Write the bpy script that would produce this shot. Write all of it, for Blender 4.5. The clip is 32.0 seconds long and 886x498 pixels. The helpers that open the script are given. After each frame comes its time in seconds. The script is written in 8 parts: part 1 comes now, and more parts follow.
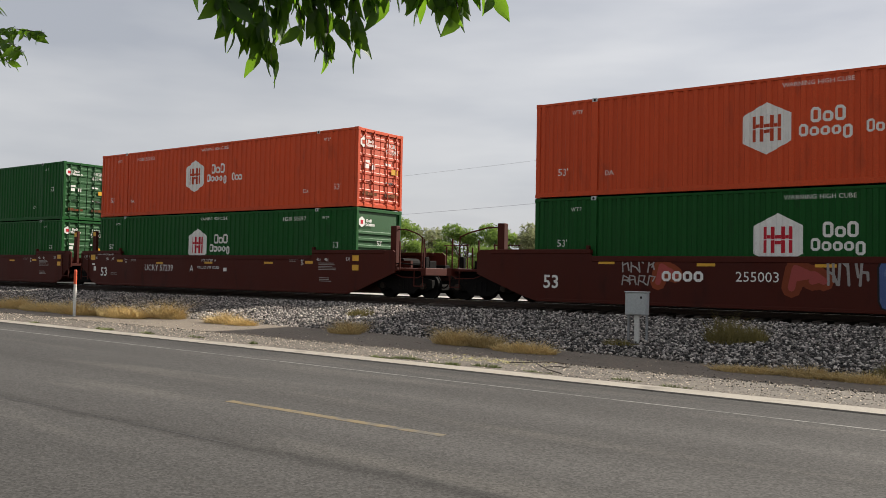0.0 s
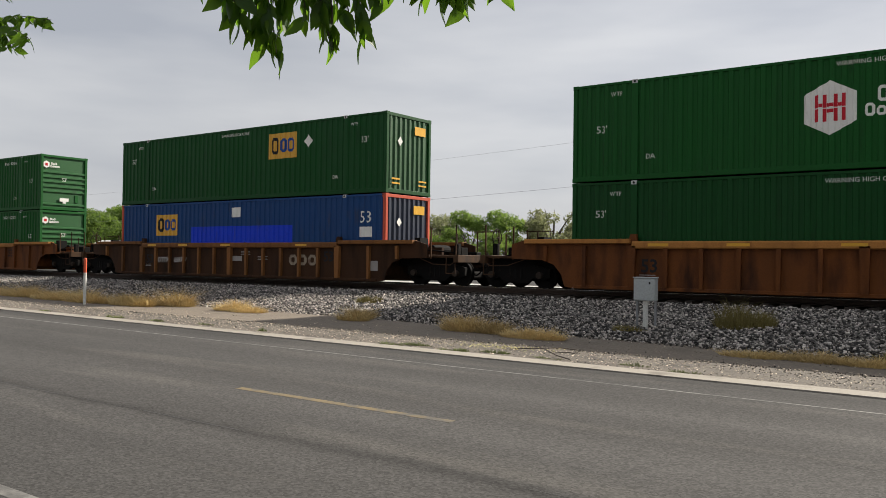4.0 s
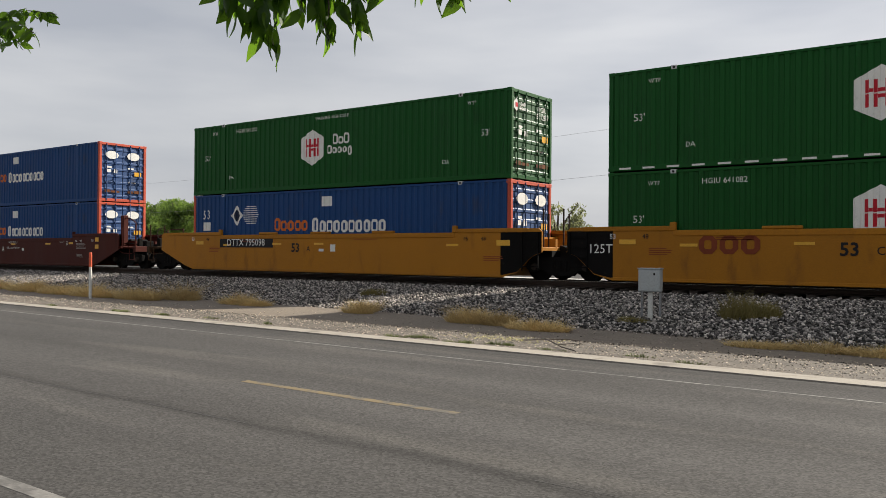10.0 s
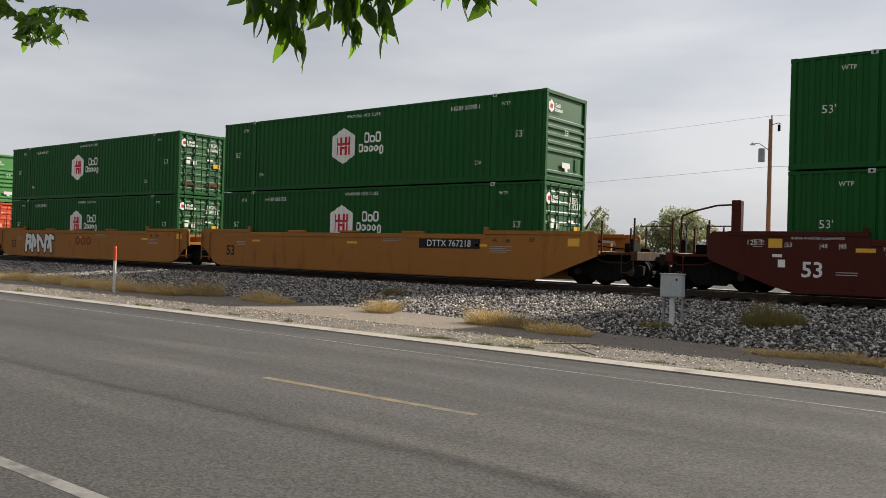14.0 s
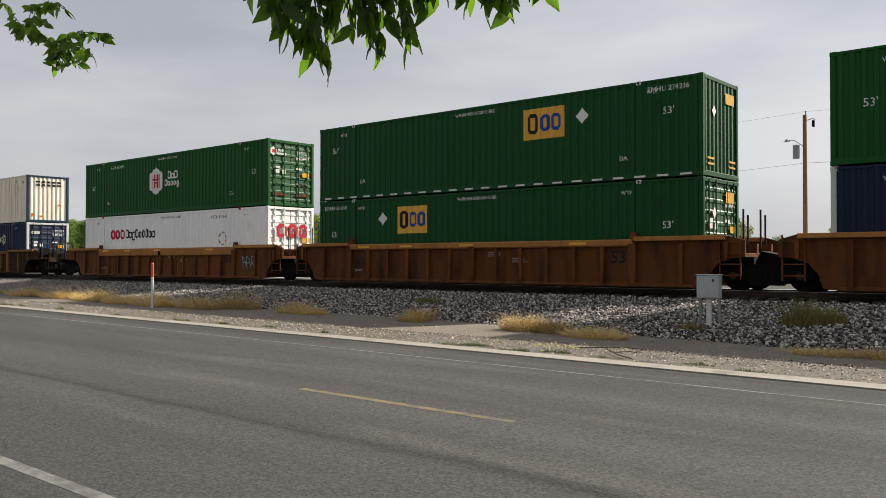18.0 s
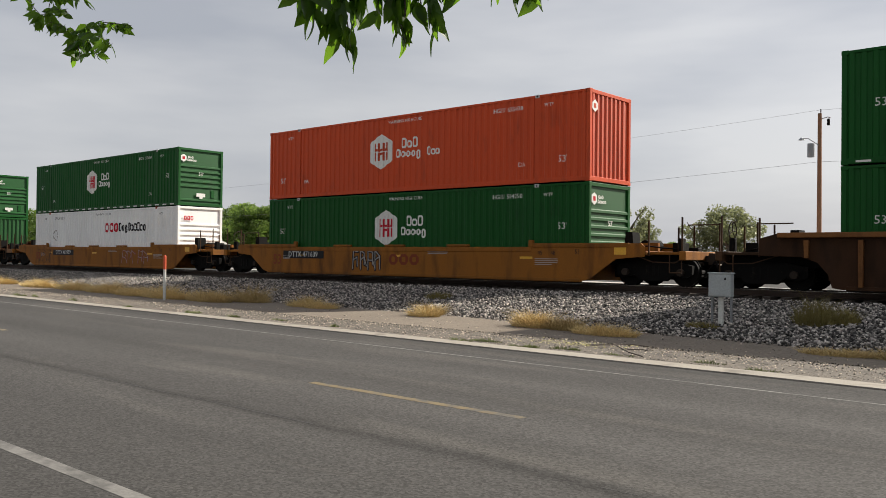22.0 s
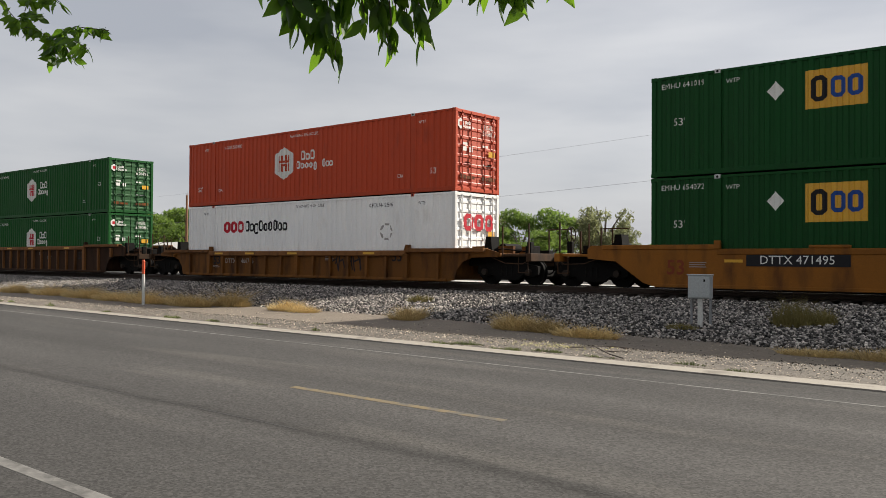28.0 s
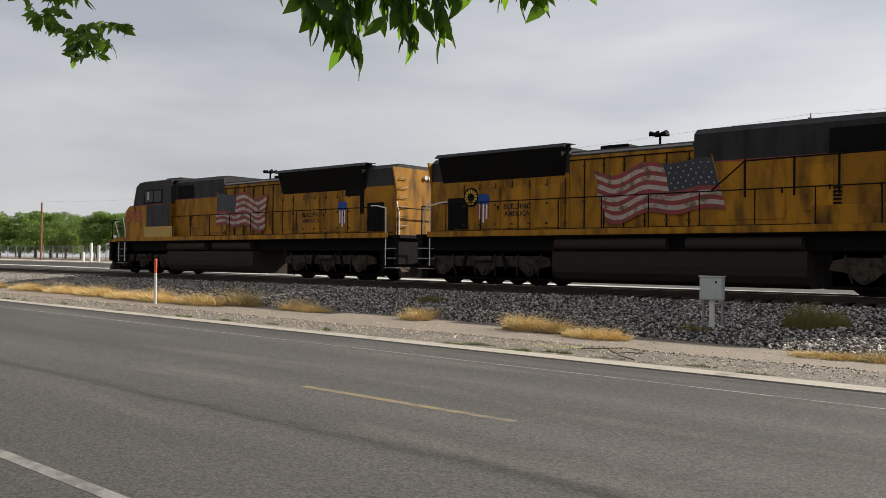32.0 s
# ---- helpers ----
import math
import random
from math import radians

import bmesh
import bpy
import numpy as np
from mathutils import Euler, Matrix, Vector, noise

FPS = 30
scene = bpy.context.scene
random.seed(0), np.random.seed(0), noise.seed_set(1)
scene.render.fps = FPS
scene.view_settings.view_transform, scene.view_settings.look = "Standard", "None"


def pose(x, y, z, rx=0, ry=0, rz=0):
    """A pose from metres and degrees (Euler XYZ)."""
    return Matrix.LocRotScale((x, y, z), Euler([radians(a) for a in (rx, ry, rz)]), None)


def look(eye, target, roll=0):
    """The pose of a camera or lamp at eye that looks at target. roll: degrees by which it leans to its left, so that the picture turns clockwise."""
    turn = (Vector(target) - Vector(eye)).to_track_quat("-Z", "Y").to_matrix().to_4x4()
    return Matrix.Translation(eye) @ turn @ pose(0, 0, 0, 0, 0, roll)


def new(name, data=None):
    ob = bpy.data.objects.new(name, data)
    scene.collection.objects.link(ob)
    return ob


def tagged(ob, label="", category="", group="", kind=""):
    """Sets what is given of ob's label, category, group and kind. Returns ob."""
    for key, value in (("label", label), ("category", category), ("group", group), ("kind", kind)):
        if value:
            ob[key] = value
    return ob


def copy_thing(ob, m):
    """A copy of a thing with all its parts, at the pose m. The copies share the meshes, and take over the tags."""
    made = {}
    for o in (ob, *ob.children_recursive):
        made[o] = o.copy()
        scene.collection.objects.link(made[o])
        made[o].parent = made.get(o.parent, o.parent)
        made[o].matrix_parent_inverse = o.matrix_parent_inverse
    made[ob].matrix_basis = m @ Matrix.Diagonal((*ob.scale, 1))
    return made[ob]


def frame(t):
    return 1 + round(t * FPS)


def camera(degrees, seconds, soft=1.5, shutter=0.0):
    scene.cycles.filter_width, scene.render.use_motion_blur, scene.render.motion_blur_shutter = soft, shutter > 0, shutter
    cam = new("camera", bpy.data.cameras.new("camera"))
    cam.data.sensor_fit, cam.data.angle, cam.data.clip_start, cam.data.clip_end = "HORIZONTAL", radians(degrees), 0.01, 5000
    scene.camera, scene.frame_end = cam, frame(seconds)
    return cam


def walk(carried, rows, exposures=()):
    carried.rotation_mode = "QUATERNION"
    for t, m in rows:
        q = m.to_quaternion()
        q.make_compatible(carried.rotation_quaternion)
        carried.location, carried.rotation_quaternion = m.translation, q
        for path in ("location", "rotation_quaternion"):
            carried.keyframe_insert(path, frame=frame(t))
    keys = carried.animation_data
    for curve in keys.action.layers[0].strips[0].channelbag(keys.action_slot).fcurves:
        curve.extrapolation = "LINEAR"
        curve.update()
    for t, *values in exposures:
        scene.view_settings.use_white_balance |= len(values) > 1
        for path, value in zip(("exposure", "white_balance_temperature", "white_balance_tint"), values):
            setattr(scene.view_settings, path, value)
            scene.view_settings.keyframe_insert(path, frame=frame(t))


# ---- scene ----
# ---- camera: stands by the road, turns a little in the hand ----
EYE = 1.6
cam = camera(55.25, 32.0, soft=0.5)
walk(cam, [
    (0, pose(0, 0, EYE, 91.79, -1.10, 36.03)), (0.5, pose(0, 0, EYE, 91.77, -1.30, 36.19)), (1, pose(0, 0, EYE, 91.74, -1.47, 36.17)),
    (1.5, pose(0, 0, EYE, 91.74, -1.60, 36.03)), (2, pose(0, 0, EYE, 91.46, -1.40, 35.91)), (2.5, pose(0, 0, EYE, 90.80, -1.13, 36.24)),
    (4.5, pose(0, 0, EYE, 90.87, -0.71, 36.70)), (5, pose(0, 0, EYE, 90.66, -0.35, 36.65)), (5.5, pose(0, 0, EYE, 90.45, -0.14, 36.44)),
    (6, pose(0, 0, EYE, 90.16, -0.06, 36.37)), (6.5, pose(0, 0, EYE, 90.18, -0.30, 36.23)), (7, pose(0, 0, EYE, 90.06, -0.62, 36.10)),
    (7.5, pose(0, 0, EYE, 90.05, -0.87, 36.27)), (8, pose(0, 0, EYE, 90.10, -0.85, 36.62)), (8.5, pose(0, 0, EYE, 90.12, -0.86, 37.22)),
    (9, pose(0, 0, EYE, 90.14, -0.74, 37.17)), (9.5, pose(0, 0, EYE, 90.19, -0.63, 37.09)), (10, pose(0, 0, EYE, 90.34, -0.47, 36.88)),
    (10.5, pose(0, 0, EYE, 90.36, -0.70, 36.77)), (11, pose(0, 0, EYE, 90.35, -1.09, 36.76)), (11.5, pose(0, 0, EYE, 90.34, -1.31, 36.96)),
    (12, pose(0, 0, EYE, 90.40, -1.43, 37.57)), (12.5, pose(0, 0, EYE, 90.42, -1.70, 38.08)), (13, pose(0, 0, EYE, 90.48, -1.85, 38.13)),
    (13.5, pose(0, 0, EYE, 90.47, -1.73, 38.12)), (14, pose(0, 0, EYE, 90.38, -1.63, 38.32)), (14.5, pose(0, 0, EYE, 90.50, -1.31, 39.08)),
    (15, pose(0, 0, EYE, 90.44, -0.86, 40.28)), (15.5, pose(0, 0, EYE, 90.61, -0.29, 40.69)), (17.5, pose(0, 0, EYE, 90.86, -0.11, 40.34)),
    (18, pose(0, 0, EYE, 90.86, -0.01, 40.54)), (18.5, pose(0, 0, EYE, 90.92, 0.12, 40.87)), (19, pose(0, 0, EYE, 91.00, -0.18, 40.87)),
    (19.5, pose(0, 0, EYE, 91.04, -0.05, 40.81)), (20, pose(0, 0, EYE, 90.89, -0.01, 41.39)), (20.5, pose(0, 0, EYE, 90.58, -0.12, 41.69)),
    (21, pose(0, 0, EYE, 90.49, -0.40, 41.37)), (21.5, pose(0, 0, EYE, 90.55, -0.68, 41.32)), (22, pose(0, 0, EYE, 90.55, -0.61, 41.30)),
    (22.5, pose(0, 0, EYE, 90.60, -0.45, 41.48)), (23, pose(0, 0, EYE, 90.72, -0.27, 41.54)), (23.5, pose(0, 0, EYE, 90.78, -0.06, 41.65)),
    (24, pose(0, 0, EYE, 90.89, -0.12, 41.27)), (24.5, pose(0, 0, EYE, 90.95, -0.25, 41.03)), (25, pose(0, 0, EYE, 90.96, -0.41, 41.16)),
    (25.5, pose(0, 0, EYE, 90.89, -0.60, 40.95)), (27.5, pose(0, 0, EYE, 90.80, -0.39, 40.08)), (28, pose(0, 0, EYE, 90.77, -0.34, 40.01)),
    (28.5, pose(0, 0, EYE, 90.75, -0.20, 41.75)), (29, pose(0, 0, EYE, 90.74, -0.06, 42.78)), (29.5, pose(0, 0, EYE, 90.75, -0.03, 42.58)),
    (30, pose(0, 0, EYE, 90.65, 0.12, 42.18)), (30.5, pose(0, 0, EYE, 90.64, -0.05, 41.76)), (31, pose(0, 0, EYE, 90.72, -0.25, 41.41)),
    (31.5, pose(0, 0, EYE, 90.81, -0.55, 41.17)), (32, pose(0, 0, EYE, 90.79, -0.60, 40.74))],
    exposures=[(0.0, 0.70), (2.0, 0.75), (5.0, 0.70), (13.0, 0.74), (18.0, 0.68), (32.0, 0.68)])

# ---- daylight: hazy overcast with a soft sun behind the train ----
SUN_EL, SUN_AZ = radians(34.2), radians(24)    # azimuth from +y towards +x
sun = new("sun", bpy.data.lights.new("sun", "SUN"))
sun.data.energy, sun.data.angle, sun.data.color = 5.0, radians(1.0), (1.0, 0.93, 0.82)
to_sun = Vector((math.sin(SUN_AZ) * math.cos(SUN_EL), math.cos(SUN_AZ) * math.cos(SUN_EL), math.sin(SUN_EL)))
sun.matrix_world = look(to_sun * 50, (0, 0, 0))
world = bpy.data.worlds.new("sky")
scene.world = world
world.use_nodes = True
wn, wl = world.node_tree.nodes, world.node_tree.links
sky = wn.new("ShaderNodeTexSky")
sky.sky_type, sky.sun_disc = "NISHITA", False
sky.sun_elevation, sky.sun_rotation = SUN_EL, SUN_AZ
sky.air_density, sky.dust_density = 1.0, 3.0
coords = wn.new("ShaderNodeTexCoord")
squash = wn.new("ShaderNodeMapping")
squash.inputs["Scale"].default_value = (1.0, 1.0, 4.5)
clouds = wn.new("ShaderNodeTexNoise")
clouds.inputs["Scale"].default_value, clouds.inputs["Detail"].default_value = 1.7, 5.0
clouds.inputs["Roughness"].default_value = 0.5
tone = wn.new("ShaderNodeValToRGB")
tone.color_ramp.elements[0].position, tone.color_ramp.elements[0].color = 0.38, (4.75, 4.95, 5.45, 1)
tone.color_ramp.elements[1].position, tone.color_ramp.elements[1].color = 0.62, (6.8, 6.85, 7.05, 1)
veil = wn.new("ShaderNodeMixRGB")
veil.inputs[0].default_value = 0.86
wl.new(coords.outputs["Generated"], squash.inputs[0])
wl.new(squash.outputs[0], clouds.inputs["Vector"])
wl.new(clouds.outputs[0], tone.inputs[0])
wl.new(sky.outputs[0], veil.inputs[1])
wl.new(tone.outputs[0], veil.inputs[2])
# the overcast dims smoothly away from the sun
lean = wn.new("ShaderNodeVectorMath")
lean.operation = "DOT_PRODUCT"
lean.inputs[1].default_value = (0.10, 0.95, 0.20)
depth = wn.new("ShaderNodeValToRGB")
for pos, val in ((0.0, 0.66), (0.36, 0.86), (0.60, 0.87), (0.80, 0.83), (1.0, 1.0)):
    e = depth.color_ramp.elements[0] if pos == 0 else depth.color_ramp.elements[-1] if pos == 1 else depth.color_ramp.elements.new(pos)
    e.position, e.color = pos, (val, val, val, 1)
span = wn.new("ShaderNodeMapRange")
span.inputs["From Min"].default_value = -1.0
thick = wn.new("ShaderNodeMixRGB")
thick.blend_type, thick.inputs[0].default_value = "MULTIPLY", 1.0
wl.new(coords.outputs["Generated"], lean.inputs[0])
wl.new(lean.outputs["Value"], span.inputs[0])
wl.new(span.outputs[0], depth.inputs[0])
wl.new(veil.outputs[0], thick.inputs[1])
wl.new(depth.outputs[0], thick.inputs[2])
wl.new(thick.outputs[0], wn["Background"].inputs["Color"])
wn["Background"].inputs["Strength"].default_value = 0.071


# ---- materials ----
def material(name, color, rough=0.6, metal=0.0, vary=0.15, scale=3.0, second=None, amount=0.5, fine=60.0, bump=0.15,
             stretch=(1, 1, 1), dapple=0.0, spec=0.5, soft=0.16):
    """Principled surface: colour that varies at two scales, a second colour in stains of noise, fine relief."""
    m = bpy.data.materials.new(name)
    m.use_nodes = True
    n, l = m.node_tree.nodes, m.node_tree.links
    b = n["Principled BSDF"]
    b.inputs["Metallic"].default_value, b.inputs["Specular IOR Level"].default_value = metal, spec
    tc, mp = n.new("ShaderNodeTexCoord"), n.new("ShaderNodeMapping")
    mp.inputs["Scale"].default_value = stretch
    l.new(tc.outputs["Object"], mp.inputs[0])
    big, small = n.new("ShaderNodeTexNoise"), n.new("ShaderNodeTexNoise")
    big.inputs["Scale"].default_value, big.inputs["Detail"].default_value = scale, 6
    small.inputs["Scale"].default_value, small.inputs["Detail"].default_value = fine, 3
    l.new(mp.outputs[0], big.inputs["Vector"])
    l.new(tc.outputs["Object"], small.inputs["Vector"])
    info = n.new("ShaderNodeObjectInfo")
    base = n.new("ShaderNodeMixRGB")
    base.inputs[1].default_value = (*[c * (1 - vary) for c in color], 1)
    base.inputs[2].default_value = (*[min(1, c * (1 + vary)) for c in color], 1)
    l.new(big.outputs[0], base.inputs[0])
    last = base.outputs[0]
    if second:
        ramp = n.new("ShaderNodeValToRGB")
        ramp.color_ramp.elements[0].position, ramp.color_ramp.elements[1].position = 1 - amount, min(1, 1.0 + soft - amount)
        stain = n.new("ShaderNodeTexNoise")
        stain.inputs["Scale"].default_value, stain.inputs["Detail"].default_value = scale * 2.3, 8
        l.new(mp.outputs[0], stain.inputs["Vector"])
        l.new(stain.outputs[0], ramp.inputs[0])
        mix = n.new("ShaderNodeMixRGB")
        mix.inputs[2].default_value = (*second, 1)
        l.new(ramp.outputs[0], mix.inputs[0])
        l.new(last, mix.inputs[1])
        last = mix.outputs[0]
    grain = n.new("ShaderNodeMixRGB")
    grain.blend_type = "MULTIPLY"
    grain.inputs[0].default_value = 0.35 + dapple
    l.new(last, grain.inputs[1])
    gr = n.new("ShaderNodeValToRGB")
    gr.color_ramp.elements[0].position, gr.color_ramp.elements[0].color = 0.3, (0.55 - 0.4 * dapple, 0.55 - 0.4 * dapple, 0.55 - 0.4 * dapple, 1)
    gr.color_ramp.elements[1].position, gr.color_ramp.elements[1].color = 0.7, (1.25, 1.25, 1.25, 1)
    l.new(small.outputs[0], gr.inputs[0])
    l.new(gr.outputs[0], grain.inputs[2])
    tint = n.new("ShaderNodeHueSaturation")
    rnd = n.new("ShaderNodeMapRange")
    rnd.inputs["To Min"].default_value, rnd.inputs["To Max"].default_value = 1 - vary * 0.6, 1 + vary * 0.6
    l.new(info.outputs["Random"], rnd.inputs[0])
    l.new(rnd.outputs[0], tint.inputs["Value"])
    l.new(grain.outputs[0], tint.inputs["Color"])
    l.new(tint.outputs[0], b.inputs["Base Color"])
    rr = n.new("ShaderNodeMapRange")
    rr.inputs["To Min"].default_value, rr.inputs["To Max"].default_value = max(0.05, rough - 0.15), min(1, rough + 0.15)
    l.new(big.outputs[0], rr.inputs[0])
    l.new(rr.outputs[0], b.inputs["Roughness"])
    if bump:
        bp = n.new("ShaderNodeBump")
        bp.inputs["Strength"].default_value, bp.inputs["Distance"].default_value = bump, 0.02
        l.new(small.outputs[0], bp.inputs["Height"])
        l.new(bp.outputs[0], b.inputs["Normal"])
    return m


def paint(name, color, dirt=(0.05, 0.045, 0.04), amount=0.40, rough=0.56, vary=0.12):
    """Weathered paint on steel, with streaks that run down."""
    return material(name, color, rough, 0, vary, 1.1, dirt, amount, 35, 0.05, (1, 1, 0.28), spec=0.20, soft=0.3)


M = {}


def glossy(m):
    """The same paint with the sheen of clean door panels."""
    g = m.copy()
    g.name = m.name + "_with_sheen"
    b = g.node_tree.nodes["Principled BSDF"]
    b.inputs["Specular IOR Level"].default_value = 0.5
    rr = b.inputs["Roughness"].links[0].from_node
    rr.inputs["To Min"].default_value, rr.inputs["To Max"].default_value = 0.42, 0.58
    return g


M["green"] = paint("green_paint", (0.004, 0.076, 0.0105), (0.005, 0.032, 0.007))
M["green_lime"] = paint("light_green_paint", (0.07, 0.24, 0.06))
M["fir_green"] = paint("bottle_green_paint", (0.003, 0.058, 0.010), (0.005, 0.027, 0.007))
M["red"] = paint("orange_red_paint", (0.56, 0.075, 0.022), (0.26, 0.045, 0.02), 0.42)
M["brick"] = paint("brick_red_paint", (0.46, 0.062, 0.022), (0.24, 0.04, 0.02), 0.42)
M["white"] = paint("white_paint", (0.86, 0.86, 0.84), (0.62, 0.59, 0.54), 0.4)
M["cream"] = paint("worn_cream_paint", (0.80, 0.74, 0.62), (0.48, 0.38, 0.27), 0.42)
M["navy"] = paint("navy_paint", (0.006, 0.015, 0.042))
M["slate"] = paint("blue_black_paint", (0.015, 0.021, 0.032))
M["steel_blue"] = paint("steel_blue_paint", (0.009, 0.034, 0.058))
M["royal"] = paint("royal_blue_paint", (0.010, 0.054, 0.175))
M["bright_blue"] = paint("bright_blue_paint", (0.008, 0.05, 0.62))
M["post_red"] = paint("red_post_paint", (0.5, 0.09, 0.05))
M["silver"] = paint("silver_paint", (0.55, 0.56, 0.56), (0.3, 0.28, 0.25), 0.36)
M["maroon"] = paint("maroon_paint", (0.062, 0.0095, 0.0042), (0.022, 0.0055, 0.003), 0.42, 0.66)
M["amber"] = paint("yellow_freight_paint", (0.37, 0.150, 0.010), (0.17, 0.070, 0.014), 0.42, 0.6)
M["rust_orange"] = paint("rusty_orange_paint", (0.14, 0.046, 0.011), (0.034, 0.012, 0.005), 0.55, 0.75, 0.4)
M["rust_brown"] = paint("brown_rust_paint", (0.052, 0.023, 0.010), (0.016, 0.008, 0.004), 0.54, 0.85, 0.35)
# worn orange made lighter than the side sheets, as ribs catch the light
M["rib_orange"] = paint("worn_orange_rib_paint", (0.20, 0.085, 0.026), (0.06, 0.025, 0.01), 0.50, 0.75, 0.35)
M["armour"] = paint("locomotive_yellow_paint", (0.36, 0.162, 0.007), (0.045, 0.020, 0.006), 0.56, 0.6, 0.28)
M["loco_grey"] = paint("locomotive_grey_paint", (0.028, 0.028, 0.028), (0.006, 0.005, 0.005), 0.54, 0.6, 0.3)
# worn orange, lightened for the daylight the chord catches from above
M["chord"] = paint("worn_orange_chord_paint", (0.40, 0.175, 0.045), (0.13, 0.048, 0.016), 0.47, 0.75, 0.3)
M["kerb_weed"] = material("small_green_weed", (0.18, 0.21, 0.075), 0.9, 0, 0.3, 2, None, 0, 20, 0)
M["end_grime"] = paint("grimy_rust_steel", (0.055, 0.028, 0.013), (0.012, 0.009, 0.007), 0.52, 0.8, 0.4)
M["amber_grime"] = paint("grimy_yellow_brown_paint", (0.165, 0.064, 0.011), (0.04, 0.017, 0.007), 0.54, 0.75, 0.35)
M["truck_dust"] = material("dusty_truck_steel", (0.052, 0.040, 0.030), 0.85, 0.0, 0.35, 2.5, (0.016, 0.013, 0.010), 0.48, 40, 0.1, spec=0.12)
# soot blackened further to hold the shade under cars and locomotives
M["soot_shade"] = material("sooty_black_steel", (0.006, 0.0055, 0.005), 0.85, 0.0, 0.3, 3, (0.020, 0.015, 0.011), 0.38, 40, 0.2, spec=0.12)
M["tank"] = material("dusty_tank_steel", (0.036, 0.027, 0.021), 0.8, 0.0, 0.3, 2, (0.020, 0.016, 0.012), 0.36, 40, 0.05, spec=0.15)
M["letter_white"] = material("white_lettering", (0.74, 0.74, 0.70), 0.6, 0, 0.1, 3, (0.5, 0.5, 0.46), 0.36, 60, 0, spec=0.18)
M["letter_black"] = material("black_lettering", (0.015, 0.015, 0.017), 0.6, 0, 0.1, 3, None, 0, 60, 0, spec=0.18)
M["letter_red"] = material("red_lettering", (0.50, 0.02, 0.035), 0.6, 0, 0.1, 3, None, 0, 60, 0, spec=0.18)
M["letter_maroon"] = material("faded_red_lettering", (0.22, 0.05, 0.02), 0.7, 0, 0.2, 3, None, 0, 60, 0, spec=0.18)
M["letter_yellow"] = material("yellow_lettering", (0.62, 0.40, 0.04), 0.6, 0, 0.1, 3, None, 0, 60, 0, spec=0.18)
M["letter_orange"] = material("orange_lettering", (0.58, 0.15, 0.03), 0.6, 0, 0.1, 3, None, 0, 60, 0, spec=0.18)
M["letter_blue"] = material("blue_lettering", (0.02, 0.07, 0.28), 0.6, 0, 0.1, 3, None, 0, 60, 0, spec=0.18)
M["letter_grey"] = material("chalky_lettering", (0.33, 0.31, 0.29), 0.7, 0, 0.2, 3, None, 0, 60, 0, spec=0.18)
M["reflector"] = material("yellow_reflector", (0.68, 0.36, 0.02), 0.4, 0, 0.1, 3, None, 0, 60, 0)
M["glass"] = material("dark_glass", (0.012, 0.016, 0.016), 0.2, 0, 0.05, 3, None, 0, 30, 0, spec=0.22)
M["asphalt"] = material("worn_asphalt", (0.101, 0.097, 0.093), 0.9, 0, 0.36, 0.55, (0.132, 0.125, 0.116), 0.46, 34, 0.15, (0.12, 1, 1), 0.0, spec=0.08)
M["tar"] = material("dark_seam_tar", (0.045, 0.044, 0.043), 0.8, 0, 0.2, 1.5, None, 0, 40, 0.2)
M["kerb"] = material("pale_concrete", (0.33, 0.297, 0.25), 0.9, 0, 0.2, 0.8, (0.19, 0.167, 0.138), 0.44, 45, 0.3)
M["line_yellow"] = material("worn_yellow_road_paint", (0.19, 0.143, 0.072), 0.8, 0, 0.2, 2.0, (0.10, 0.09, 0.075), 0.55, 30, 0.2)
M["line_white"] = material("worn_white_road_paint", (0.175, 0.168, 0.155), 0.8, 0, 0.2, 2.0, (0.10, 0.095, 0.088), 0.56, 30, 0.2)
M["soil"] = material("bare_soil", (0.205, 0.168, 0.128), 0.95, 0, 0.2, 0.5, (0.15, 0.123, 0.094), 0.42, 18, 0.6, (1, 1, 1), 0.3)
M["dirt"] = material("dusty_ground", (0.19, 0.15, 0.108), 0.95, 0, 0.2, 0.35, (0.14, 0.12, 0.1), 0.45, 14, 0.5, (1, 1, 1), 0.2)
M["gravel"] = material("fine_shoulder_gravel", (0.135, 0.115, 0.092), 0.95, 0, 0.25, 0.6, (0.07, 0.058, 0.047), 0.45, 26, 0.8, (1, 1, 1), 0.45)
M["stone"] = material("grey_ballast_stone", (0.30, 0.272, 0.245), 0.9, 0, 0.35, 5.0, (0.085, 0.076, 0.068), 0.46, 25, 0.4, (1, 1, 1), 0.2)
# near-black stands in for the shade between stones and beneath the train
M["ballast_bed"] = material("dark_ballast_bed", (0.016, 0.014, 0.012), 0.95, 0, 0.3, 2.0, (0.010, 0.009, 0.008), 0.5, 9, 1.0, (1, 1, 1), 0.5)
M["rail_side"] = material("rusty_rail_steel", (0.055, 0.035, 0.025), 0.75, 0.3, 0.2, 4, None, 0, 40, 0.1)
M["rail_top"] = material("polished_rail_steel", (0.62, 0.62, 0.62), 0.22, 1.0, 0.1, 4, None, 0, 40, 0.02)
M["tie"] = material("old_timber_tie", (0.055, 0.043, 0.034), 0.9, 0, 0.3, 3, (0.1, 0.085, 0.07), 0.4, 20, 0.5, (6, 1, 1))
M["pale_road"] = material("sunlit_pale_paving", (0.42, 0.40, 0.37), 0.9, 0, 0.1, 0.2, None, 0, 20, 0.1)
M["dry_grass"] = material("dry_straw_grass", (0.58, 0.43, 0.19), 0.9, 0, 0.35, 2, None, 0, 20, 0)
M["weed"] = material("green_weed", (0.20, 0.165, 0.05), 0.9, 0, 0.35, 2, None, 0, 20, 0)
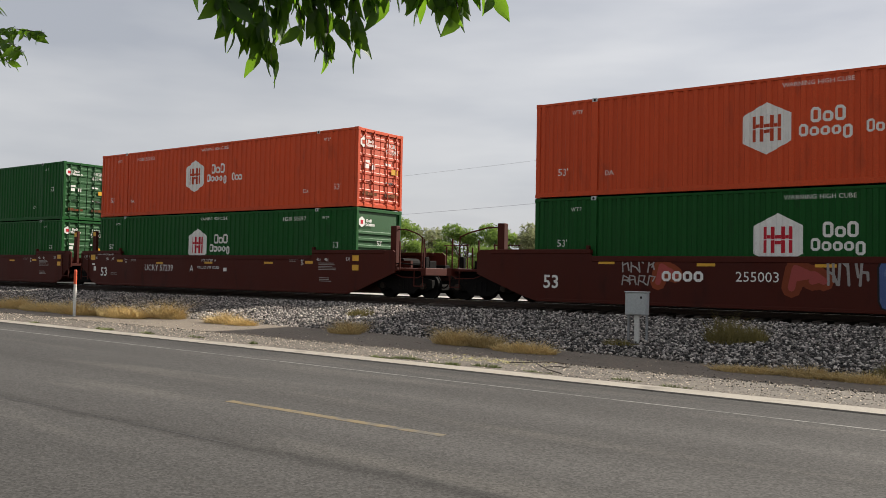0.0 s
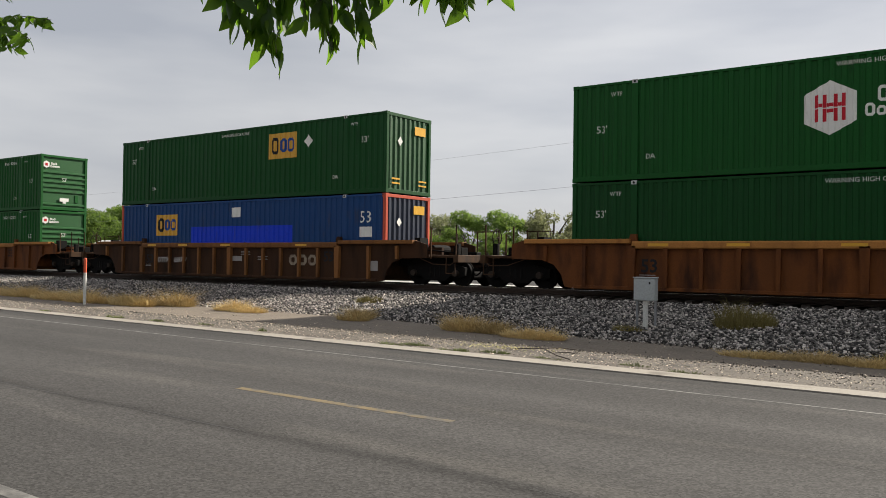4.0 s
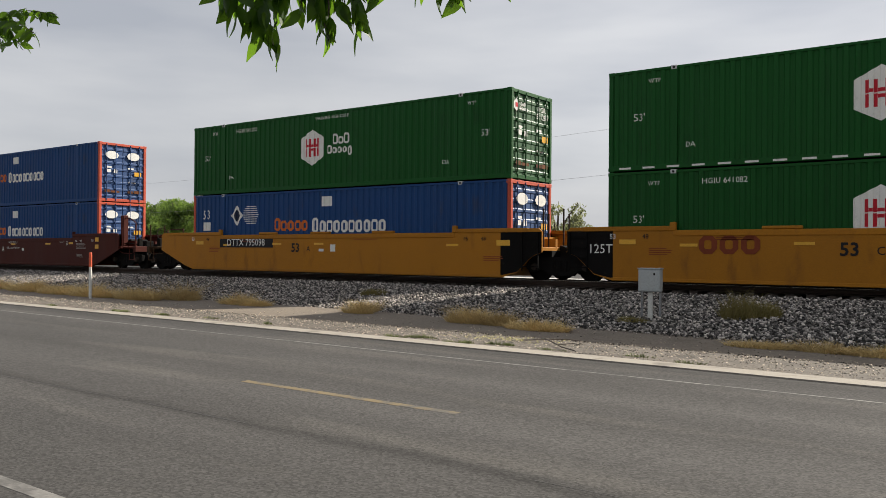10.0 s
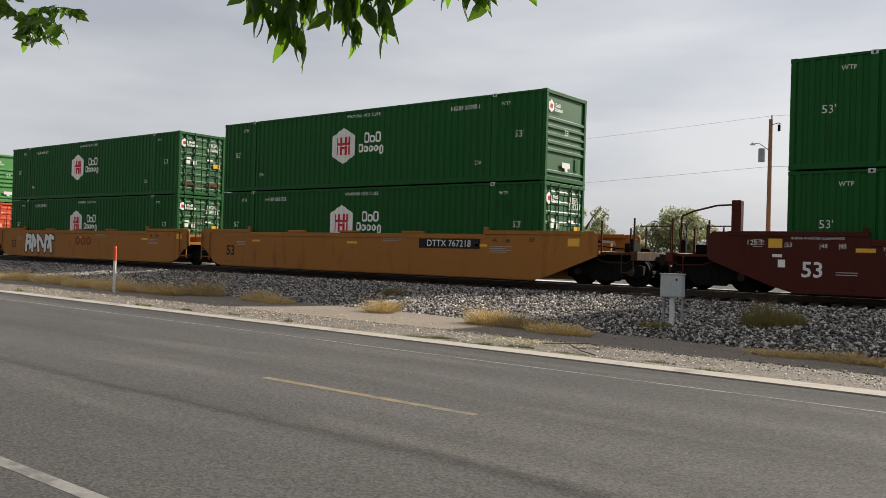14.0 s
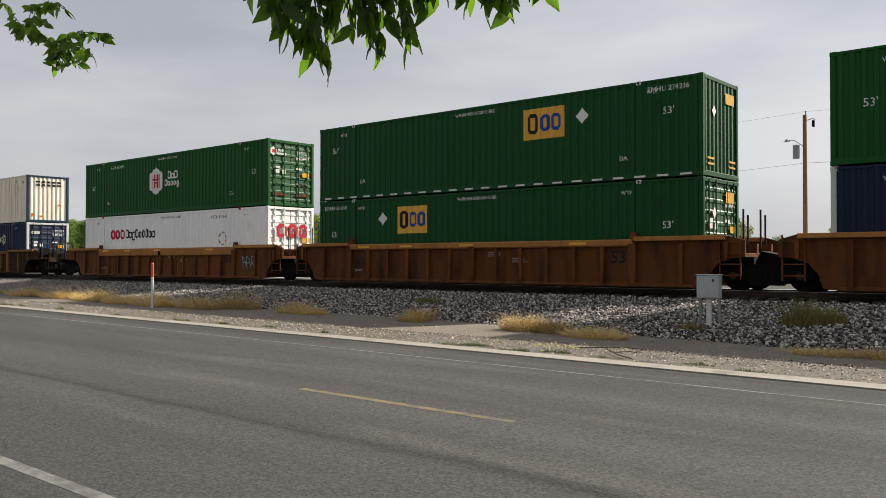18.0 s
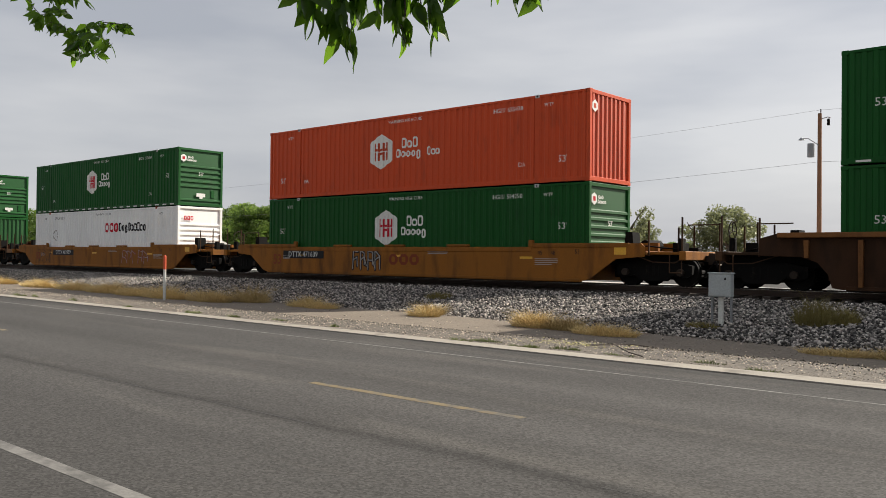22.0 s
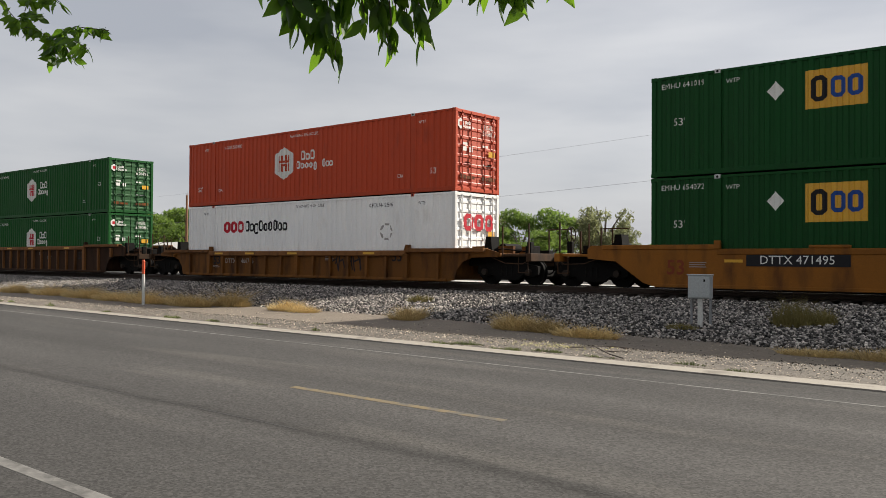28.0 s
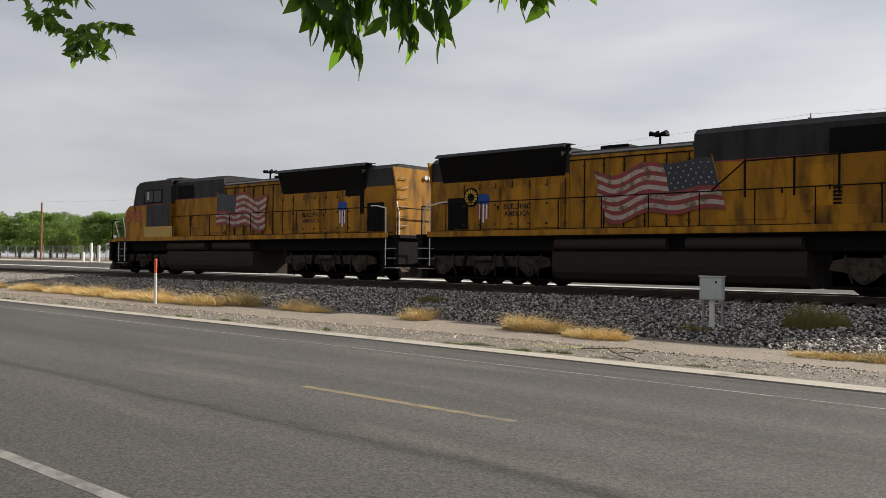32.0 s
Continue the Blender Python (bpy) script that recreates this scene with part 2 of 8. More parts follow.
M["litter"] = material("dry_yellow_leaves", (0.42, 0.38, 0.14), 0.8, 0, 0.4, 3, None, 0, 20, 0)
M["wood_pole"] = material("weathered_pole_timber", (0.23, 0.115, 0.06), 0.85, 0, 0.25, 2, (0.12, 0.07, 0.045), 0.45, 18, 0.3, (4, 4, 0.4))
M["bark"] = material("grey_bark", (0.10, 0.08, 0.065), 0.9, 0, 0.3, 3, None, 0, 20, 0.5)
M["box_grey"] = material("pale_grey_enclosure", (0.40, 0.43, 0.43), 0.5, 0, 0.06, 2, (0.3, 0.31, 0.3), 0.33, 40, 0.03)
M["galvanised"] = material("galvanised_steel", (0.30, 0.31, 0.32), 0.45, 0.6, 0.15, 4, None, 0, 40, 0.05)
M["marker_white"] = material("white_marker_plastic", (0.62, 0.62, 0.58), 0.6, 0, 0.08, 4, (0.4, 0.38, 0.33), 0.36, 40, 0)
M["marker_red"] = material("orange_red_marker_plastic", (0.60, 0.09, 0.03), 0.6, 0, 0.1, 4, None, 0, 40, 0)
M["wire"] = material("grey_cable", (0.20, 0.20, 0.21), 0.7, 0, 0.1, 1, None, 0, 20, 0)
M["roof_white"] = material("white_roof_sheet", (0.62, 0.60, 0.56), 0.7, 0, 0.1, 1, None, 0, 20, 0)


def leaf_material(name, color, glow):
    m = material(name, color, 0.45, 0, 0.4, 0.6, None, 0, 25, 0, spec=0.35)
    n, l = m.node_tree.nodes, m.node_tree.links
    b = n["Principled BSDF"]
    thin = n.new("ShaderNodeBsdfTranslucent")
    thin.inputs["Color"].default_value = (*glow, 1)
    mix = n.new("ShaderNodeMixShader")
    mix.inputs[0].default_value = 0.55
    l.new(b.outputs[0], mix.inputs[1])
    l.new(thin.outputs[0], mix.inputs[2])
    l.new(mix.outputs[0], n["Material Output"].inputs[0])
    return m


M["leaf"] = leaf_material("glossy_green_leaf", (0.024, 0.062, 0.008), (0.16, 0.31, 0.018))
M["crown"] = leaf_material("tree_foliage", (0.10, 0.16, 0.042), (0.20, 0.30, 0.055))
M["crown_grey"] = leaf_material("grey_green_foliage", (0.17, 0.19, 0.115), (0.25, 0.27, 0.13))


# ---- mesh helpers ----
def mesh_of(name, bm, mat):
    me = bpy.data.meshes.new(name)
    bm.normal_update()
    bm.to_mesh(me)
    bm.free()
    me.materials.append(mat)
    return me


def part(name, bm, mat, parent, label=""):
    ob = new(name, bm if isinstance(bm, bpy.types.Mesh) else mesh_of(name, bm, mat))
    ob.parent = parent
    return tagged(ob, label)


def thing(name, label, category, group="", m=None):
    ob = new(name)
    ob.empty_display_size = 0.2
    if m is not None:
        ob.matrix_world = m
    return tagged(ob, label, category, group)


def box(bm, x0, x1, y0, y1, z0, z1, bevel=0.0):
    r = bmesh.ops.create_cube(bm, size=1, matrix=Matrix.Translation(((x0 + x1) / 2, (y0 + y1) / 2, (z0 + z1) / 2)) @ Matrix.Diagonal((abs(x1 - x0), abs(y1 - y0), abs(z1 - z0), 1)))
    if bevel:
        edges = list({e for v in r["verts"] for e in v.link_edges})
        bmesh.ops.bevel(bm, geom=edges, offset=bevel, segments=1, affect="EDGES")
    return bm


def boxed(*a, bevel=0.0):
    return box(bmesh.new(), *a, bevel=bevel)


def rod(bm, a, b, r, seg=8, r2=None):
    a, b = Vector(a), Vector(b)
    d = b - a
    m = Matrix.Translation((a + b) / 2) @ d.to_track_quat("Z", "Y").to_matrix().to_4x4()
    bmesh.ops.create_cone(bm, cap_ends=True, segments=seg, radius1=r, radius2=r if r2 is None else r2, depth=d.length, matrix=m)
    return bm


def rods(points, r, seg=6):
    bm = bmesh.new()
    for a, b in zip(points, points[1:]):
        rod(bm, a, b, r, seg)
    return bm


def prism(bm, outline, y0, y1):
    """An outline in (x, z) given depth from y0 to y1."""
    front = [bm.verts.new((x, y0, z)) for x, z in outline]
    back = [bm.verts.new((x, y1, z)) for x, z in outline]
    k = len(outline)
    bm.faces.new(front)
    bm.faces.new(back[::-1])
    for i in range(k):
        bm.faces.new((front[i], back[i], back[(i + 1) % k], front[(i + 1) % k]))
    bmesh.ops.recalc_face_normals(bm, faces=bm.faces)
    return bm


def prism_x(bm, outline, x0, x1):
    """An outline in (y, z) given length from x0 to x1."""
    prism(bm, outline, x0, x1)
    bmesh.ops.transform(bm, matrix=Matrix(((0, 1, 0, 0), (1, 0, 0, 0), (0, 0, 1, 0), (0, 0, 0, 1))), verts=bm.verts)
    bmesh.ops.reverse_faces(bm, faces=bm.faces)
    return bm


M["amber_tan"] = paint("faded_tan_yellow_paint", (0.30, 0.125, 0.026), (0.15, 0.062, 0.018), 0.44, 0.7)
M["amber_dull"] = paint("dull_orange_yellow_paint", (0.25, 0.094, 0.012), (0.085, 0.031, 0.009), 0.50, 0.7, 0.25)
M["rust_smooth"] = paint("rusty_smooth_orange_paint", (0.135, 0.045, 0.015), (0.05, 0.018, 0.009), 0.5, 0.7, 0.2)
M["spray_blue"] = material("blue_spray_paint", (0.05, 0.09, 0.24), 0.6, 0, 0.2, 2, (0.25, 0.3, 0.42), 0.42, 60, 0)
M["spray_teal"] = material("pale_teal_spray_paint", (0.05, 0.095, 0.11), 0.6, 0, 0.3, 2, (0.22, 0.26, 0.26), 0.40, 60, 0)
M["spray_red"] = material("red_spray_paint", (0.34, 0.05, 0.04), 0.6, 0, 0.2, 2, None, 0, 60, 0)
M["spray_cream"] = material("cream_spray_paint", (0.30, 0.24, 0.17), 0.6, 0, 0.2, 2, (0.17, 0.10, 0.06), 0.48, 60, 0)


# ---- ground, road and track ----
SLOPE = -0.0046           # the ground climbs a little to the left
TRACK_Y, RAIL_Z = 24.05, 0.80


def lift(x):
    return SLOPE * max(-150.0, min(60.0, x))


def sheet(name, label, mat, ys, xs=(-3000, -600, -150, 60, 600, 3000), z=0.0, thick=0.0):
    """A strip of ground that follows the slope; ys: (y, z) stations."""
    bm = bmesh.new()
    grid = [[bm.verts.new((x, y, lift(x) + zz + z)) for y, zz in ys] for x in xs]
    for a, b in zip(grid, grid[1:]):
        for i in range(len(ys) - 1):
            bm.faces.new((a[i], b[i], b[i + 1], a[i + 1]))
    if thick:
        low = bmesh.ops.extrude_face_region(bm, geom=bm.faces[:])
        bmesh.ops.translate(bm, vec=(0, 0, -thick), verts=[v for v in low["geom"] if isinstance(v, bmesh.types.BMVert)])
        bmesh.ops.recalc_face_normals(bm, faces=bm.faces)
    ob = new(name, mesh_of(name, bm, mat))
    return tagged(ob, label, name.replace("_", " "), kind="structure")


sheet("ground", "dusty bare earth beside the road and the railway", M["dirt"],
      [(-3000, -0.02), (-30, -0.02), (0.4, -0.02), (15.3, 0.0), (16.5, 0.02), (21.0, 0.1), (29.0, 0.3), (33.0, 0.42), (60.0, 0.55), (3000, 0.55)])
def worn_lanes(m):
    """Slightly darker oil lanes and paler wheel tracks along the road, darker towards the near edge, and coarse light
    and dark chips.
    """
    n, l = m.node_tree.nodes, m.node_tree.links
    b = n["Principled BSDF"]
    src = b.inputs["Base Color"].links[0].from_socket
    geo, sep = n.new("ShaderNodeNewGeometry"), n.new("ShaderNodeSeparateXYZ")
    l.new(geo.outputs["Position"], sep.inputs[0])
    wob = n.new("ShaderNodeTexNoise")
    wob.inputs["Scale"].default_value, wob.inputs["Detail"].default_value = 0.5, 4
    l.new(geo.outputs["Position"], wob.inputs["Vector"])
    add = n.new("ShaderNodeMath")
    add.operation, add.inputs[1].default_value = "MULTIPLY_ADD", 0.6
    l.new(wob.outputs[0], add.inputs[0])
    l.new(sep.outputs["Y"], add.inputs[2])
    span = n.new("ShaderNodeMapRange")
    span.inputs["From Max"].default_value = 12.0
    l.new(add.outputs[0], span.inputs[0])
    lanes = n.new("ShaderNodeValToRGB")
    for y, val in ((0.0, 0.72), (2.6, 0.86), (4.9, 1.02), (5.20, 0.96), (5.36, 0.66), (5.56, 0.94), (6.6, 1.12), (7.6, 0.89), (8.7, 1.10), (9.5, 0.93), (10.5, 1.08), (11.2, 0.82), (12.0, 0.92)):
        e = lanes.color_ramp.elements[0] if y == 0 else lanes.color_ramp.elements[-1] if y == 12 else lanes.color_ramp.elements.new(y / 12)
        e.position, e.color = y / 12, (val, val, val, 1)
    l.new(span.outputs[0], lanes.inputs[0])
    chips = n.new("ShaderNodeTexVoronoi")
    chips.inputs["Scale"].default_value = 52
    l.new(geo.outputs["Position"], chips.inputs["Vector"])
    grey = n.new("ShaderNodeSeparateColor")
    l.new(chips.outputs["Color"], grey.inputs[0])
    amp = n.new("ShaderNodeMapRange")
    amp.inputs["To Min"].default_value, amp.inputs["To Max"].default_value = 0.68, 1.24
    l.new(grey.outputs[0], amp.inputs[0])
    coarse = n.new("ShaderNodeMapRange")
    coarse.inputs["From Min"].default_value, coarse.inputs["From Max"].default_value = 4.5, 7.5
    coarse.inputs["To Min"].default_value, coarse.inputs["To Max"].default_value = 1.0, 0.2
    l.new(add.outputs[0], coarse.inputs[0])
    for sock in (lanes.outputs[0], amp.outputs[0]):
        mul = n.new("ShaderNodeMixRGB")
        mul.blend_type, mul.inputs[0].default_value = "MULTIPLY", 1.0
        if sock is amp.outputs[0]:
            l.new(coarse.outputs[0], mul.inputs[0])
        l.new(src, mul.inputs[1])
        l.new(sock, mul.inputs[2])
        src = mul.outputs[0]
    l.new(src, b.inputs["Base Color"])


worn_lanes(M["asphalt"])
sheet("road", "worn grey two-lane asphalt road", M["asphalt"], [(-1.5, 0), (11.245, 0)], z=0.03, thick=0.3)
sheet("road_edge", "pale concrete edging along the asphalt", M["kerb"], [(11.25, 0), (11.70, 0)], z=0.05, thick=0.3)
sheet("shoulder", "pale gravelly road shoulder", M["gravel"], [(11.705, 0.035), (12.4, 0.035), (13.3, 0.03), (13.8, 0.0)], z=0.006)
sheet("verge", "bare dusty soil along the foot of the ballast", M["soil"], [(13.7, 0.004), (15.3, 0.006), (16.45, 0.024)], z=0.006)
sheet("frontage_road", "pale sunlit paving beyond the railway", M["pale_road"], [(49.0, 0.508), (53.0, 0.527)], z=0.03)


def stripe(name, label, mat, x0, x1, y, w, z=0.0305):
    bm = bmesh.new()
    k = max(1, int((x1 - x0) / 1.5))
    rng = random.Random(int(1000 + x0 * 7 + y * 13))
    for i in range(k):
        a, b = x0 + (x1 - x0) * i / k, x0 + (x1 - x0) * (i + 1) / k
        box(bm, a, b, y - w / 2, y + w / 2, -0.006, 0.0015)
    for v in bm.verts:
        v.co.y += 0.012 * noise.noise((v.co.x * 1.7, y, 0))
        v.co.z += lift(v.co.x) + z
    bmesh.ops.remove_doubles(bm, verts=bm.verts, dist=1e-4)
    ob = new(name, mesh_of(name, bm, mat))
    return tagged(ob, label, "road marking", kind="structure")


for i in range(-9, 5):
    stripe("centre_dash", "worn yellow centre dash on the asphalt", M["line_yellow"], -7.95 + 12.19 * i, -4.81 + 12.19 * i, 6.67, 0.12)
stripe("edge_line", "worn white edge line on the near side of the road", M["line_white"], -150, 60, 2.78, 0.12)
stripe("edge_line", "thin faded white edge line on the far side of the road", M["line_white"], -150, 60, 10.12, 0.05)
for x0, x1, y0, dy in ((-60, 30, 5.05, 0.0),):
    pts = [(x0 + (x1 - x0) * i / 60, y0 + dy * (x0 + (x1 - x0) * i / 60) + 0.10 * noise.noise((i * 0.35, y0, 3))) for i in range(61)]
    bm = bmesh.new()
    for (ax, ay), (bx, by) in zip(pts, pts[1:]):
        w = 0.003 + 0.012 * abs(noise.noise((ax, ay, 5)))
        if noise.noise((ax * 0.31, 2.0, 9.0)) > 0.12:
            continue
        vs = [bm.verts.new((x, y, lift(x) + 0.0318)) for x, y in ((ax, ay - w), (bx, by - w), (bx, by + w), (ax, ay + w))]
        bm.faces.new(vs)
    tagged(new("road_seam", mesh_of("road_seam", bm, M["tar"])), "dark tarred seam running along the asphalt", "road seam", kind="structure")


# ballast bank: a near-black bed that draws the shaded gaps, and loose stones on it
def bank_foot(x):
    x = max(-150.0, min(60.0, x))
    return 15.7 + 0.8 / (1 + math.exp((x + 10.5) / 1.6)) + 0.25 * noise.noise((x * 0.45, 2.0, 0.0))


def bank_z(x, y):
    """Height of the ballast at a place."""
    f = bank_foot(x)
    low, high = lift(x) * 0.7 + 0.02, 0.56
    if y < f:
        return low - 0.3
    # flat shelf added beyond the track keeps the view under the train dark
    if y > 26.2:
        return max(high, lift(x) + 0.5) - 0.4 * max(0.0, min(1, (y - 46.5) / 1.5))
    return low + (high - low) * min(1.0, (y - f) / (21.7 - f)) ** 0.85 - 0.10 * max(0.0, min(1.0, (y - 21.9) / 0.5))


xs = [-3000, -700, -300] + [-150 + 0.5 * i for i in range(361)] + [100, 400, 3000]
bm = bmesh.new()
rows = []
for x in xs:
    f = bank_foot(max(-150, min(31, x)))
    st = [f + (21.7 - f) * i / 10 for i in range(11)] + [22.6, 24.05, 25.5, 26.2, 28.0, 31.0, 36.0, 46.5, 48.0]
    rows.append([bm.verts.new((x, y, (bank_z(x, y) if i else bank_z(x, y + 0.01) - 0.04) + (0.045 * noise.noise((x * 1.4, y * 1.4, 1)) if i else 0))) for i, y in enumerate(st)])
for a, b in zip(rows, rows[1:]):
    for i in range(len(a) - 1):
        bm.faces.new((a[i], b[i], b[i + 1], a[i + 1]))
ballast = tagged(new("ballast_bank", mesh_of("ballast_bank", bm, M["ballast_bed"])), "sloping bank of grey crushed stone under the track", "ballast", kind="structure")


def stones(name, label, mat, place, count, small, large, parent=None, seed=3):
    """Loose angular stones in one mesh. place(rng, n) gives x, y, z arrays."""
    rng = np.random.default_rng(seed)
    x, y, z = place(rng, count)
    k = len(x)
    cube = np.array([(-1, -1, -1), (1, -1, -1), (1, 1, -1), (-1, 1, -1), (-.8, -.8, 1), (.8, -.8, 1), (.8, .8, 1), (-.8, .8, 1)], float) * 0.5
    v = cube[None] * (1 + rng.uniform(-0.35, 0.35, (k, 8, 3)))
    v *= (rng.uniform(small, large, k)[:, None] * np.stack([rng.uniform(0.8, 1.5, k), rng.uniform(0.7, 1.2, k), rng.uniform(0.5, 0.9, k)], 1))[:, None]
    a, b = rng.uniform(0, 6.28, k), rng.uniform(-0.9, 0.9, k)
    ca, sa, cb, sb = np.cos(a), np.sin(a), np.cos(b), np.sin(b)
    v = np.stack([v[..., 0], v[..., 1] * cb[:, None] - v[..., 2] * sb[:, None], v[..., 1] * sb[:, None] + v[..., 2] * cb[:, None]], -1)
    v = np.stack([v[..., 0] * ca[:, None] - v[..., 1] * sa[:, None], v[..., 0] * sa[:, None] + v[..., 1] * ca[:, None], v[..., 2]], -1)
    v += np.stack([x, y, z], 1)[:, None]
    f = np.array([(0, 3, 2, 1), (4, 5, 6, 7), (0, 1, 5, 4), (1, 2, 6, 5), (2, 3, 7, 6), (3, 0, 4, 7)])
    faces = (f[None] + (np.arange(k) * 8)[:, None, None]).reshape(-1, 4)
    me = bpy.data.meshes.new(name)
    me.vertices.add(k * 8)
    me.vertices.foreach_set("co", v.reshape(-1))
    me.loops.add(faces.size)
    me.loops.foreach_set("vertex_index", faces.reshape(-1))
    me.polygons.add(len(faces))
    me.polygons.foreach_set("loop_start", np.arange(len(faces)) * 4)
    me.polygons.foreach_set("loop_total", np.full(len(faces), 4))
    me.update(calc_edges=True)
    me.materials.append(mat)
    ob = new(name, me)
    ob.parent = parent
    return tagged(ob, label, "" if parent else "stones", kind="stuff")


def on_bank(rng, n):
    x = -95 + 110 * rng.random(n) ** 0.6
    t = rng.random(n)
    y = 15.55 + (22.45 - 15.55) * t
    z = np.array([bank_z(a, b) for a, b in zip(x, y)])
    keep = z > -0.1
    return x[keep], y[keep], z[keep] + 0.012 + 0.022 * rng.standard_normal(keep.sum())


def on_shoulder(rng, n):
    x = -50 + 58 * rng.random(n) ** 0.7
    y = 11.8 + 1.9 * rng.random(n) + 1.9 * (rng.random(n) > 0.93)
    return x, y, np.array([lift(a) for a in x]) + 0.039 - 0.026 * (y > 13.6)


# each stone takes its own grey
sm = M["stone"].node_tree
isl = sm.nodes.new("ShaderNodeNewGeometry")
for l in [l for l in sm.links if l.from_node.type == "OBJECT_INFO"]:
    to = l.to_socket
    power = sm.nodes.new("ShaderNodeMath")
    power.operation, power.inputs[1].default_value = "POWER", 1.8
    sm.links.new(isl.outputs["Random Per Island"], power.inputs[0])
    sm.links.new(power.outputs[0], to)
for n in sm.nodes:
    if n.type == "MAP_RANGE" and abs(n.inputs["To Max"].default_value - (1 + 0.35 * 0.6)) < 1e-4:
        n.inputs["To Min"].default_value, n.inputs["To Max"].default_value = 0.10, 2.75
M["pebble"] = M["stone"].copy()
M["pebble"].name = "brown_pebble"
for n in M["pebble"].node_tree.nodes:
    if n.type == "MIX_RGB" and n.blend_type == "MIX" and not n.inputs[1].is_linked:
        n.inputs[1].default_value, n.inputs[2].default_value = (0.24, 0.20, 0.158, 1), (0.40, 0.34, 0.27, 1)
stones("loose_ballast", "loose grey crushed stones covering the bank", M["stone"], on_bank, 170000, 0.018, 0.052, ballast)
stones("shoulder_pebbles", "small pale pebbles scattered over the shoulder", M["pebble"], on_shoulder, 15000, 0.010, 0.024, None, 5)

# pale strip added to give the bright line below the cars
bm = bmesh.new()
edge = [(bm.verts.new((x, 30.2, bank_z(x, 30.2) + 0.02)), bm.verts.new((x, 31.9, bank_z(x, 31.9) + 0.02))) for x in (-700, -300, -150, -100, -50, -10, 60, 300)]
for a, b in zip(edge, edge[1:]):
    bm.faces.new((a[0], b[0], b[1], a[1]))
tagged(new("service_path", mesh_of("service_path", bm, M["pale_road"])), "narrow pale strip added behind the track as a bright line", "path", kind="structure")

# rails and ties
for side, y in (("near", TRACK_Y - 0.7525), ("far", TRACK_Y + 0.7525)):
    bm = bmesh.new()
    prism_x(bm, [(y - 0.07, RAIL_Z - 0.17), (y + 0.07, RAIL_Z - 0.17), (y + 0.07, RAIL_Z - 0.155), (y + 0.01, RAIL_Z - 0.13), (y + 0.01, RAIL_Z - 0.045),
                 (y + 0.036, RAIL_Z - 0.035), (y + 0.036, RAIL_Z - 0.004), (y - 0.036, RAIL_Z - 0.004), (y - 0.036, RAIL_Z - 0.035), (y - 0.01, RAIL_Z - 0.045), (y - 0.01, RAIL_Z - 0.13), (y - 0.07, RAIL_Z - 0.155)], -900, 300)
    rail = tagged(new("rail", mesh_of("rail", bm, M["rail_side"])), "rusty steel rail with a polished running surface", "rail", "rails", "structure")
    part("running_surface", boxed(-900, 300, y - 0.034, y + 0.034, RAIL_Z - 0.004, RAIL_Z), M["rail_top"], rail, "polished bright steel rail head")
tie_mesh = mesh_of("tie", boxed(-0.115, 0.115, -1.3, 1.3, -0.2, 0, bevel=0.012), M["tie"])
ties = tagged(new("track_ties"), "dark weathered timber ties under the rails", "railway ties", kind="structure")
trng = random.Random(8)
for i in range(240):
    o = part("tie", tie_mesh, None, ties)
    o.matrix_world = pose(-112 + i * 0.51 + trng.uniform(-0.02, 0.02), TRACK_Y + trng.uniform(-0.04, 0.04), RAIL_Z - 0.172, 0, 0, trng.uniform(-1, 1))


# ---- freight containers ----
CL, CW, CH = 16.154, 2.59, 2.90
WAVE, DEEP = 0.28, 0.036


def wave(x):
    """Depth of the corrugation at x, inwards."""
    t = (x / WAVE) % 1.0
    if t < 0.38:
        return 0.0
    if t < 0.5:
        return DEEP * (t - 0.38) / 0.12
    if t < 0.88:
        return DEEP
    return DEEP * (1 - (t - 0.88) / 0.12)


def breaks(x0, x1):
    out, k = [], math.floor(x0 / WAVE)
    while k * WAVE < x1:
        out += [(k + t) * WAVE for t in (0.0, 0.38, 0.5, 0.88)]
        k += 1
    return [x for x in out if x0 < x < x1]


def flat_text(words, height, x=0.0, z=0.0, align="CENTER", bold=0.0, wide=1.0, slant=0.0):
    """Lettering in the (x, z) plane, cap height given, in the built-in font."""
    cu = bpy.data.curves.new("lettering", "FONT")
    cu.body, cu.size, cu.align_x, cu.align_y = words, height / 0.69, align, "CENTER"
    cu.offset, cu.shear, cu.resolution_u = bold, slant, 2
    tmp = bpy.data.objects.new("lettering", cu)
    scene.collection.objects.link(tmp)
    me = tmp.to_mesh()
    bm = bmesh.new()
    bm.from_mesh(me)
    tmp.to_mesh_clear()
    bpy.data.objects.remove(tmp)
    bpy.data.curves.remove(cu)
    for v in bm.verts:
        v.co = Vector((x + v.co.x * wide, 0, z + v.co.y))
    return bm


def poly(bm, pts):
    f = bm.faces.new([bm.verts.new((x, 0, z)) for x, z in pts])
    return f


def slab(bm, x0, x1, z0, z1, cut=0.0):
    """A flat block with clipped corners."""
    c = cut
    pts = [(x0 + c, z0), (x1 - c, z0), (x1, z0 + c), (x1, z1 - c), (x1 - c, z1), (x0 + c, z1), (x0, z1 - c), (x0, z0 + c)] if c else [(x0, z0), (x1, z0), (x1, z1), (x0, z1)]
    poly(bm, pts)
    return bm


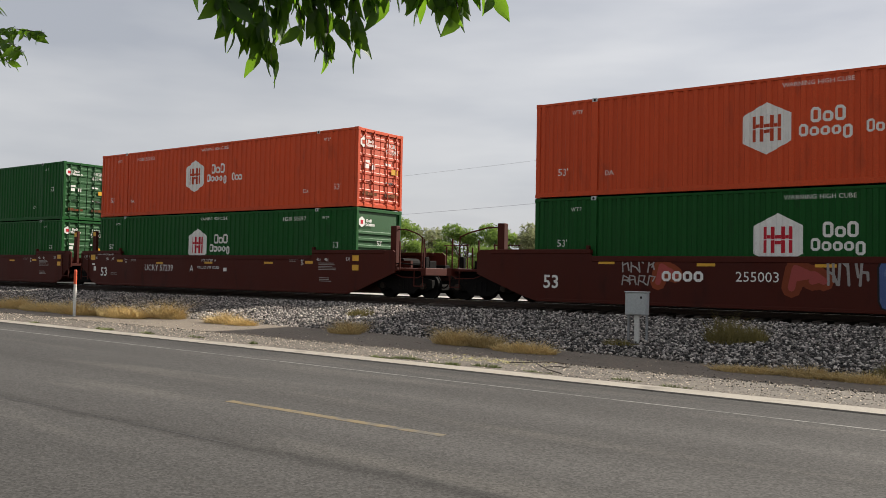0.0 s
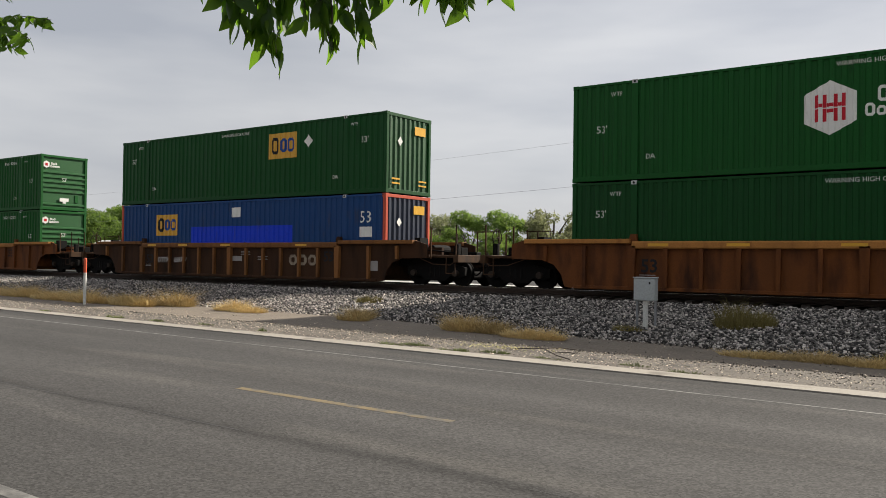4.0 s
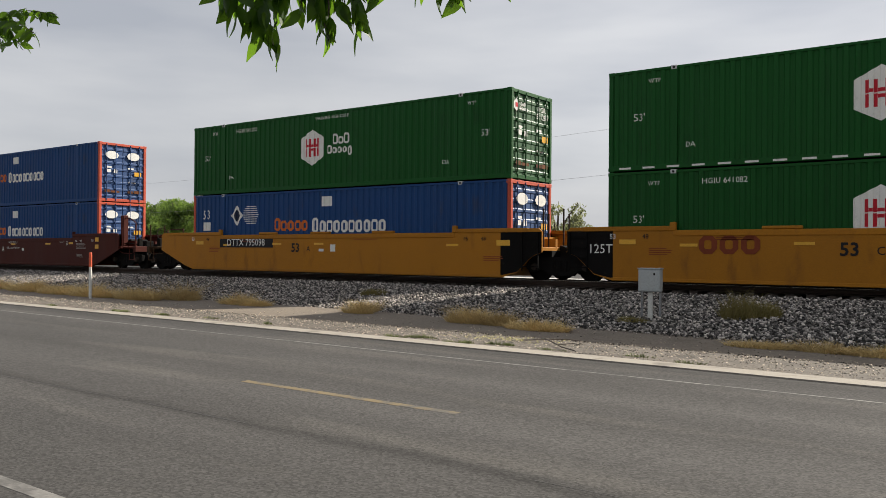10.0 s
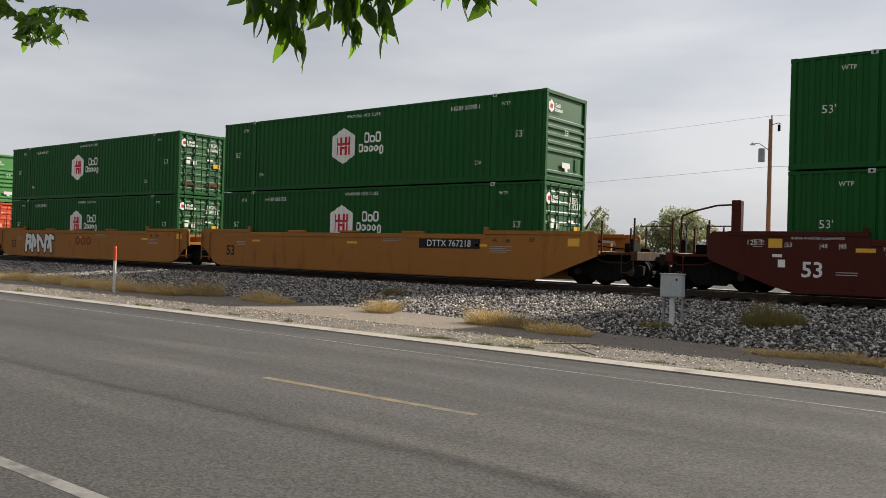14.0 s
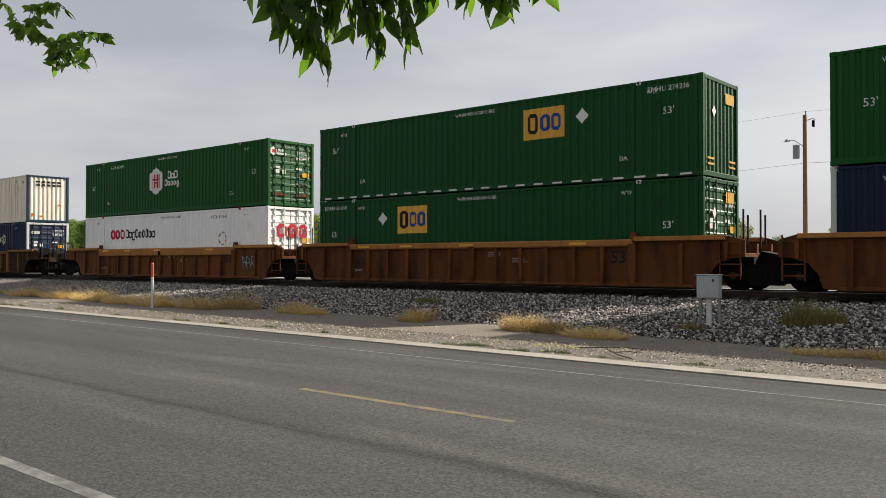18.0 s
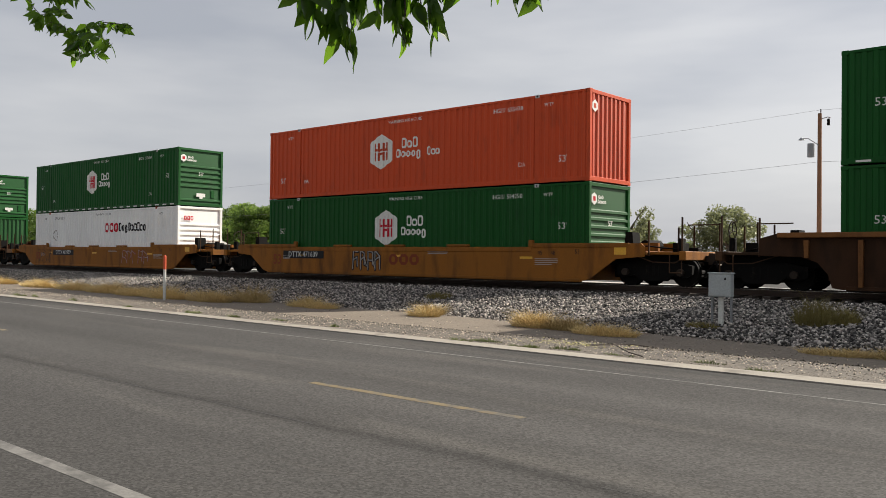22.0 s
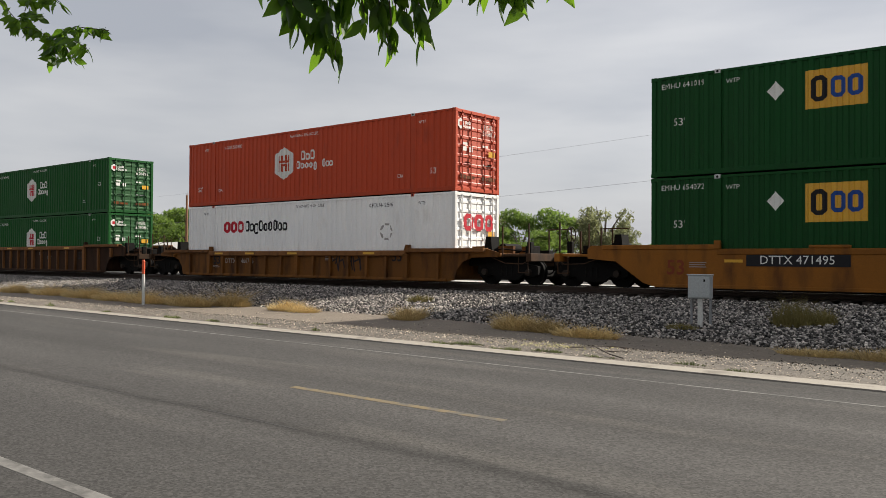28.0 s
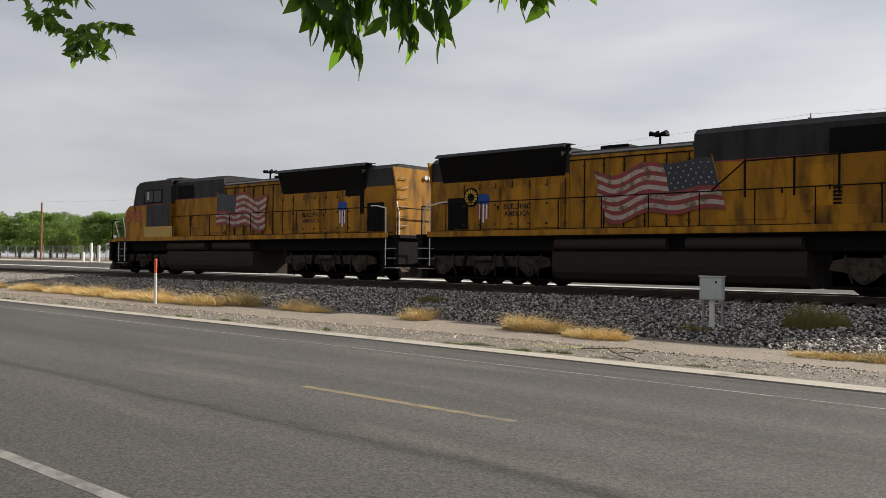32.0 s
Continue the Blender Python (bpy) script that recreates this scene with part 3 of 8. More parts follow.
def bars(bm, x0, x1, z0, z1, shape):
    """A row of plain hollow blocks in place of a brand's letters. shape: each block's bottom and top in tenths of the height."""
    step = (x1 - x0) / len(shape)
    for i, (lo, hi) in enumerate(shape):
        a, b = x0 + step * i + step * 0.06, x0 + step * (i + 1) - step * 0.06
        c, d = z0 + (z1 - z0) * lo / 10, z0 + (z1 - z0) * hi / 10
        w = (b - a) * 0.30
        h = min(w, (d - c) * 0.26)
        k, j = w * 0.9, w * 0.25
        outer = [(a + k, c), (b - k, c), (b, c + k), (b, d - k), (b - k, d), (a + k, d), (a, d - k), (a, c + k)]
        inner = [(a + w + j, c + h), (b - w - j, c + h), (b - w, c + h + j), (b - w, d - h - j), (b - w - j, d - h), (a + w + j, d - h), (a + w, d - h - j), (a + w, c + h + j)]
        for q in range(8):
            r = (q + 1) % 8
            poly(bm, [outer[q], outer[r], inner[r], inner[q]])
    return bm


def conform(bm, ribbed=True, y=-CW / 2):
    """Lay flat lettering on the near wall, following its ribs."""
    if ribbed and bm.verts:
        x0, x1 = min(v.co.x for v in bm.verts), max(v.co.x for v in bm.verts)
        for x in breaks(x0, x1):
            bmesh.ops.bisect_plane(bm, geom=bm.verts[:] + bm.edges[:] + bm.faces[:], plane_co=(x, 0, 0), plane_no=(1, 0, 0))
    for v in bm.verts:
        v.co.y = y + (wave(v.co.x) if ribbed else 0.0) - 0.004
    for f in bm.faces:
        if f.normal.y > 0:
            f.normal_flip()
    return bm


def on_end(bm, x=0.0):
    """Lay lettering, drawn in (y, z) as seen from outside, on the wall at the right-hand end."""
    for v in bm.verts:
        v.co = Vector((x + 0.004, v.co.x, v.co.z))
    return bm


MID = (-1.98, -14.17)


def corrugated(y, mat_flip):
    bm = bmesh.new()
    xs = [-CL + 0.10] + breaks(-CL + 0.10, -0.10) + [-0.10]
    s = -1 if y < 0 else 1
    low = [bm.verts.new((x, y - s * wave(x), 0.15)) for x in xs]
    top = [bm.verts.new((x, y - s * wave(x), CH - 0.08)) for x in xs]
    for i in range(len(xs) - 1):
        q = (low[i], low[i + 1], top[i + 1], top[i])
        bm.faces.new(q if y < 0 else q[::-1])
    return bm


def plated(y):
    """Flat riveted wall sheets with narrow posts."""
    bm = bmesh.new()
    s = -1 if y < 0 else 1
    box(bm, -CL + 0.10, -0.10, y - s * 0.03, y - s * 0.05, 0.15, CH - 0.08)
    return bm


_sheen = {}


def sheen(m):
    if m.name not in _sheen:
        _sheen[m.name] = glossy(m)
    return _sheen[m.name]


def door_end(root, wall, trim, x=0.0, sgn=1, marks="letter_white", rods_mat=None):
    """Two ribbed doors with lock rods at one end."""
    for s in (-1, 1):
        bm = bmesh.new()
        y0, y1 = (0.02, CW / 2 - 0.13) if s > 0 else (-CW / 2 + 0.13, -0.02)
        step = (CH - 0.30) / 8
        face = [(x - sgn * 0.05, 0.16)]
        for i in range(8):
            z = 0.22 + step * i
            face += [(x - sgn * 0.05, z), (x - sgn * 0.03, z + 0.03), (x - sgn * 0.03, z + 0.11), (x - sgn * 0.05, z + 0.14)]
        face += [(x - sgn * 0.05, CH - 0.14), (x - sgn * 0.09, CH - 0.14), (x - sgn * 0.09, 0.16)]
        prism(bm, face, y0, y1)
        d = part("door", bm, sheen(wall), root)
        for r in (0.28, 0.78) if sgn > 0 else (0.5,):
            yy = s * (0.12 + r)
            bm = bmesh.new()
            rod(bm, (x, yy, 0.06), (x, yy, CH - 0.06), 0.024, 8)
            for z in (0.2, 0.95, 1.9, CH - 0.2):
                box(bm, x - sgn * 0.03, x + sgn * 0.02, yy - 0.045, yy + 0.045, z - 0.03, z + 0.03)
            box(bm, x, x + sgn * 0.03, yy - 0.02, yy + s * 0.42 * (-1 if r > 0.5 else 1) * 0.9, 1.02, 1.06)
            part("lock_rod", bm, rods_mat or trim, d, "painted lock rod with its handle" if rods_mat else "")
    if sgn < 0:
        return
    k = bmesh.new()
    for y, z, w, h in ((-0.80, 1.44, 0.26, 0.16), (-0.42, 1.42, 0.18, 0.18), (-0.78, 1.66, 0.3, 0.08), (0.42, 1.66, 0.32, 0.07), (0.5, 0.98, 0.4, 0.06)):
        slab(k, y - w / 2, y + w / 2, z, z + h)
    part("door_marking", on_end(k, x), M[marks], root, "pale stencilled panels on the doors")
    part("door_sticker", on_end(slab(bmesh.new(), 0.62, 1.0, 1.34, 1.54), x), M["reflector"], root, "yellow sticker on the door")
    k = bmesh.new()
    for y0, y1, z0, z1 in ((-1.0, -0.7, 0.46, 0.6), (-0.66, -0.2, 0.46, 0.56), (0.25, 0.55, 0.46, 0.58), (0.6, 1.0, 0.46, 0.6)):
        slab(k, y0, y1, z0, z1)
    part("door_sticker", on_end(k, x), M["rust_orange"], root, "faded rust-red stickers low on the doors")


def nose_end(root, wall, trim, x=0.0, sgn=1, vertical=False):
    """The closed end: pressed horizontal or vertical ribs."""
    prof = []
    if vertical:
        y = -CW / 2 + 0.18
        while y < CW / 2 - 0.25:
            prof += [(y, 0.06), (y + 0.04, 0.015), (y + 0.13, 0.015), (y + 0.17, 0.06)]
            y += 0.27
        line = [(-CW / 2 + 0.13, 0.06)] + prof + [(CW / 2 - 0.13, 0.06)]
    else:
        for z in (0.24, 0.92, 1.17, 1.42, 1.67, 1.92):
            prof += [(z, 0.06), (z + 0.035, 0.01), (z + 0.105, 0.01), (z + 0.14, 0.06)]
        line = [(0.16, 0.06)] + prof + [(CH - 0.12, 0.06)]
    bm = bmesh.new()
    sides = []
    for far in (0, 1):
        row = []
        for u, d in line:
            at = (x - sgn * d, u, 0.16 if not far else CH - 0.12) if vertical else (x - sgn * d, (-1 if not far else 1) * (CW / 2 - 0.13), u)
            row.append(bm.verts.new(at))
        sides.append(row)
    for k in range(len(line) - 1):
        q = (sides[0][k], sides[0][k + 1], sides[1][k + 1], sides[1][k])
        bm.faces.new(q if (sgn > 0) == vertical else q[::-1])
    part("end_wall", bm, sheen(wall), root)
    if not vertical and sgn > 0:
        part("access_panel", boxed(x - sgn * 0.06, x - sgn * 0.03, 0.62, 0.82, 0.45, 0.85, bevel=0.01), wall, root)


def corner_box(x, y, z):
    return boxed(x - 0.09, x + 0.09, y - 0.082, y + 0.082, z - 0.06, z + 0.06, bevel=0.012)


cast_mesh = {}


def container_shell(root, wall, trim, post, end_mat, right_end, flat=False, cast="silver"):
    """Walls, roof, rails, posts and castings. right_end: door, nose or ribs."""
    for y in (-CW / 2, CW / 2):
        part("side_wall", plated(y) if flat else corrugated(y, 0), wall, root)
        s = -1 if y < 0 else 1
        for k in range(25 if flat else 0):
            x = -CL + 0.7 + 0.61 * k
            part("wall_post", boxed(x - 0.045, x + 0.045, y - s * 0.03, y, 0.15, CH - 0.08), wall, root)
        part("top_rail", boxed(-CL + 0.1, -0.1, y - s * 0.08, y + s * 0.006, CH - 0.085, CH - 0.008, bevel=0.008), trim, root)
        part("bottom_rail", boxed(-CL + 0.1, -0.1, y - s * 0.09, y + s * 0.006, 0.02, 0.17, bevel=0.01), trim, root)
        for x in MID:
            part("lift_post", boxed(x - 0.10, x + 0.10, y - s * 0.06, y + s * 0.012, 0.10, CH - 0.02, bevel=0.012), trim, root)
    for x in (-CL, 0.0):
        i = -1 if x < -1 else 1
        for y in (-CW / 2, CW / 2):
            s = -1 if y < 0 else 1
            part("corner_post", boxed(x - i * 0.14, x, y - s * 0.15, y, 0.06, CH - 0.06, bevel=0.02), post, root)
        part("header", boxed(x - i * 0.12, x, -CW / 2 + 0.12, CW / 2 - 0.12, CH - 0.13, CH - 0.01, bevel=0.01), post, root)
        part("sill", boxed(x - i * 0.12, x, -CW / 2 + 0.12, CW / 2 - 0.12, 0.02, 0.16, bevel=0.01), post, root)
    bm = bmesh.new()
    box(bm, -CL + 0.08, -0.08, -CW / 2 + 0.05, CW / 2 - 0.05, CH - 0.07, CH - 0.035)
    x = -CL + 0.6
    while x < -0.5:
        box(bm, x, x + 0.12, -CW / 2 + 0.09, CW / 2 - 0.09, CH - 0.035, CH - 0.018)
        x += 0.42
    part("roof", bm, wall, root)
    bm = bmesh.new()
    box(bm, -CL + 0.1, -0.1, -CW / 2 + 0.07, CW / 2 - 0.07, 0.10, 0.15)
    for i in range(26):
        box(bm, -CL + 0.4 + i * 0.61, -CL + 0.48 + i * 0.61, -CW / 2 + 0.07, CW / 2 - 0.07, 0.03, 0.10)
    part("underframe", bm, M["soot_shade"], root)
    if cast not in cast_mesh:
        cast_mesh[cast] = mesh_of("corner_casting", boxed(-0.09, 0.09, -0.082, 0.082, -0.06, 0.06, bevel=0.012), M[cast])
        hb = bmesh.new()
        rod(hb, (0, -0.02, 0), (0, 0.02, 0), 0.034, 10)
        cast_mesh[cast + "_hole"] = mesh_of("casting_hole", hb, M["soot_shade"])
    if "post_" + trim.name not in cast_mesh:
        cast_mesh["post_" + trim.name] = mesh_of("corner_casting", boxed(-0.09, 0.09, -0.082, 0.082, -0.06, 0.06, bevel=0.012), post)
    for y in (-CW / 2 + 0.076, CW / 2 - 0.076):
        for z in (0.06, CH - 0.055):
            for x in (-CL + 0.086, -0.086):
                part("corner_casting", cast_mesh["post_" + trim.name], None, root).location = (x, y, z)
            for x in MID if z > 1 else ():
                o = part("corner_casting", cast_mesh[cast if z > 1 else "post_" + trim.name], None, root)
                o.location = (x, y - 0.012 if y < 0 else y + 0.012, z + (0.004 if z > 1 else 0))
                if z > 1 and y < 0:
                    part("casting_hole", cast_mesh[cast + "_hole"], None, o).location = (0, -0.075, 0)
    if right_end == "door":
        door_end(root, end_mat, post, rods_mat=sheen(end_mat))
        nose_end(root, end_mat, post, -CL, -1)
    else:
        nose_end(root, end_mat, post, vertical=right_end == "ribs")
        door_end(root, end_mat, post, -CL, -1)


def hexa_marks(root, x, end, old=False, inc=False, ink="letter_red"):
    """White hexagon with a red sign, and two rows of white blocks for the name."""
    z = 1.58
    hexa = bmesh.new()
    poly(hexa, [(x - 0.62, z - 0.36), (x, z - 0.69), (x + 0.62, z - 0.36), (x + 0.62, z + 0.36), (x, z + 0.69), (x - 0.62, z + 0.36)])
    part("logo_field", conform(hexa), M["letter_white"], root, "white hexagonal emblem")
    sign = bmesh.new()
    for dx in (-0.36, -0.17, 0.09, 0.28):
        slab(sign, x + dx, x + dx + 0.085, z + 0.012, z + 0.34)
        slab(sign, x + dx, x + dx + 0.085, z - 0.34, z - 0.012)
    for a, b, c in ((-0.27, -0.175, 0.03), (-0.08, 0.085, 0.03), (0.18, 0.275, 0.03), (-0.08, 0.085, -0.12)):
        slab(sign, x + a, x + b, z + c, z + c + 0.09)
    part("logo_sign", conform(sign, y=-CW / 2 - 0.003), wall_ink[ink], root, "plain barred sign on the hexagon")
    name = bmesh.new()
    bars(name, x + 1.06, x + 1.92, z + 0.05, z + 0.44, [(0, 10), (0, 7), (0, 10)])
    bars(name, x + 0.78, x + 2.08, z - 0.40, z + 0.03, [(2.6, 10), (2.6, 8), (2.6, 8), (2.6, 8), (0, 8)])
    if inc:
        bars(name, x + 2.36, x + 3.0, z - 0.29, z + 0.03, [(0, 10), (0, 7), (0, 7)])
    part("brand_name", conform(name), M["letter_white"], root, "two rows of white blocks")
    if end != "plain":
        e = bmesh.new()
        poly(e, [(-1.0 + dx, 2.38 + dz) for dx, dz in ((-0.16, -0.10), (0, -0.2), (0.16, -0.10), (0.16, 0.10), (0, 0.2), (-0.16, 0.10))])
        if end != "ribs":
            bars(e, -0.76, -0.45, 2.38, 2.50, [(0, 10), (0, 7), (0, 10)])
            bars(e, -0.8, -0.28, 2.24, 2.36, [(0, 10), (0, 8), (0, 8), (0, 8), (0, 8)])
        if end == "nose":
            slab(e, -0.25, 0.25, 0.48, 0.66)
            slab(e, -0.08, 0.1, 0.38, 0.48)
        part("end_emblem", on_end(e), M["letter_white"], root, "small white emblem on the end wall")
        s = bmesh.new()
        slab(s, -1.07, -0.93, 2.31, 2.45)
        part("end_sign", on_end(s, 0.004), wall_ink[ink], root)
        if end == "nose":
            part("end_lettering", on_end(flat_text("53'", 0.17, 0.0, 1.62)), M["letter_white"], root)


def common_marks(root, ink, warn_x=None, number="", number_x=-12.6, fifty=(-15.2, -1.0), fifty_z=0.72, wtp=(-14.75, -1.55), da=(-13.7, -2.5), top_lift=False):
    """Stencils that every long container carries."""
    bm = bmesh.new()
    add = []
    if warn_x is not None:
        add.append(flat_text("WARNING HIGH CUBE", 0.115, warn_x, CH - 0.24))
    for x in fifty:
        add.append(flat_text("53'", 0.21, x, fifty_z))
    for x in wtp:
        add.append(flat_text("WTP", 0.12, x, CH - 0.36))
    for x in da:
        add.append(flat_text("DA", 0.14, x, 0.66))
    if number:
        add.append(flat_text(number, 0.15, number_x, CH - 0.36))
    if top_lift:
        for x in (-13.2, -2.9):
            add.append(flat_text("TOP LIFT ONLY", 0.13, x, 0.36))
    for b in add:
        me = bpy.data.meshes.new("tmp")
        b.to_mesh(me)
        b.free()
        bm.from_mesh(me)
        bpy.data.meshes.remove(me)
    part("lettering", conform(bm), M[ink], root, "stencilled lettering")


wall_ink = {"letter_red": M["letter_red"], "maroon": M["letter_maroon"], "green": M["green"], "brick": M["brick"]}
_tape = {}


def tape(root):
    """White reflective dashes along the lower rail."""
    if "m" not in _tape:
        bm = bmesh.new()
        x = -CL + 0.35
        while x < -0.5:
            slab(bm, x, x + 0.36, 0.055, 0.11)
            x += 0.72
        _tape["m"] = mesh_of("reflective_tape", conform(bm, False, -CW / 2 - 0.006), M["letter_white"])
    part("reflective_tape", _tape["m"], None, root, "white reflective dashes along the lower rail")


def diamond(bm, x, z, r):
    poly(bm, [(x, z - r), (x + r * 0.85, z), (x, z + r), (x - r * 0.85, z)])
    return bm


def make_container(design, end):
    """One container of a design, at the origin: right-hand end at x = 0, near wall towards -y."""
    label, cat = LABELS[design], "container"
    left = design.endswith("_left")
    if design in ("ring_left", "snow_left"):
        design = design[:-5]
    root = thing("freight_container", label, cat, "stacked freight containers")
    if design in ("hexa", "hexa_lime", "hexa_red", "hexa_brick", "plain_green"):
        col = {"hexa": "green", "hexa_lime": "green_lime", "hexa_red": "red", "hexa_brick": "brick", "plain_green": "green"}[design]
        container_shell(root, M[col], M[col], M[col], M[col], end)
        red = col in ("red", "brick")
        if design != "plain_green":
            hexa_marks(root, -9.25 if red else -8.95, end, inc=red, ink="brick" if red else "letter_red")
        else:
            part("placard", conform(diamond(bmesh.new(), -12.2, 1.72, 0.28)), M["letter_white"], root, "white diamond placard")
        common_marks(root, "letter_white", -8.0 if red else -7.95, da=(-13.7, -2.6), fifty_z=0.75 if red else 1.52)
    elif design == "fir":
        container_shell(root, M["fir_green"], M["fir_green"], M["fir_green"], M["green"], end)
        fir_marks(root, -5.35, 2.03, 1.55, 1.0, -3.92)
        common_marks(root, "letter_white", -8.2, fifty=(-15.2, -1.05), fifty_z=1.95)
    elif design in ("fir_left", "fir_mid"):
        container_shell(root, M["fir_green"], M["fir_green"], M["fir_green"], M["green"], end)
        fir_marks(root, -11.1 if left else -7.8, 2.03 if left else 1.68, 1.5, 1.0, -12.6 if left else -12.35)
        common_marks(root, "letter_white", -8.1, fifty=(-15.3, -1.08), fifty_z=1.55, wtp=(-13.75, -2.4) if left else (-14.75, -1.55), da=() if left else (-13.7, -2.5))
    elif design == "fir_blue":
        container_shell(root, M["royal"], M["royal"], M["post_red"], M["navy"], end)
        fir_marks(root, -12.7, 1.94, 1.55, 0.92, None)
        p = bmesh.new()
        slab(p, -11.0, -4.7, 1.05, 1.84)
        part("repaint_patch", conform(p), M["bright_blue"], root, "bright blue repainted patch")
        p = bmesh.new()
        slab(p, -8.3, -7.75, 2.2, 2.6)
        slab(p, -1.25, -0.65, 1.35, 1.72)
        part("data_plate", conform(p), M["letter_white"], root)
        part("lettering", conform(flat_text("53", 0.42, -0.95, 2.05)), M["letter_white"], root)
    elif design == "snow":
        container_shell(root, M["white"], M["white"], M["white"], M["white"], end, cast="post_red")
        n = bmesh.new()
        sh = -6.0 if left else 0.0
        bars(n, sh - 7.4, sh - 5.9, 1.66, 2.16, [(0, 10)] * 3)
        part("brand_name", conform(n), M["letter_red"], root, "three red blocks")
        n = bmesh.new()
        bars(n, sh - 5.85, sh - 3.0, 1.58, 2.16, [(2, 10), (2, 8), (0, 8), (2, 10), (2, 8), (2, 9), (2, 10), (2, 8), (2, 8)])
        part("brand_name", conform(n), M["letter_black"], root, "row of black blocks")
        n = bmesh.new()
        for a in range(6):
            p, q = a * 1.047 + 0.1, a * 1.047 + 0.85
            poly(n, [((-3.3 if left else -13.4) + r * math.cos(b), 1.55 + r * math.sin(b)) for r, b in ((0.33, p), (0.33, q), (0.25, q), (0.25, p))])
        part("emblem", conform(n), M["letter_grey"], root, "faint grey ring of arrows")
        e = bmesh.new()
        if end == "door":
            bars(e, -0.85, 0.95, 1.55, 2.15, [(0, 10)] * 3)
            part("end_name", on_end(e, 0.01), M["letter_red"], root, "three red blocks on the doors")
        else:
            bars(e, -0.95, -0.4, 2.2, 2.42, [(0, 10)] * 3)
            part("end_name", on_end(e, 0.0), M["letter_red"], root)
        common_marks(root, "letter_black", -7.6, fifty=(), da=(-13.7, -2.6), fifty_z=0.7)
    elif design in ("ring", "ring_dark"):
        col = M["navy" if design == "ring" else "slate"]
        container_shell(root, col, col, M["silver"], col, end)
        n = bmesh.new()
        x = -4.2 if design == "ring" and not left else -12.4
        bars(n, x - 1.15, x + 0.42, 1.68, 2.06, [(0, 10)] * 4)
        for r, q in ((0.36, 0.25),):
            for i in range(4):
                a, b = math.pi / 2 * i, math.pi / 2 * (i + 1)
                poly(n, [(x + 0.85 + math.cos(a) * r, 1.9 + math.sin(a) * r), (x + 0.85 + math.cos(b) * r, 1.9 + math.sin(b) * r),
                         (x + 0.85 + math.cos(b) * q, 1.9 + math.sin(b) * q), (x + 0.85 + math.cos(a) * q, 1.9 + math.sin(a) * q)])
        diamond(n, x + 0.85, 1.9, 0.13)
        part("brand_name", conform(n), M["letter_white"], root, "white blocks and a diamond outline")
        if design == "ring":
            part("placard", conform(diamond(bmesh.new(), -8.13, 1.9, 0.3)), M["silver"], root, "pale diamond placard")
        common_marks(root, "letter_white", None, fifty=(), da=(), top_lift=True)
        e = bmesh.new()
        bars(e, -1.02, -0.5, 2.2, 2.36, [(0, 10)] * 4)
        part("end_name", on_end(e, 0.01), M["letter_white"], root)
    elif design == "steel":
        container_shell(root, M["steel_blue"], M["steel_blue"], M["steel_blue"], M["steel_blue"], end)
        n = bmesh.new()
        bars(n, -7.2, -4.55, 1.38, 2.12, [(0, 10)] * 3)
        for x, s in ((-7.9, 1), (-3.98, -1)):
            slab(n, x - 0.07, x + 0.07, 0.9, 2.35)
            slab(n, min(x, x + s * 0.42), max(x, x + s * 0.42), 2.2, 2.35)
            slab(n, min(x, x + s * 0.42), max(x, x + s * 0.42), 0.9, 1.03)
        for x in (-7.45, -6.95, -4.95, -4.45):
            poly(n, [(x + 0.2 * math.cos(a * math.pi / 5), 0.66 + 0.2 * math.sin(a * math.pi / 5)) for a in range(10)])
        part("brand_name", conform(n), M["letter_yellow"], root, "yellow blocks between two brackets and dots")
        part("lettering", conform(flat_text("INTERMODAL", 0.25, -5.9, 1.1, wide=1.05)), M["letter_yellow"], root)
        part("slogan", conform(flat_text("How tomorrow moves", 0.30, -10.05, 1.55, slant=0.25, wide=1.0)), M["letter_yellow"], root)
        common_marks(root, "letter_yellow", -8.2, fifty=(), da=(-13.8, -2.6))
        part("lettering", conform(flat_text("53'", 0.21, -15.2, 0.72)), M["letter_yellow"], root)
        e = bmesh.new()
        bars(e, -1.0, -0.1, 2.15, 2.55, [(0, 10)] * 3)
        part("end_name", on_end(e, 0.01), M["letter_yellow"], root)
    elif design == "stride":
        container_shell(root, M["royal"], M["royal"], M["post_red"], M["royal"], end)
        n = bmesh.new()
        bars(n, -11.06, -9.13, 1.34, 1.85, [(0, 10), (0, 8), (0, 8), (0, 8), (0, 8)])
        part("brand_name", conform(n), M["letter_orange"], root, "row of orange blocks")
        n = bmesh.new()
        bars(n, -8.93, -5.2, 1.26, 1.83, [(0, 10)] + [(0, 8)] * 9)
        part("brand_name", conform(n), M["letter_white"], root, "row of white blocks")
        n = bmesh.new()
        diamond(n, -13.3, 2.0, 0.42)
        for i in range(9):
            slab(n, -13.0 + abs(i - 4) * 0.07, -11.95 - 0.05 * abs(i - 4), 1.66 + i * 0.085, 1.69 + i * 0.085)
        slab(n, -8.4, -7.9, 2.25, 2.62)
        slab(n, -15.5, -15.0, 1.4, 1.75)
        part("emblem", conform(n), M["letter_white"], root, "white diamond with fine lines trailing from it")
        part("emblem_core", conform(diamond(bmesh.new(), -13.3, 2.0, 0.26), y=-CW / 2 - 0.003), M["navy"], root)
        part("lettering", conform(flat_text("53", 0.38, -15.27, 2.05)), M["letter_white"], root)
        e = bmesh.new()
        for y in (-0.62, 0.55):
            poly(e, [(y + 0.36 * math.cos(a * 0.628), 2.3 + 0.2 * math.sin(a * 0.628)) for a in range(10)])
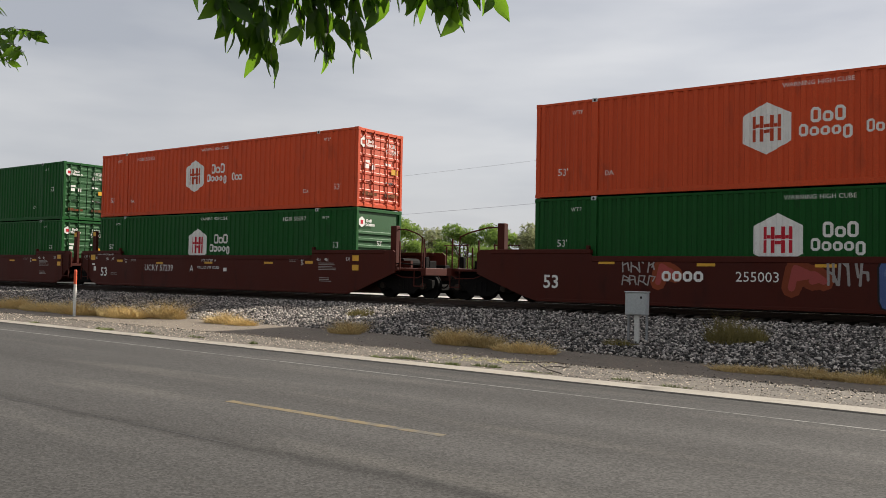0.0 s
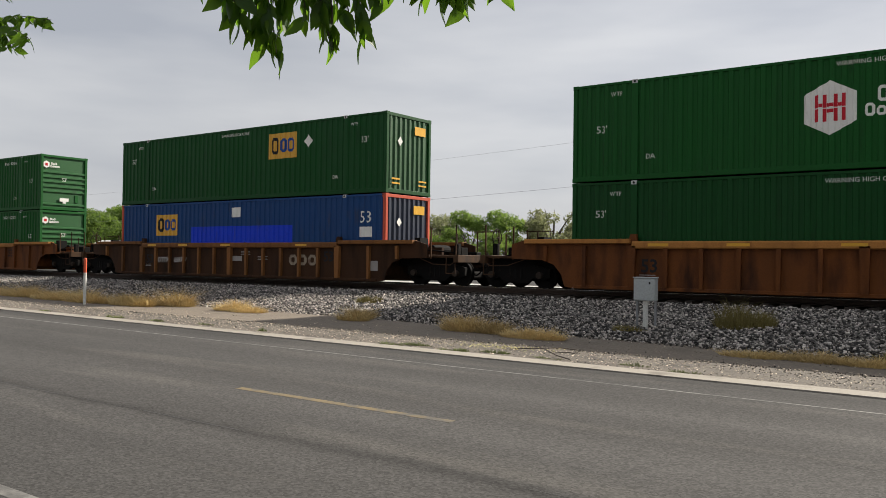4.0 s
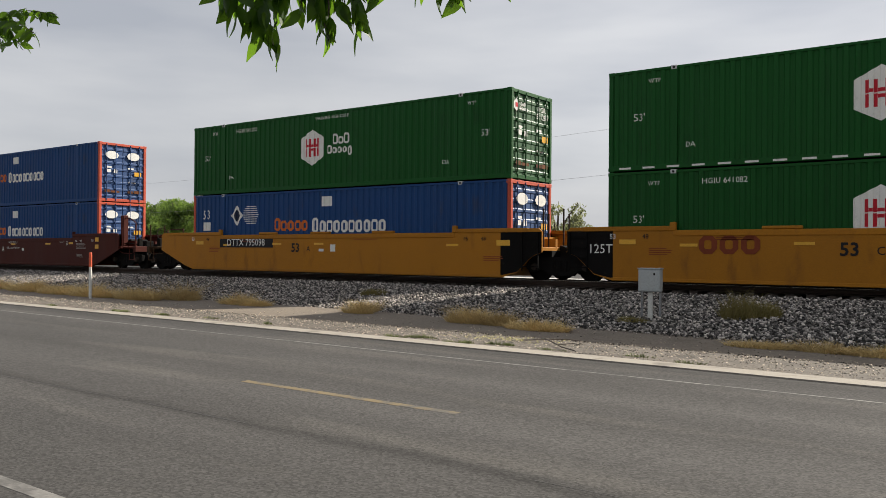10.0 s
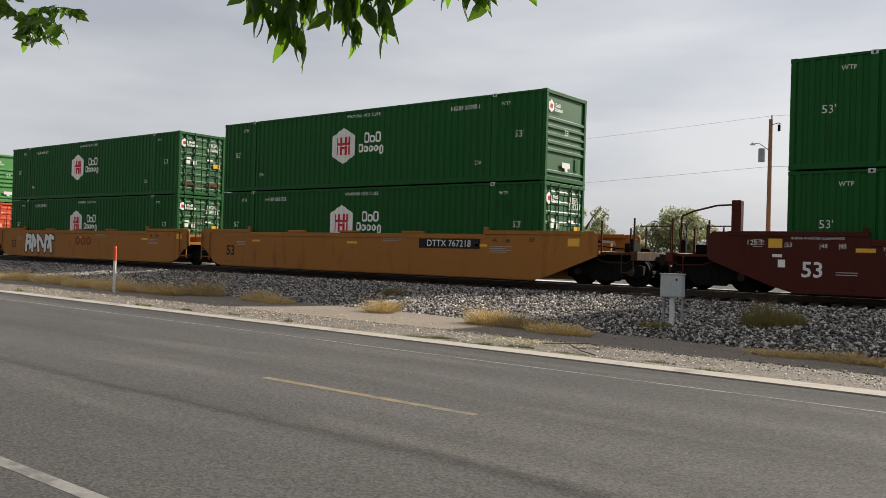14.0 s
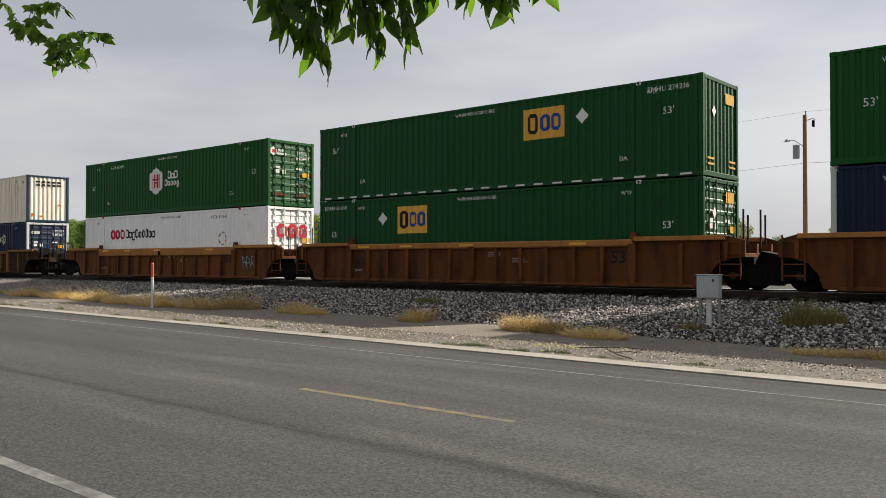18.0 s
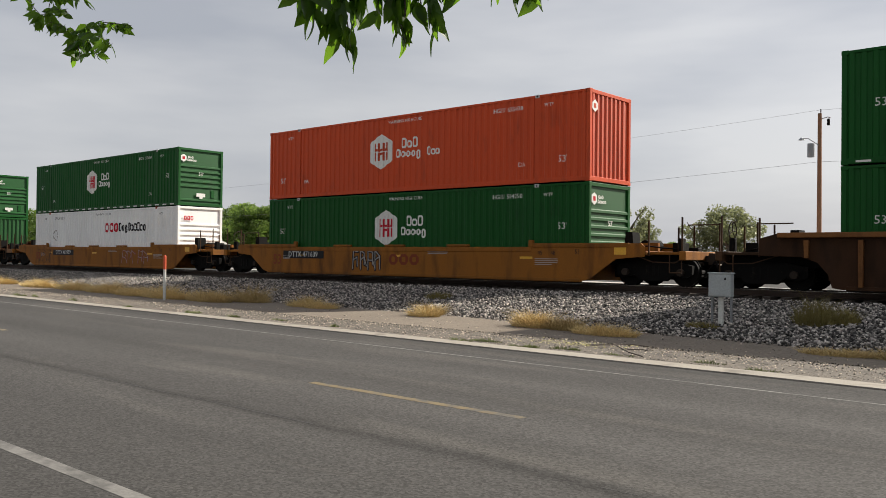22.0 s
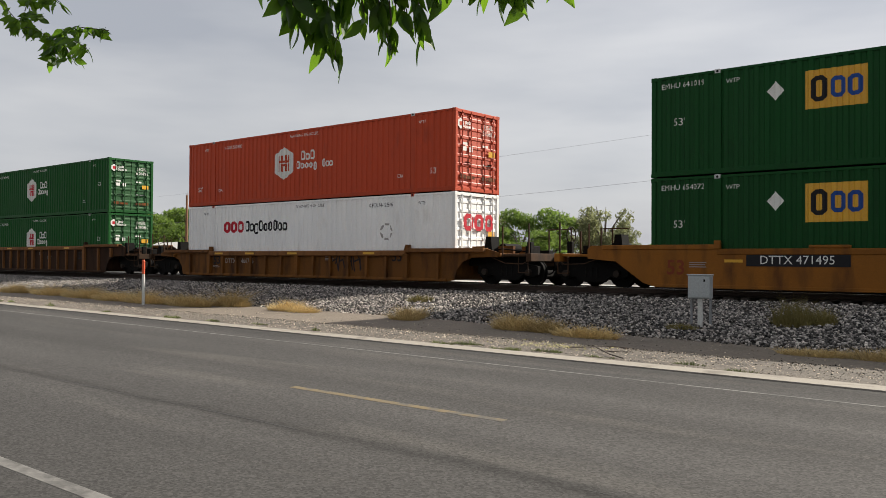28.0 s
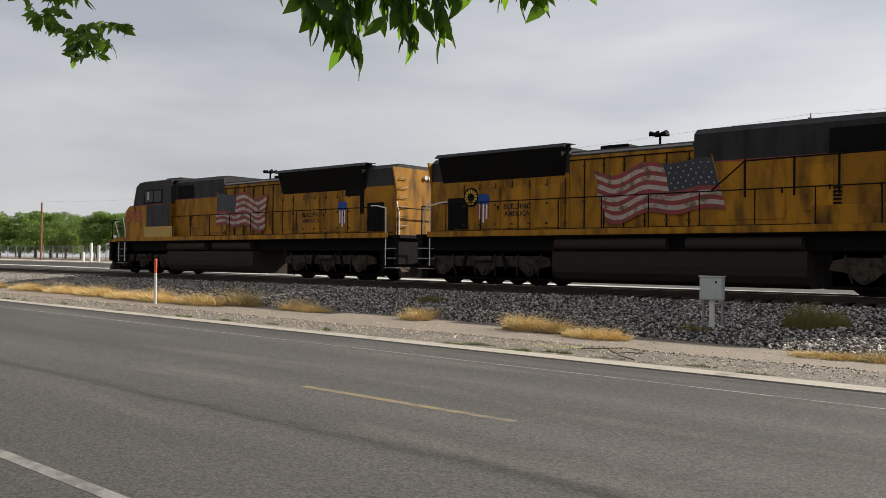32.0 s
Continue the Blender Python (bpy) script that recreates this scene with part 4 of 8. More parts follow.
        part("end_emblem", on_end(e, 0.01), M["letter_white"], root)
    elif design == "riveted":
        container_shell(root, M["cream"], M["cream"], M["steel_blue"], M["cream"], "ribs", flat=True, cast="silver")
        n = bmesh.new()
        bars(n, -6.3, -4.5, 2.0, 2.55, [(0, 10), (0, 8), (0, 8), (0, 10)])
        bars(n, -6.3, -5.0, 1.35, 1.9, [(0, 10), (0, 8), (0, 10), (0, 10)])
        for dx, dz in ((-6.95, 2.1), (-6.75, 1.8), (-7.1, 1.75), (-6.9, 1.5)):
            poly(n, [(dx + 0.14 * math.cos(a * 1.05), dz + 0.16 * math.sin(a * 1.05)) for a in range(6)])
        part("brand_name", conform(n, False), M["letter_red"], root, "worn red blocks in two rows")
        n = bmesh.new()
        for x0, x1, z0, z1 in ((-7.3, -7.26, 1.3, 2.4), (-6.56, -6.52, 1.3, 2.4), (-7.3, -6.52, 2.38, 2.41), (-7.3, -6.52, 1.3, 1.33)):
            slab(n, x0, x1, z0, z1)
        part("emblem_frame", conform(n, False), M["letter_black"], root)
        k = flat_text("WTP", 0.14, -1.6, CH - 0.36)
        part("lettering", conform(k, False), M["letter_black"], root)
        part("lettering", conform(flat_text("53", 0.16, -0.6, CH - 0.45), False), M["letter_black"], root)
        e = bmesh.new()
        for y0, y1, z0, z1 in ((-1.02, -0.86, 0.35, 0.55), (-0.5, -0.36, 0.32, 0.42), (0.62, 0.8, 1.05, 1.15)):
            slab(e, y0, y1, z0, z1)
        part("end_sticker", on_end(e, 0.0), M["letter_orange"], root, "orange stickers on the end")
        e = bmesh.new()
        for z in (2.45, 2.25):
            for i in range(5):
                slab(e, -0.75 + i * 0.32, -0.52 + i * 0.32, z, z + 0.12)
        part("end_lettering", on_end(e, 0.0), M["letter_black"], root, "two rows of small black blocks")
        for x in (-CL + 1.35, -CL + 1.6, -1.75, -2.3):
            part("wall_post", boxed(x - 0.05, x + 0.05, -CW / 2 - 0.02, -CW / 2 + 0.03, 0.15, CH - 0.1, bevel=0.01), M["cream"], root)
    return root


def fir_marks(root, x, z, w, h, placard):
    f = bmesh.new()
    slab(f, x - w / 2, x + w / 2, z - h / 2, z + h / 2)
    part("logo_field", conform(f), M["reflector"], root, "yellow rectangular emblem")
    n = bmesh.new()
    bars(n, x - w * 0.42, x - w * 0.12, z - h * 0.32, z + h * 0.34, [(0, 10)])
    part("logo_sign", conform(n, y=-CW / 2 - 0.003), M["letter_black"], root, "black block")
    n = bmesh.new()
    bars(n, x - w * 0.10, x + w * 0.44, z - h * 0.26, z + h * 0.28, [(0, 10), (0, 10)])
    part("logo_sign", conform(n, y=-CW / 2 - 0.003), M["letter_blue"], root, "blue blocks")
    e = bmesh.new()
    slab(e, 0.28, 0.92, 2.22, 2.54)
    for low in (0.34, 0.5):
        slab(e, -1.0, -0.55, low, low + 0.06)
        slab(e, 0.55, 1.0, low, low + 0.06)
    part("end_emblem", on_end(e, 0.01), M["reflector"], root, "small yellow emblem and strips on the end")
    part("end_placard", on_end(diamond(bmesh.new(), -0.55, 1.9, 0.17), 0.01), M["letter_white"], root)
    if placard is not None:
        part("placard", conform(diamond(bmesh.new(), placard, z + 0.08, 0.26)), M["letter_white"], root, "white diamond placard")


LABELS = {
    "hexa": "green corrugated long freight container with white hexagon emblem",
    "hexa_lime": "light green corrugated long freight container with white hexagon emblem",
    "hexa_red": "orange-red corrugated long freight container with white hexagon emblem",
    "hexa_brick": "brick-red corrugated long freight container with white hexagon emblem",
    "plain_green": "plain green corrugated long freight container with white stencils",
    "fir": "dark green corrugated freight container with yellow rectangular emblem",
    "fir_left": "dark green corrugated freight container with yellow emblem and diamond",
    "fir_mid": "dark green corrugated freight container with yellow emblem near its middle",
    "ring_left": "navy corrugated freight container with silver posts and white emblem",
    "snow_left": "white corrugated freight container with red and black blocks",
    "fir_blue": "blue corrugated freight container with red posts and yellow emblem",
    "snow": "white corrugated freight container with red and black brand blocks",
    "ring": "navy corrugated freight container with silver posts and diamond emblem",
    "ring_dark": "blue-black corrugated freight container with silver posts and diamond emblem",
    "steel": "steel-blue corrugated freight container with large yellow bracketed emblem",
    "stride": "royal blue corrugated freight container with orange and white blocks",
    "riveted": "worn cream riveted freight container with red blocks and blue posts",
}
protos = {}


def container(design, end, number="", taped=False):
    """A container of the design; the first of its kind is built, the others copied."""
    key = (design, end)
    if key not in protos:
        protos[key] = make_container(design, end)
        root = protos[key]
    else:
        root = copy_thing(protos[key], Matrix())
        for o in [c for c in root.children if c.name.split(".")[0] in ("reflective_tape", "fleet_number", "door_number")]:
            bpy.data.objects.remove(o)
    if number:
        x = {"ring": -13.0, "ring_dark": -13.0, "fir": -1.05, "fir_left": -15.2, "fir_mid": -12.6, "ring_left": -13.0, "snow_left": -3.6, "snow": -12.9, "stride": -3.3, "steel": -4.0}.get(design, -12.75 if end == "door" else -3.2)
        ink = {"snow": "letter_black", "snow_left": "letter_black", "riveted": "letter_black"}.get(design, "letter_white")
        part("fleet_number", conform(flat_text(number, 0.15, x, CH - (0.36 if design[:3] != "fir" else 0.30))), M[ink], root)
        if end == "door" and design not in ("snow", "snow_left", "steel") and " " in number:
            b = flat_text(number.split()[0], 0.17, 0.62, 2.40)
            for k, words in enumerate((number.split()[1],)):
                t = bpy.data.meshes.new("tmp")
                c = flat_text(words, 0.17, 0.62, 2.16)
                c.to_mesh(t)
                c.free()
                b.from_mesh(t)
                bpy.data.meshes.remove(t)
            part("door_number", on_end(b, 0.0), M["letter_white"], root)
    if taped:
        tape(root)
    return root


# ---- well cars ----
def wheel_mesh():
    bm = bmesh.new()
    rod(bm, (0, -0.065, 0), (0, 0.065, 0), 0.42, 24)
    rod(bm, (0, 0.065, 0), (0, 0.095, 0), 0.445, 24)
    rod(bm, (0, -0.11, 0), (0, -0.06, 0), 0.12, 12)
    return mesh_of("wheel", bm, M["soot_shade"])


WHEEL = wheel_mesh()
FRAME_SHAPE = [(-1.22, 0.36), (-1.22, 0.62), (-0.62, 0.74), (0.62, 0.74), (1.22, 0.62), (1.22, 0.36), (0.98, 0.26), (0.62, 0.34), (0.42, 0.16), (-0.42, 0.16), (-0.62, 0.34), (-0.98, 0.26)]
SIDE_FRAME = mesh_of("side_frame", prism(bmesh.new(), FRAME_SHAPE, -0.07, 0.07), M["soot_shade"])
_b = bmesh.new()
for _x in (-0.2, 0.0, 0.2):
    rod(_b, (_x, 0, 0.30), (_x, 0, 0.62), 0.075, 8)
SPRINGS = mesh_of("springs", _b, M["soot_shade"])
_b = bmesh.new()
rod(_b, (0, -0.16, 0), (0, 0.02, 0), 0.105, 10)
CAP = mesh_of("bearing_cap", _b, M["tank"])


def bogie(parent, x):
    b = part("bogie", boxed(-0.22, 0.22, -1.05, 1.05, 0.42, 0.70, bevel=0.03), M["soot_shade"], parent, "dark greasy two-axle bogie")
    b.location.x = x
    for dx in (-0.89, 0.89):
        part("axle", rod(bmesh.new(), (dx, -0.95, 0.42), (dx, 0.95, 0.42), 0.075, 8), M["soot_shade"], b)
        for y in (-0.7525, 0.7525):
            w = part("wheel", WHEEL, None, b)
            w.matrix_local = pose(dx, y, 0.42, 0, 0, 0 if y < 0 else 180)
        part("bearing_cap", CAP, None, b).matrix_local = pose(dx, -1.04, 0.42)
    for y in (-1.0, 1.0):
        part("side_frame", SIDE_FRAME, None, b).location.y = y
        part("spring_nest", SPRINGS, None, b).location.y = y * 1.02
    return b


def coupler(parent, x, s, mat):
    """Draft sill, shank and knuckle that reach to the joint at x."""
    bm = bmesh.new()
    box(bm, x - s * 2.4, x - s * 0.62, -0.28, 0.28, 0.62, 0.96, bevel=0.02)
    part("draft_sill", bm, mat, parent)
    bm = bmesh.new()
    box(bm, x - s * 0.65, x - s * 0.2, -0.07, 0.07, 0.74, 0.92)
    prism(bm, [(x - s * 0.3, 0.66), (x - s * 0.02, 0.68), (x + s * 0.06, 0.80), (x - s * 0.02, 0.98), (x - s * 0.3, 1.0)], -0.16, 0.12)
    part("coupler", bm, M["tank"], parent, "steel knuckle coupler")
    pts = [(x - s * 0.7, -0.45, 0.82)] + [(x - s * (0.7 - 0.1 * i), -0.45, 0.82 - 0.46 * math.sin(math.pi * i / 7) ** 0.8) for i in range(1, 7)] + [(x, -0.35, 0.78)]
    part("air_hose", rods(pts, 0.024, 6), M["soot_shade"], parent, "drooping black air hose")


def stroke(bm, pts, w, y, dy):
    """A band of width w along pts with round joints, each piece a hair in front of the last."""
    for (ax, az), (bx, bz) in zip(pts, pts[1:]):
        d = Vector((bx - ax, bz - az))
        if d.length < 1e-4:
            continue
        n = Vector((-d.y, d.x)).normalized() * w / 2
        y -= dy
        bm.faces.new([bm.verts.new((px, y, pz)) for px, pz in ((ax + n.x, az + n.y), (ax - n.x, az - n.y), (bx - n.x, bz - n.y), (bx + n.x, bz + n.y))])
    for px, pz in pts:
        y -= dy
        bm.faces.new([bm.verts.new((px + w / 2 * math.cos(a * 0.785), y, pz + w / 2 * math.sin(a * 0.785))) for a in range(8)])
    return y


def wildstyle(parent, x0, x1, z0, z1, line, fills, k, seed, width=0.22, edge=0.09, y=-1.484):
    """Interlocked spray-painted forms: dark edge, coloured body, pale highlight; no words."""
    rng = random.Random(seed)
    step, high = (x1 - x0) / k, z1 - z0
    forms = []
    for i in range(k):
        cx, w = x0 + step * (i + 0.5), width * high
        lo, hi = z0 + w / 2 + edge * high * 0.5, z1 - w / 2 - edge * high * 0.5
        a, b = cx - step * rng.uniform(0.2, 0.42), cx + step * rng.uniform(0.2, 0.42)
        tilt = rng.uniform(-0.25, 0.25) * step
        forms.append([(a, lo), (a + tilt, hi), (b + tilt, hi - rng.uniform(0, 0.3) * high), (b - tilt * 0.5, lo + rng.uniform(0.1, 0.4) * high)][: rng.choice((3, 4, 4))])
        if rng.random() < 0.75:
            forms.append([(a + tilt * 0.5, (lo + hi) / 2), (b, (lo + hi) / 2 + rng.uniform(-0.2, 0.2) * high), (b + step * rng.uniform(0, 0.35), lo + rng.uniform(0, 0.2) * high)])
    layers = [(line, width + edge, 0.0)] + [(f, width * g, o) for f, g, o in fills]
    for n, (ink, g, o) in enumerate(layers):
        bm, yy = bmesh.new(), y - 0.004 * n
        for f in forms:
            yy = stroke(bm, [(px + o * high, min(z1 - g * high / 2, max(z0 + g * high / 2, pz + o * high))) for px, pz in f], g * high, yy, 0.00002)
        part("graffiti", bm, M[ink], parent, "spray-painted forms without words")


SIDE_Y = 1.48


def car_marks(root, items, y=-SIDE_Y - 0.004):
    """items: (words, x, z, cap height, ink)."""
    by = {}
    for words, x, z, h, ink in items:
        b = flat_text(words, h, x, z, bold=0.010 if h > 0.3 else 0.0)
        me = bpy.data.meshes.new("tmp")
        b.to_mesh(me)
        b.free()
        by.setdefault(ink, bmesh.new()).from_mesh(me)
        bpy.data.meshes.remove(me)
    for ink, bm in by.items():
        for v in bm.verts:
            v.co.y = y - 0.006
        part("lettering", bm, M[ink], root, "stencilled lettering")


def plates(root, ink, rects, name="reflector", label="", y=-SIDE_Y - 0.004):
    for x0, x1, z0, z1 in rects:
        part(name, boxed(x0, x1, y - 0.004, y + 0.002, z0, z1), M[ink], root, label)


def small_print(root, ink, spots, y=-SIDE_Y - 0.004, seed=1):
    """Lines of print too small to read, as fine bars."""
    rng = random.Random(seed)
    bm = bmesh.new()
    for x, z, w, lines in spots:
        for i in range(lines):
            slab(bm, x, x + w * rng.uniform(0.7, 1.0), z - i * 0.06, z - i * 0.06 + 0.022)
    for v in bm.verts:
        v.co.y = y - 0.006
    part("fine_print", bm, M[ink], root, "lines of tiny unreadable print")


def well_car(kind, col, front_art, rear_art, label, black_ends=False, low=0.0, chord=0.20):
    """A well car: right-hand container end at x = 0, track centre at y = 0, rail top at z = 0."""
    root = thing("well_car", label, "freight car", "well cars of the train")
    body = M[col]
    ends = []
    for art, s, x0 in ((front_art, 1, 0.0), (rear_art, -1, -CL)):
        ends.append((art, s, x0, 1.25 if art else 2.0))
    bf, br = ends[0][3], ends[1][3]
    top, high = (1.44, 1.64) if kind == "smooth_high" else (1.50 - low, 1.62 - low) if kind == "smooth" else (1.45 - low, 1.52 - low)
    outline = [(-CL + 0.2, 0.08), (-0.2, 0.08), (0.35, 0.24), (bf - 0.35, 0.74), (bf, 0.88), (bf, high - 0.10), (bf - 0.12, high), (-1.9, high), (-2.05, top),
               (-CL + 2.05, top), (-CL + 1.9, high), (-CL - br + 0.12, high), (-CL - br, high - 0.10), (-CL - br, 0.88), (-CL - br + 0.35, 0.74), (-CL - 0.35, 0.24)]
    if kind == "smooth" and low:
        outline[1:5] = [(-0.2, 0.08), (0.15, 0.18), (bf - 0.95, 0.80), (bf, 0.88)]
        outline[-3:] = [(-CL - br, 0.88), (-CL - br + 0.95, 0.80), (-CL - 0.15, 0.18)]
    if kind == "ribbed":
        outline = [(-CL + 0.1, 0.08), (-0.1, 0.08), (0.14, 0.12), (0.24, 0.46), (0.5, 0.76), (0.9, 0.90), (bf, 0.93), (bf, high - 0.14), (bf - 0.5, high), (-1.9, high), (-2.05, top),
                   (-CL + 2.05, top), (-CL + 1.9, high), (-CL - br + 0.5, high), (-CL - br, high - 0.14), (-CL - br, 0.93), (-CL - 0.9, 0.90), (-CL - 0.5, 0.76), (-CL - 0.24, 0.46), (-CL - 0.14, 0.12)]
    for y0, y1 in ((-SIDE_Y, -SIDE_Y + 0.05), (SIDE_Y - 0.05, SIDE_Y)):
        part("side_sheet", prism(bmesh.new(), outline, y0, y1), body, root)
        s = -1 if y0 < 0 else 1
        part("top_chord", boxed(-CL + 2.05, -2.05, s * SIDE_Y - s * 0.11, s * SIDE_Y + s * (0.13 if kind == "ribbed" else 0.02), top - (chord if kind == "ribbed" else 0.15), top + 0.012, bevel=0.035 if kind == "ribbed" else 0.012), (M["rib_orange" if col in ("rust_brown", "amber_grime") else "chord"] if kind == "ribbed" else body), root)
        part("bottom_sill", boxed(-CL + 0.2, -0.2, s * SIDE_Y - s * 0.16, s * SIDE_Y + s * (0.06 if kind == "ribbed" else 0.01), 0.07, 0.17, bevel=0.012), body, root)
        for x0, x1 in ((-2.0, bf - 0.52), (-CL - br + 0.52, -CL + 2.0)):
            part("raised_chord", boxed(x0, x1, s * SIDE_Y - s * 0.14, s * SIDE_Y + s * (0.14 if kind == "ribbed" else 0.024), high - 0.12, high + 0.012, bevel=0.012), (M["rib_orange" if col in ("rust_brown", "amber_grime") else "chord"] if kind == "ribbed" else body), root)
        if kind == "ribbed":
            xs = [-14.1 + 12.04 * i / 12 for i in range(13)] + [-0.55, -15.6, 0.75, -CL - 0.75]
            for x in xs if s < 0 else xs[::2]:
                heavy = abs(x + 14.1) < 0.1 or abs(x + 2.06) < 0.1 or abs(x + 8.08) < 0.1
                w = 0.09 if heavy else 0.045
                zb = 0.16 if -CL + 0.1 < x < -0.1 else 0.88
                part("side_rib", prism(bmesh.new(), [(x - w, zb), (x + w, zb), (x + w * 1.35, top - 0.12), (x - w * 1.35, top - 0.12)], s * SIDE_Y, s * (SIDE_Y + (0.13 if heavy else 0.11))), M["rib_orange"] if col == "rust_brown" else body, root)
            for x in (-14.1, -2.06):
                part("lift_guide", prism(bmesh.new(), [(x - 0.13, top), (x + 0.13, top), (x + 0.10, top + 0.22), (x - 0.06, top + 0.22)], s * (SIDE_Y - 0.08), s * (SIDE_Y + 0.05)), body, root)
        elif kind == "smooth":
            for x in (-11.2, -8.3, -5.2) if s < 0 else ():
                part("guide_flap", boxed(x - 0.5, x + 0.5, s * SIDE_Y - s * 0.10, s * SIDE_Y + s * 0.03, top + 0.014, top + 0.10, bevel=0.02), body, root)
            for x in (-14.1, -2.06):
                part("lift_guide", boxed(x - 0.09, x + 0.09, s * SIDE_Y - s * 0.08, s * SIDE_Y + s * 0.04, top, top + 0.24, bevel=0.02), body, root)
        else:
            for x in (-14.25, -1.95):
                part("lift_guide", boxed(x - 0.05, x + 0.05, s * SIDE_Y - s * 0.1, s * SIDE_Y + s * 0.03, high, high + 0.12, bevel=0.01), body, root)
    for x in (-CL + 0.4, -12.2, -8.1, -4.0, -0.4):
        part("cross_bearer", boxed(x - 0.2, x + 0.2, -SIDE_Y + 0.05, SIDE_Y - 0.05, 0.12, 0.33 if abs(x + 8.1) > 6 else 0.31), body, root)
    for art, s, x0, b in ends:
        joint = x0 + s * (1.685 if art else 3.685)
        e = lambda d: x0 + s * d
        # bulkhead and end deck
        part("bulkhead", boxed(e(0.12), e(0.24), -SIDE_Y + 0.05, SIDE_Y - 0.05, 0.3, top - 0.1), body, root)
        deck = part("end_deck", boxed(e(0.24), e(b), -SIDE_Y + 0.05, SIDE_Y - 0.05, 0.92, 1.04, bevel=0.01), body, root)
        for y in (-1, 1):
            part("end_shear_plate", boxed(e(0.24), e(b), y * 0.5, y * 0.62, 1.04, 1.30), body, root)
        if art:
            part("articulation", prism(bmesh.new(), [(e(b), 0.66), (joint, 0.70), (joint, 1.0), (e(b), 1.1)], -0.34, 0.34), M["soot_shade"], root)
            bm = bmesh.new()
            if kind == "smooth_high":
                for y in (-0.98, 0.98):
                    gp = part("guide_post", boxed(e(0.72), e(1.0), y - 0.07, y + 0.07, 1.04, 2.62, bevel=0.02), body, root, "thick upright post at the car end")
                    part("post_reflector", boxed(e(0.76), e(0.96), y - 0.08, y - 0.07, 2.36, 2.56), M["reflector"], gp, "yellow reflector on the post")
                bm.free()
            elif s > 0:
                for y, h in ((-0.95, 2.25), (-0.62, 2.1), (0.35, 2.3), (0.72, 2.15)):
                    rod(bm, (e(1.0), y, 1.04), (e(1.0), y, h), 0.028, 6)
                part("guide_post", bm, M["tank"], root, "upright guide posts at the car end")
            else:
                bm.free()
            bm = bmesh.new()
            for i in range(4):
                box(bm, e(0.55), e(1.15), -SIDE_Y - 0.06, -SIDE_Y - 0.03, 0.42 + i * 0.3, 0.45 + i * 0.3)
            box(bm, e(0.55), e(0.58), -SIDE_Y - 0.06, -SIDE_Y - 0.02, 0.3, 1.5)
            box(bm, e(1.12), e(1.15), -SIDE_Y - 0.06, -SIDE_Y - 0.02, 0.3, 1.5)
            part("ladder", bm, M["soot_shade"] if black_ends else body, root)
        else:
            grime = body if kind == "smooth_high" else M["end_grime"]
            coupler(root, joint, s, grime)
            plate = body if kind == "smooth" and low else grime
            part("end_platform", boxed(e(b), e(3.2), -1.25, 1.25, 0.94, 1.02, bevel=0.01), plate, root)
            part("end_sill", boxed(e(3.05), e(3.25), -1.4, 1.4, 0.78, 1.04, bevel=0.015), plate, root)
            for dx, y, h in ((2.05, -1.3, 1.95), (3.1, -1.3, 2.02), (3.1, 1.3, 1.95), (2.45, 0.9, 1.85), (2.7, -0.7, 1.75)):
                part("stanchion", rod(bmesh.new(), (e(dx), y, 0.9), (e(dx), y, h), 0.028, 6), grime, root)
            part("hand_rail", rods([(e(2.05), 1.3, 1.9), (e(3.1), 1.3, 1.9)], 0.02), grime, root)
            part("step", rods([(e(3.12), -1.38, 0.95), (e(3.12), -1.38, 0.42), (e(2.75), -1.38, 0.42), (e(2.75), -1.38, 0.95)], 0.018), grime, root)
            bm = bmesh.new()
            rod(bm, (e(1.55), -0.6, 1.22), (e(1.55), 0.3, 1.22), 0.17, 12)
            part("air_reservoir", bm, M["soot_shade"], root)
            bm = bmesh.new()
            box(bm, e(2.4), e(2.75), -0.5, -0.1, 1.02, 1.3, bevel=0.02)
            box(bm, e(2.2), e(2.9), 0.2, 0.5, 1.02, 1.16, bevel=0.02)
            part("valve_gear", bm, M["soot_shade"], root)
            part("brake_pipe", rods([(e(0.6), -0.8, 1.12), (e(1.8), -0.9, 1.2), (e(2.6), -0.5, 1.1), (e(3.1), -0.5, 0.9)], 0.022), M["soot_shade"], root)
            # plain dark block added in the gap, standing in for shade there
            part("brake_beam", boxed(e(0.35), e(3.0), -0.32, 0.32, 0.22, 0.66, bevel=0.03), M["soot_shade"], root)
            part("retainer_valve", boxed(e(2.85), e(3.0), -1.05, -0.85, 1.04, 1.42, bevel=0.02), M["soot_shade"], root)
            part("release_rod", rods([(e(1.4), -1.3, 0.98), (e(2.2), -1.36, 0.72), (e(2.9), -1.36, 0.70), (e(3.15), -1.3, 0.86)], 0.016), grime, root)
            part("gear_housing", prism(bmesh.new(), [(e(1.05), 1.04), (e(1.4), 1.04), (e(1.34), 1.62), (e(1.12), 1.62)], -1.0, -0.55), M["soot_shade"], root)
            if kind == "smooth_high":
                part("guide_post", boxed(e(1.32), e(1.58), -0.95, -0.70, 1.04, 2.52, bevel=0.02), body, root, "thick upright post at the car end")
                part("curved_rail", rods([(e(1.55), -0.82, 2.40), (e(2.0), -0.9, 2.38), (e(2.6), -1.05, 2.22), (e(2.9), -1.15, 2.08), (e(2.92), -1.2, 1.04)], 0.026), body, root)
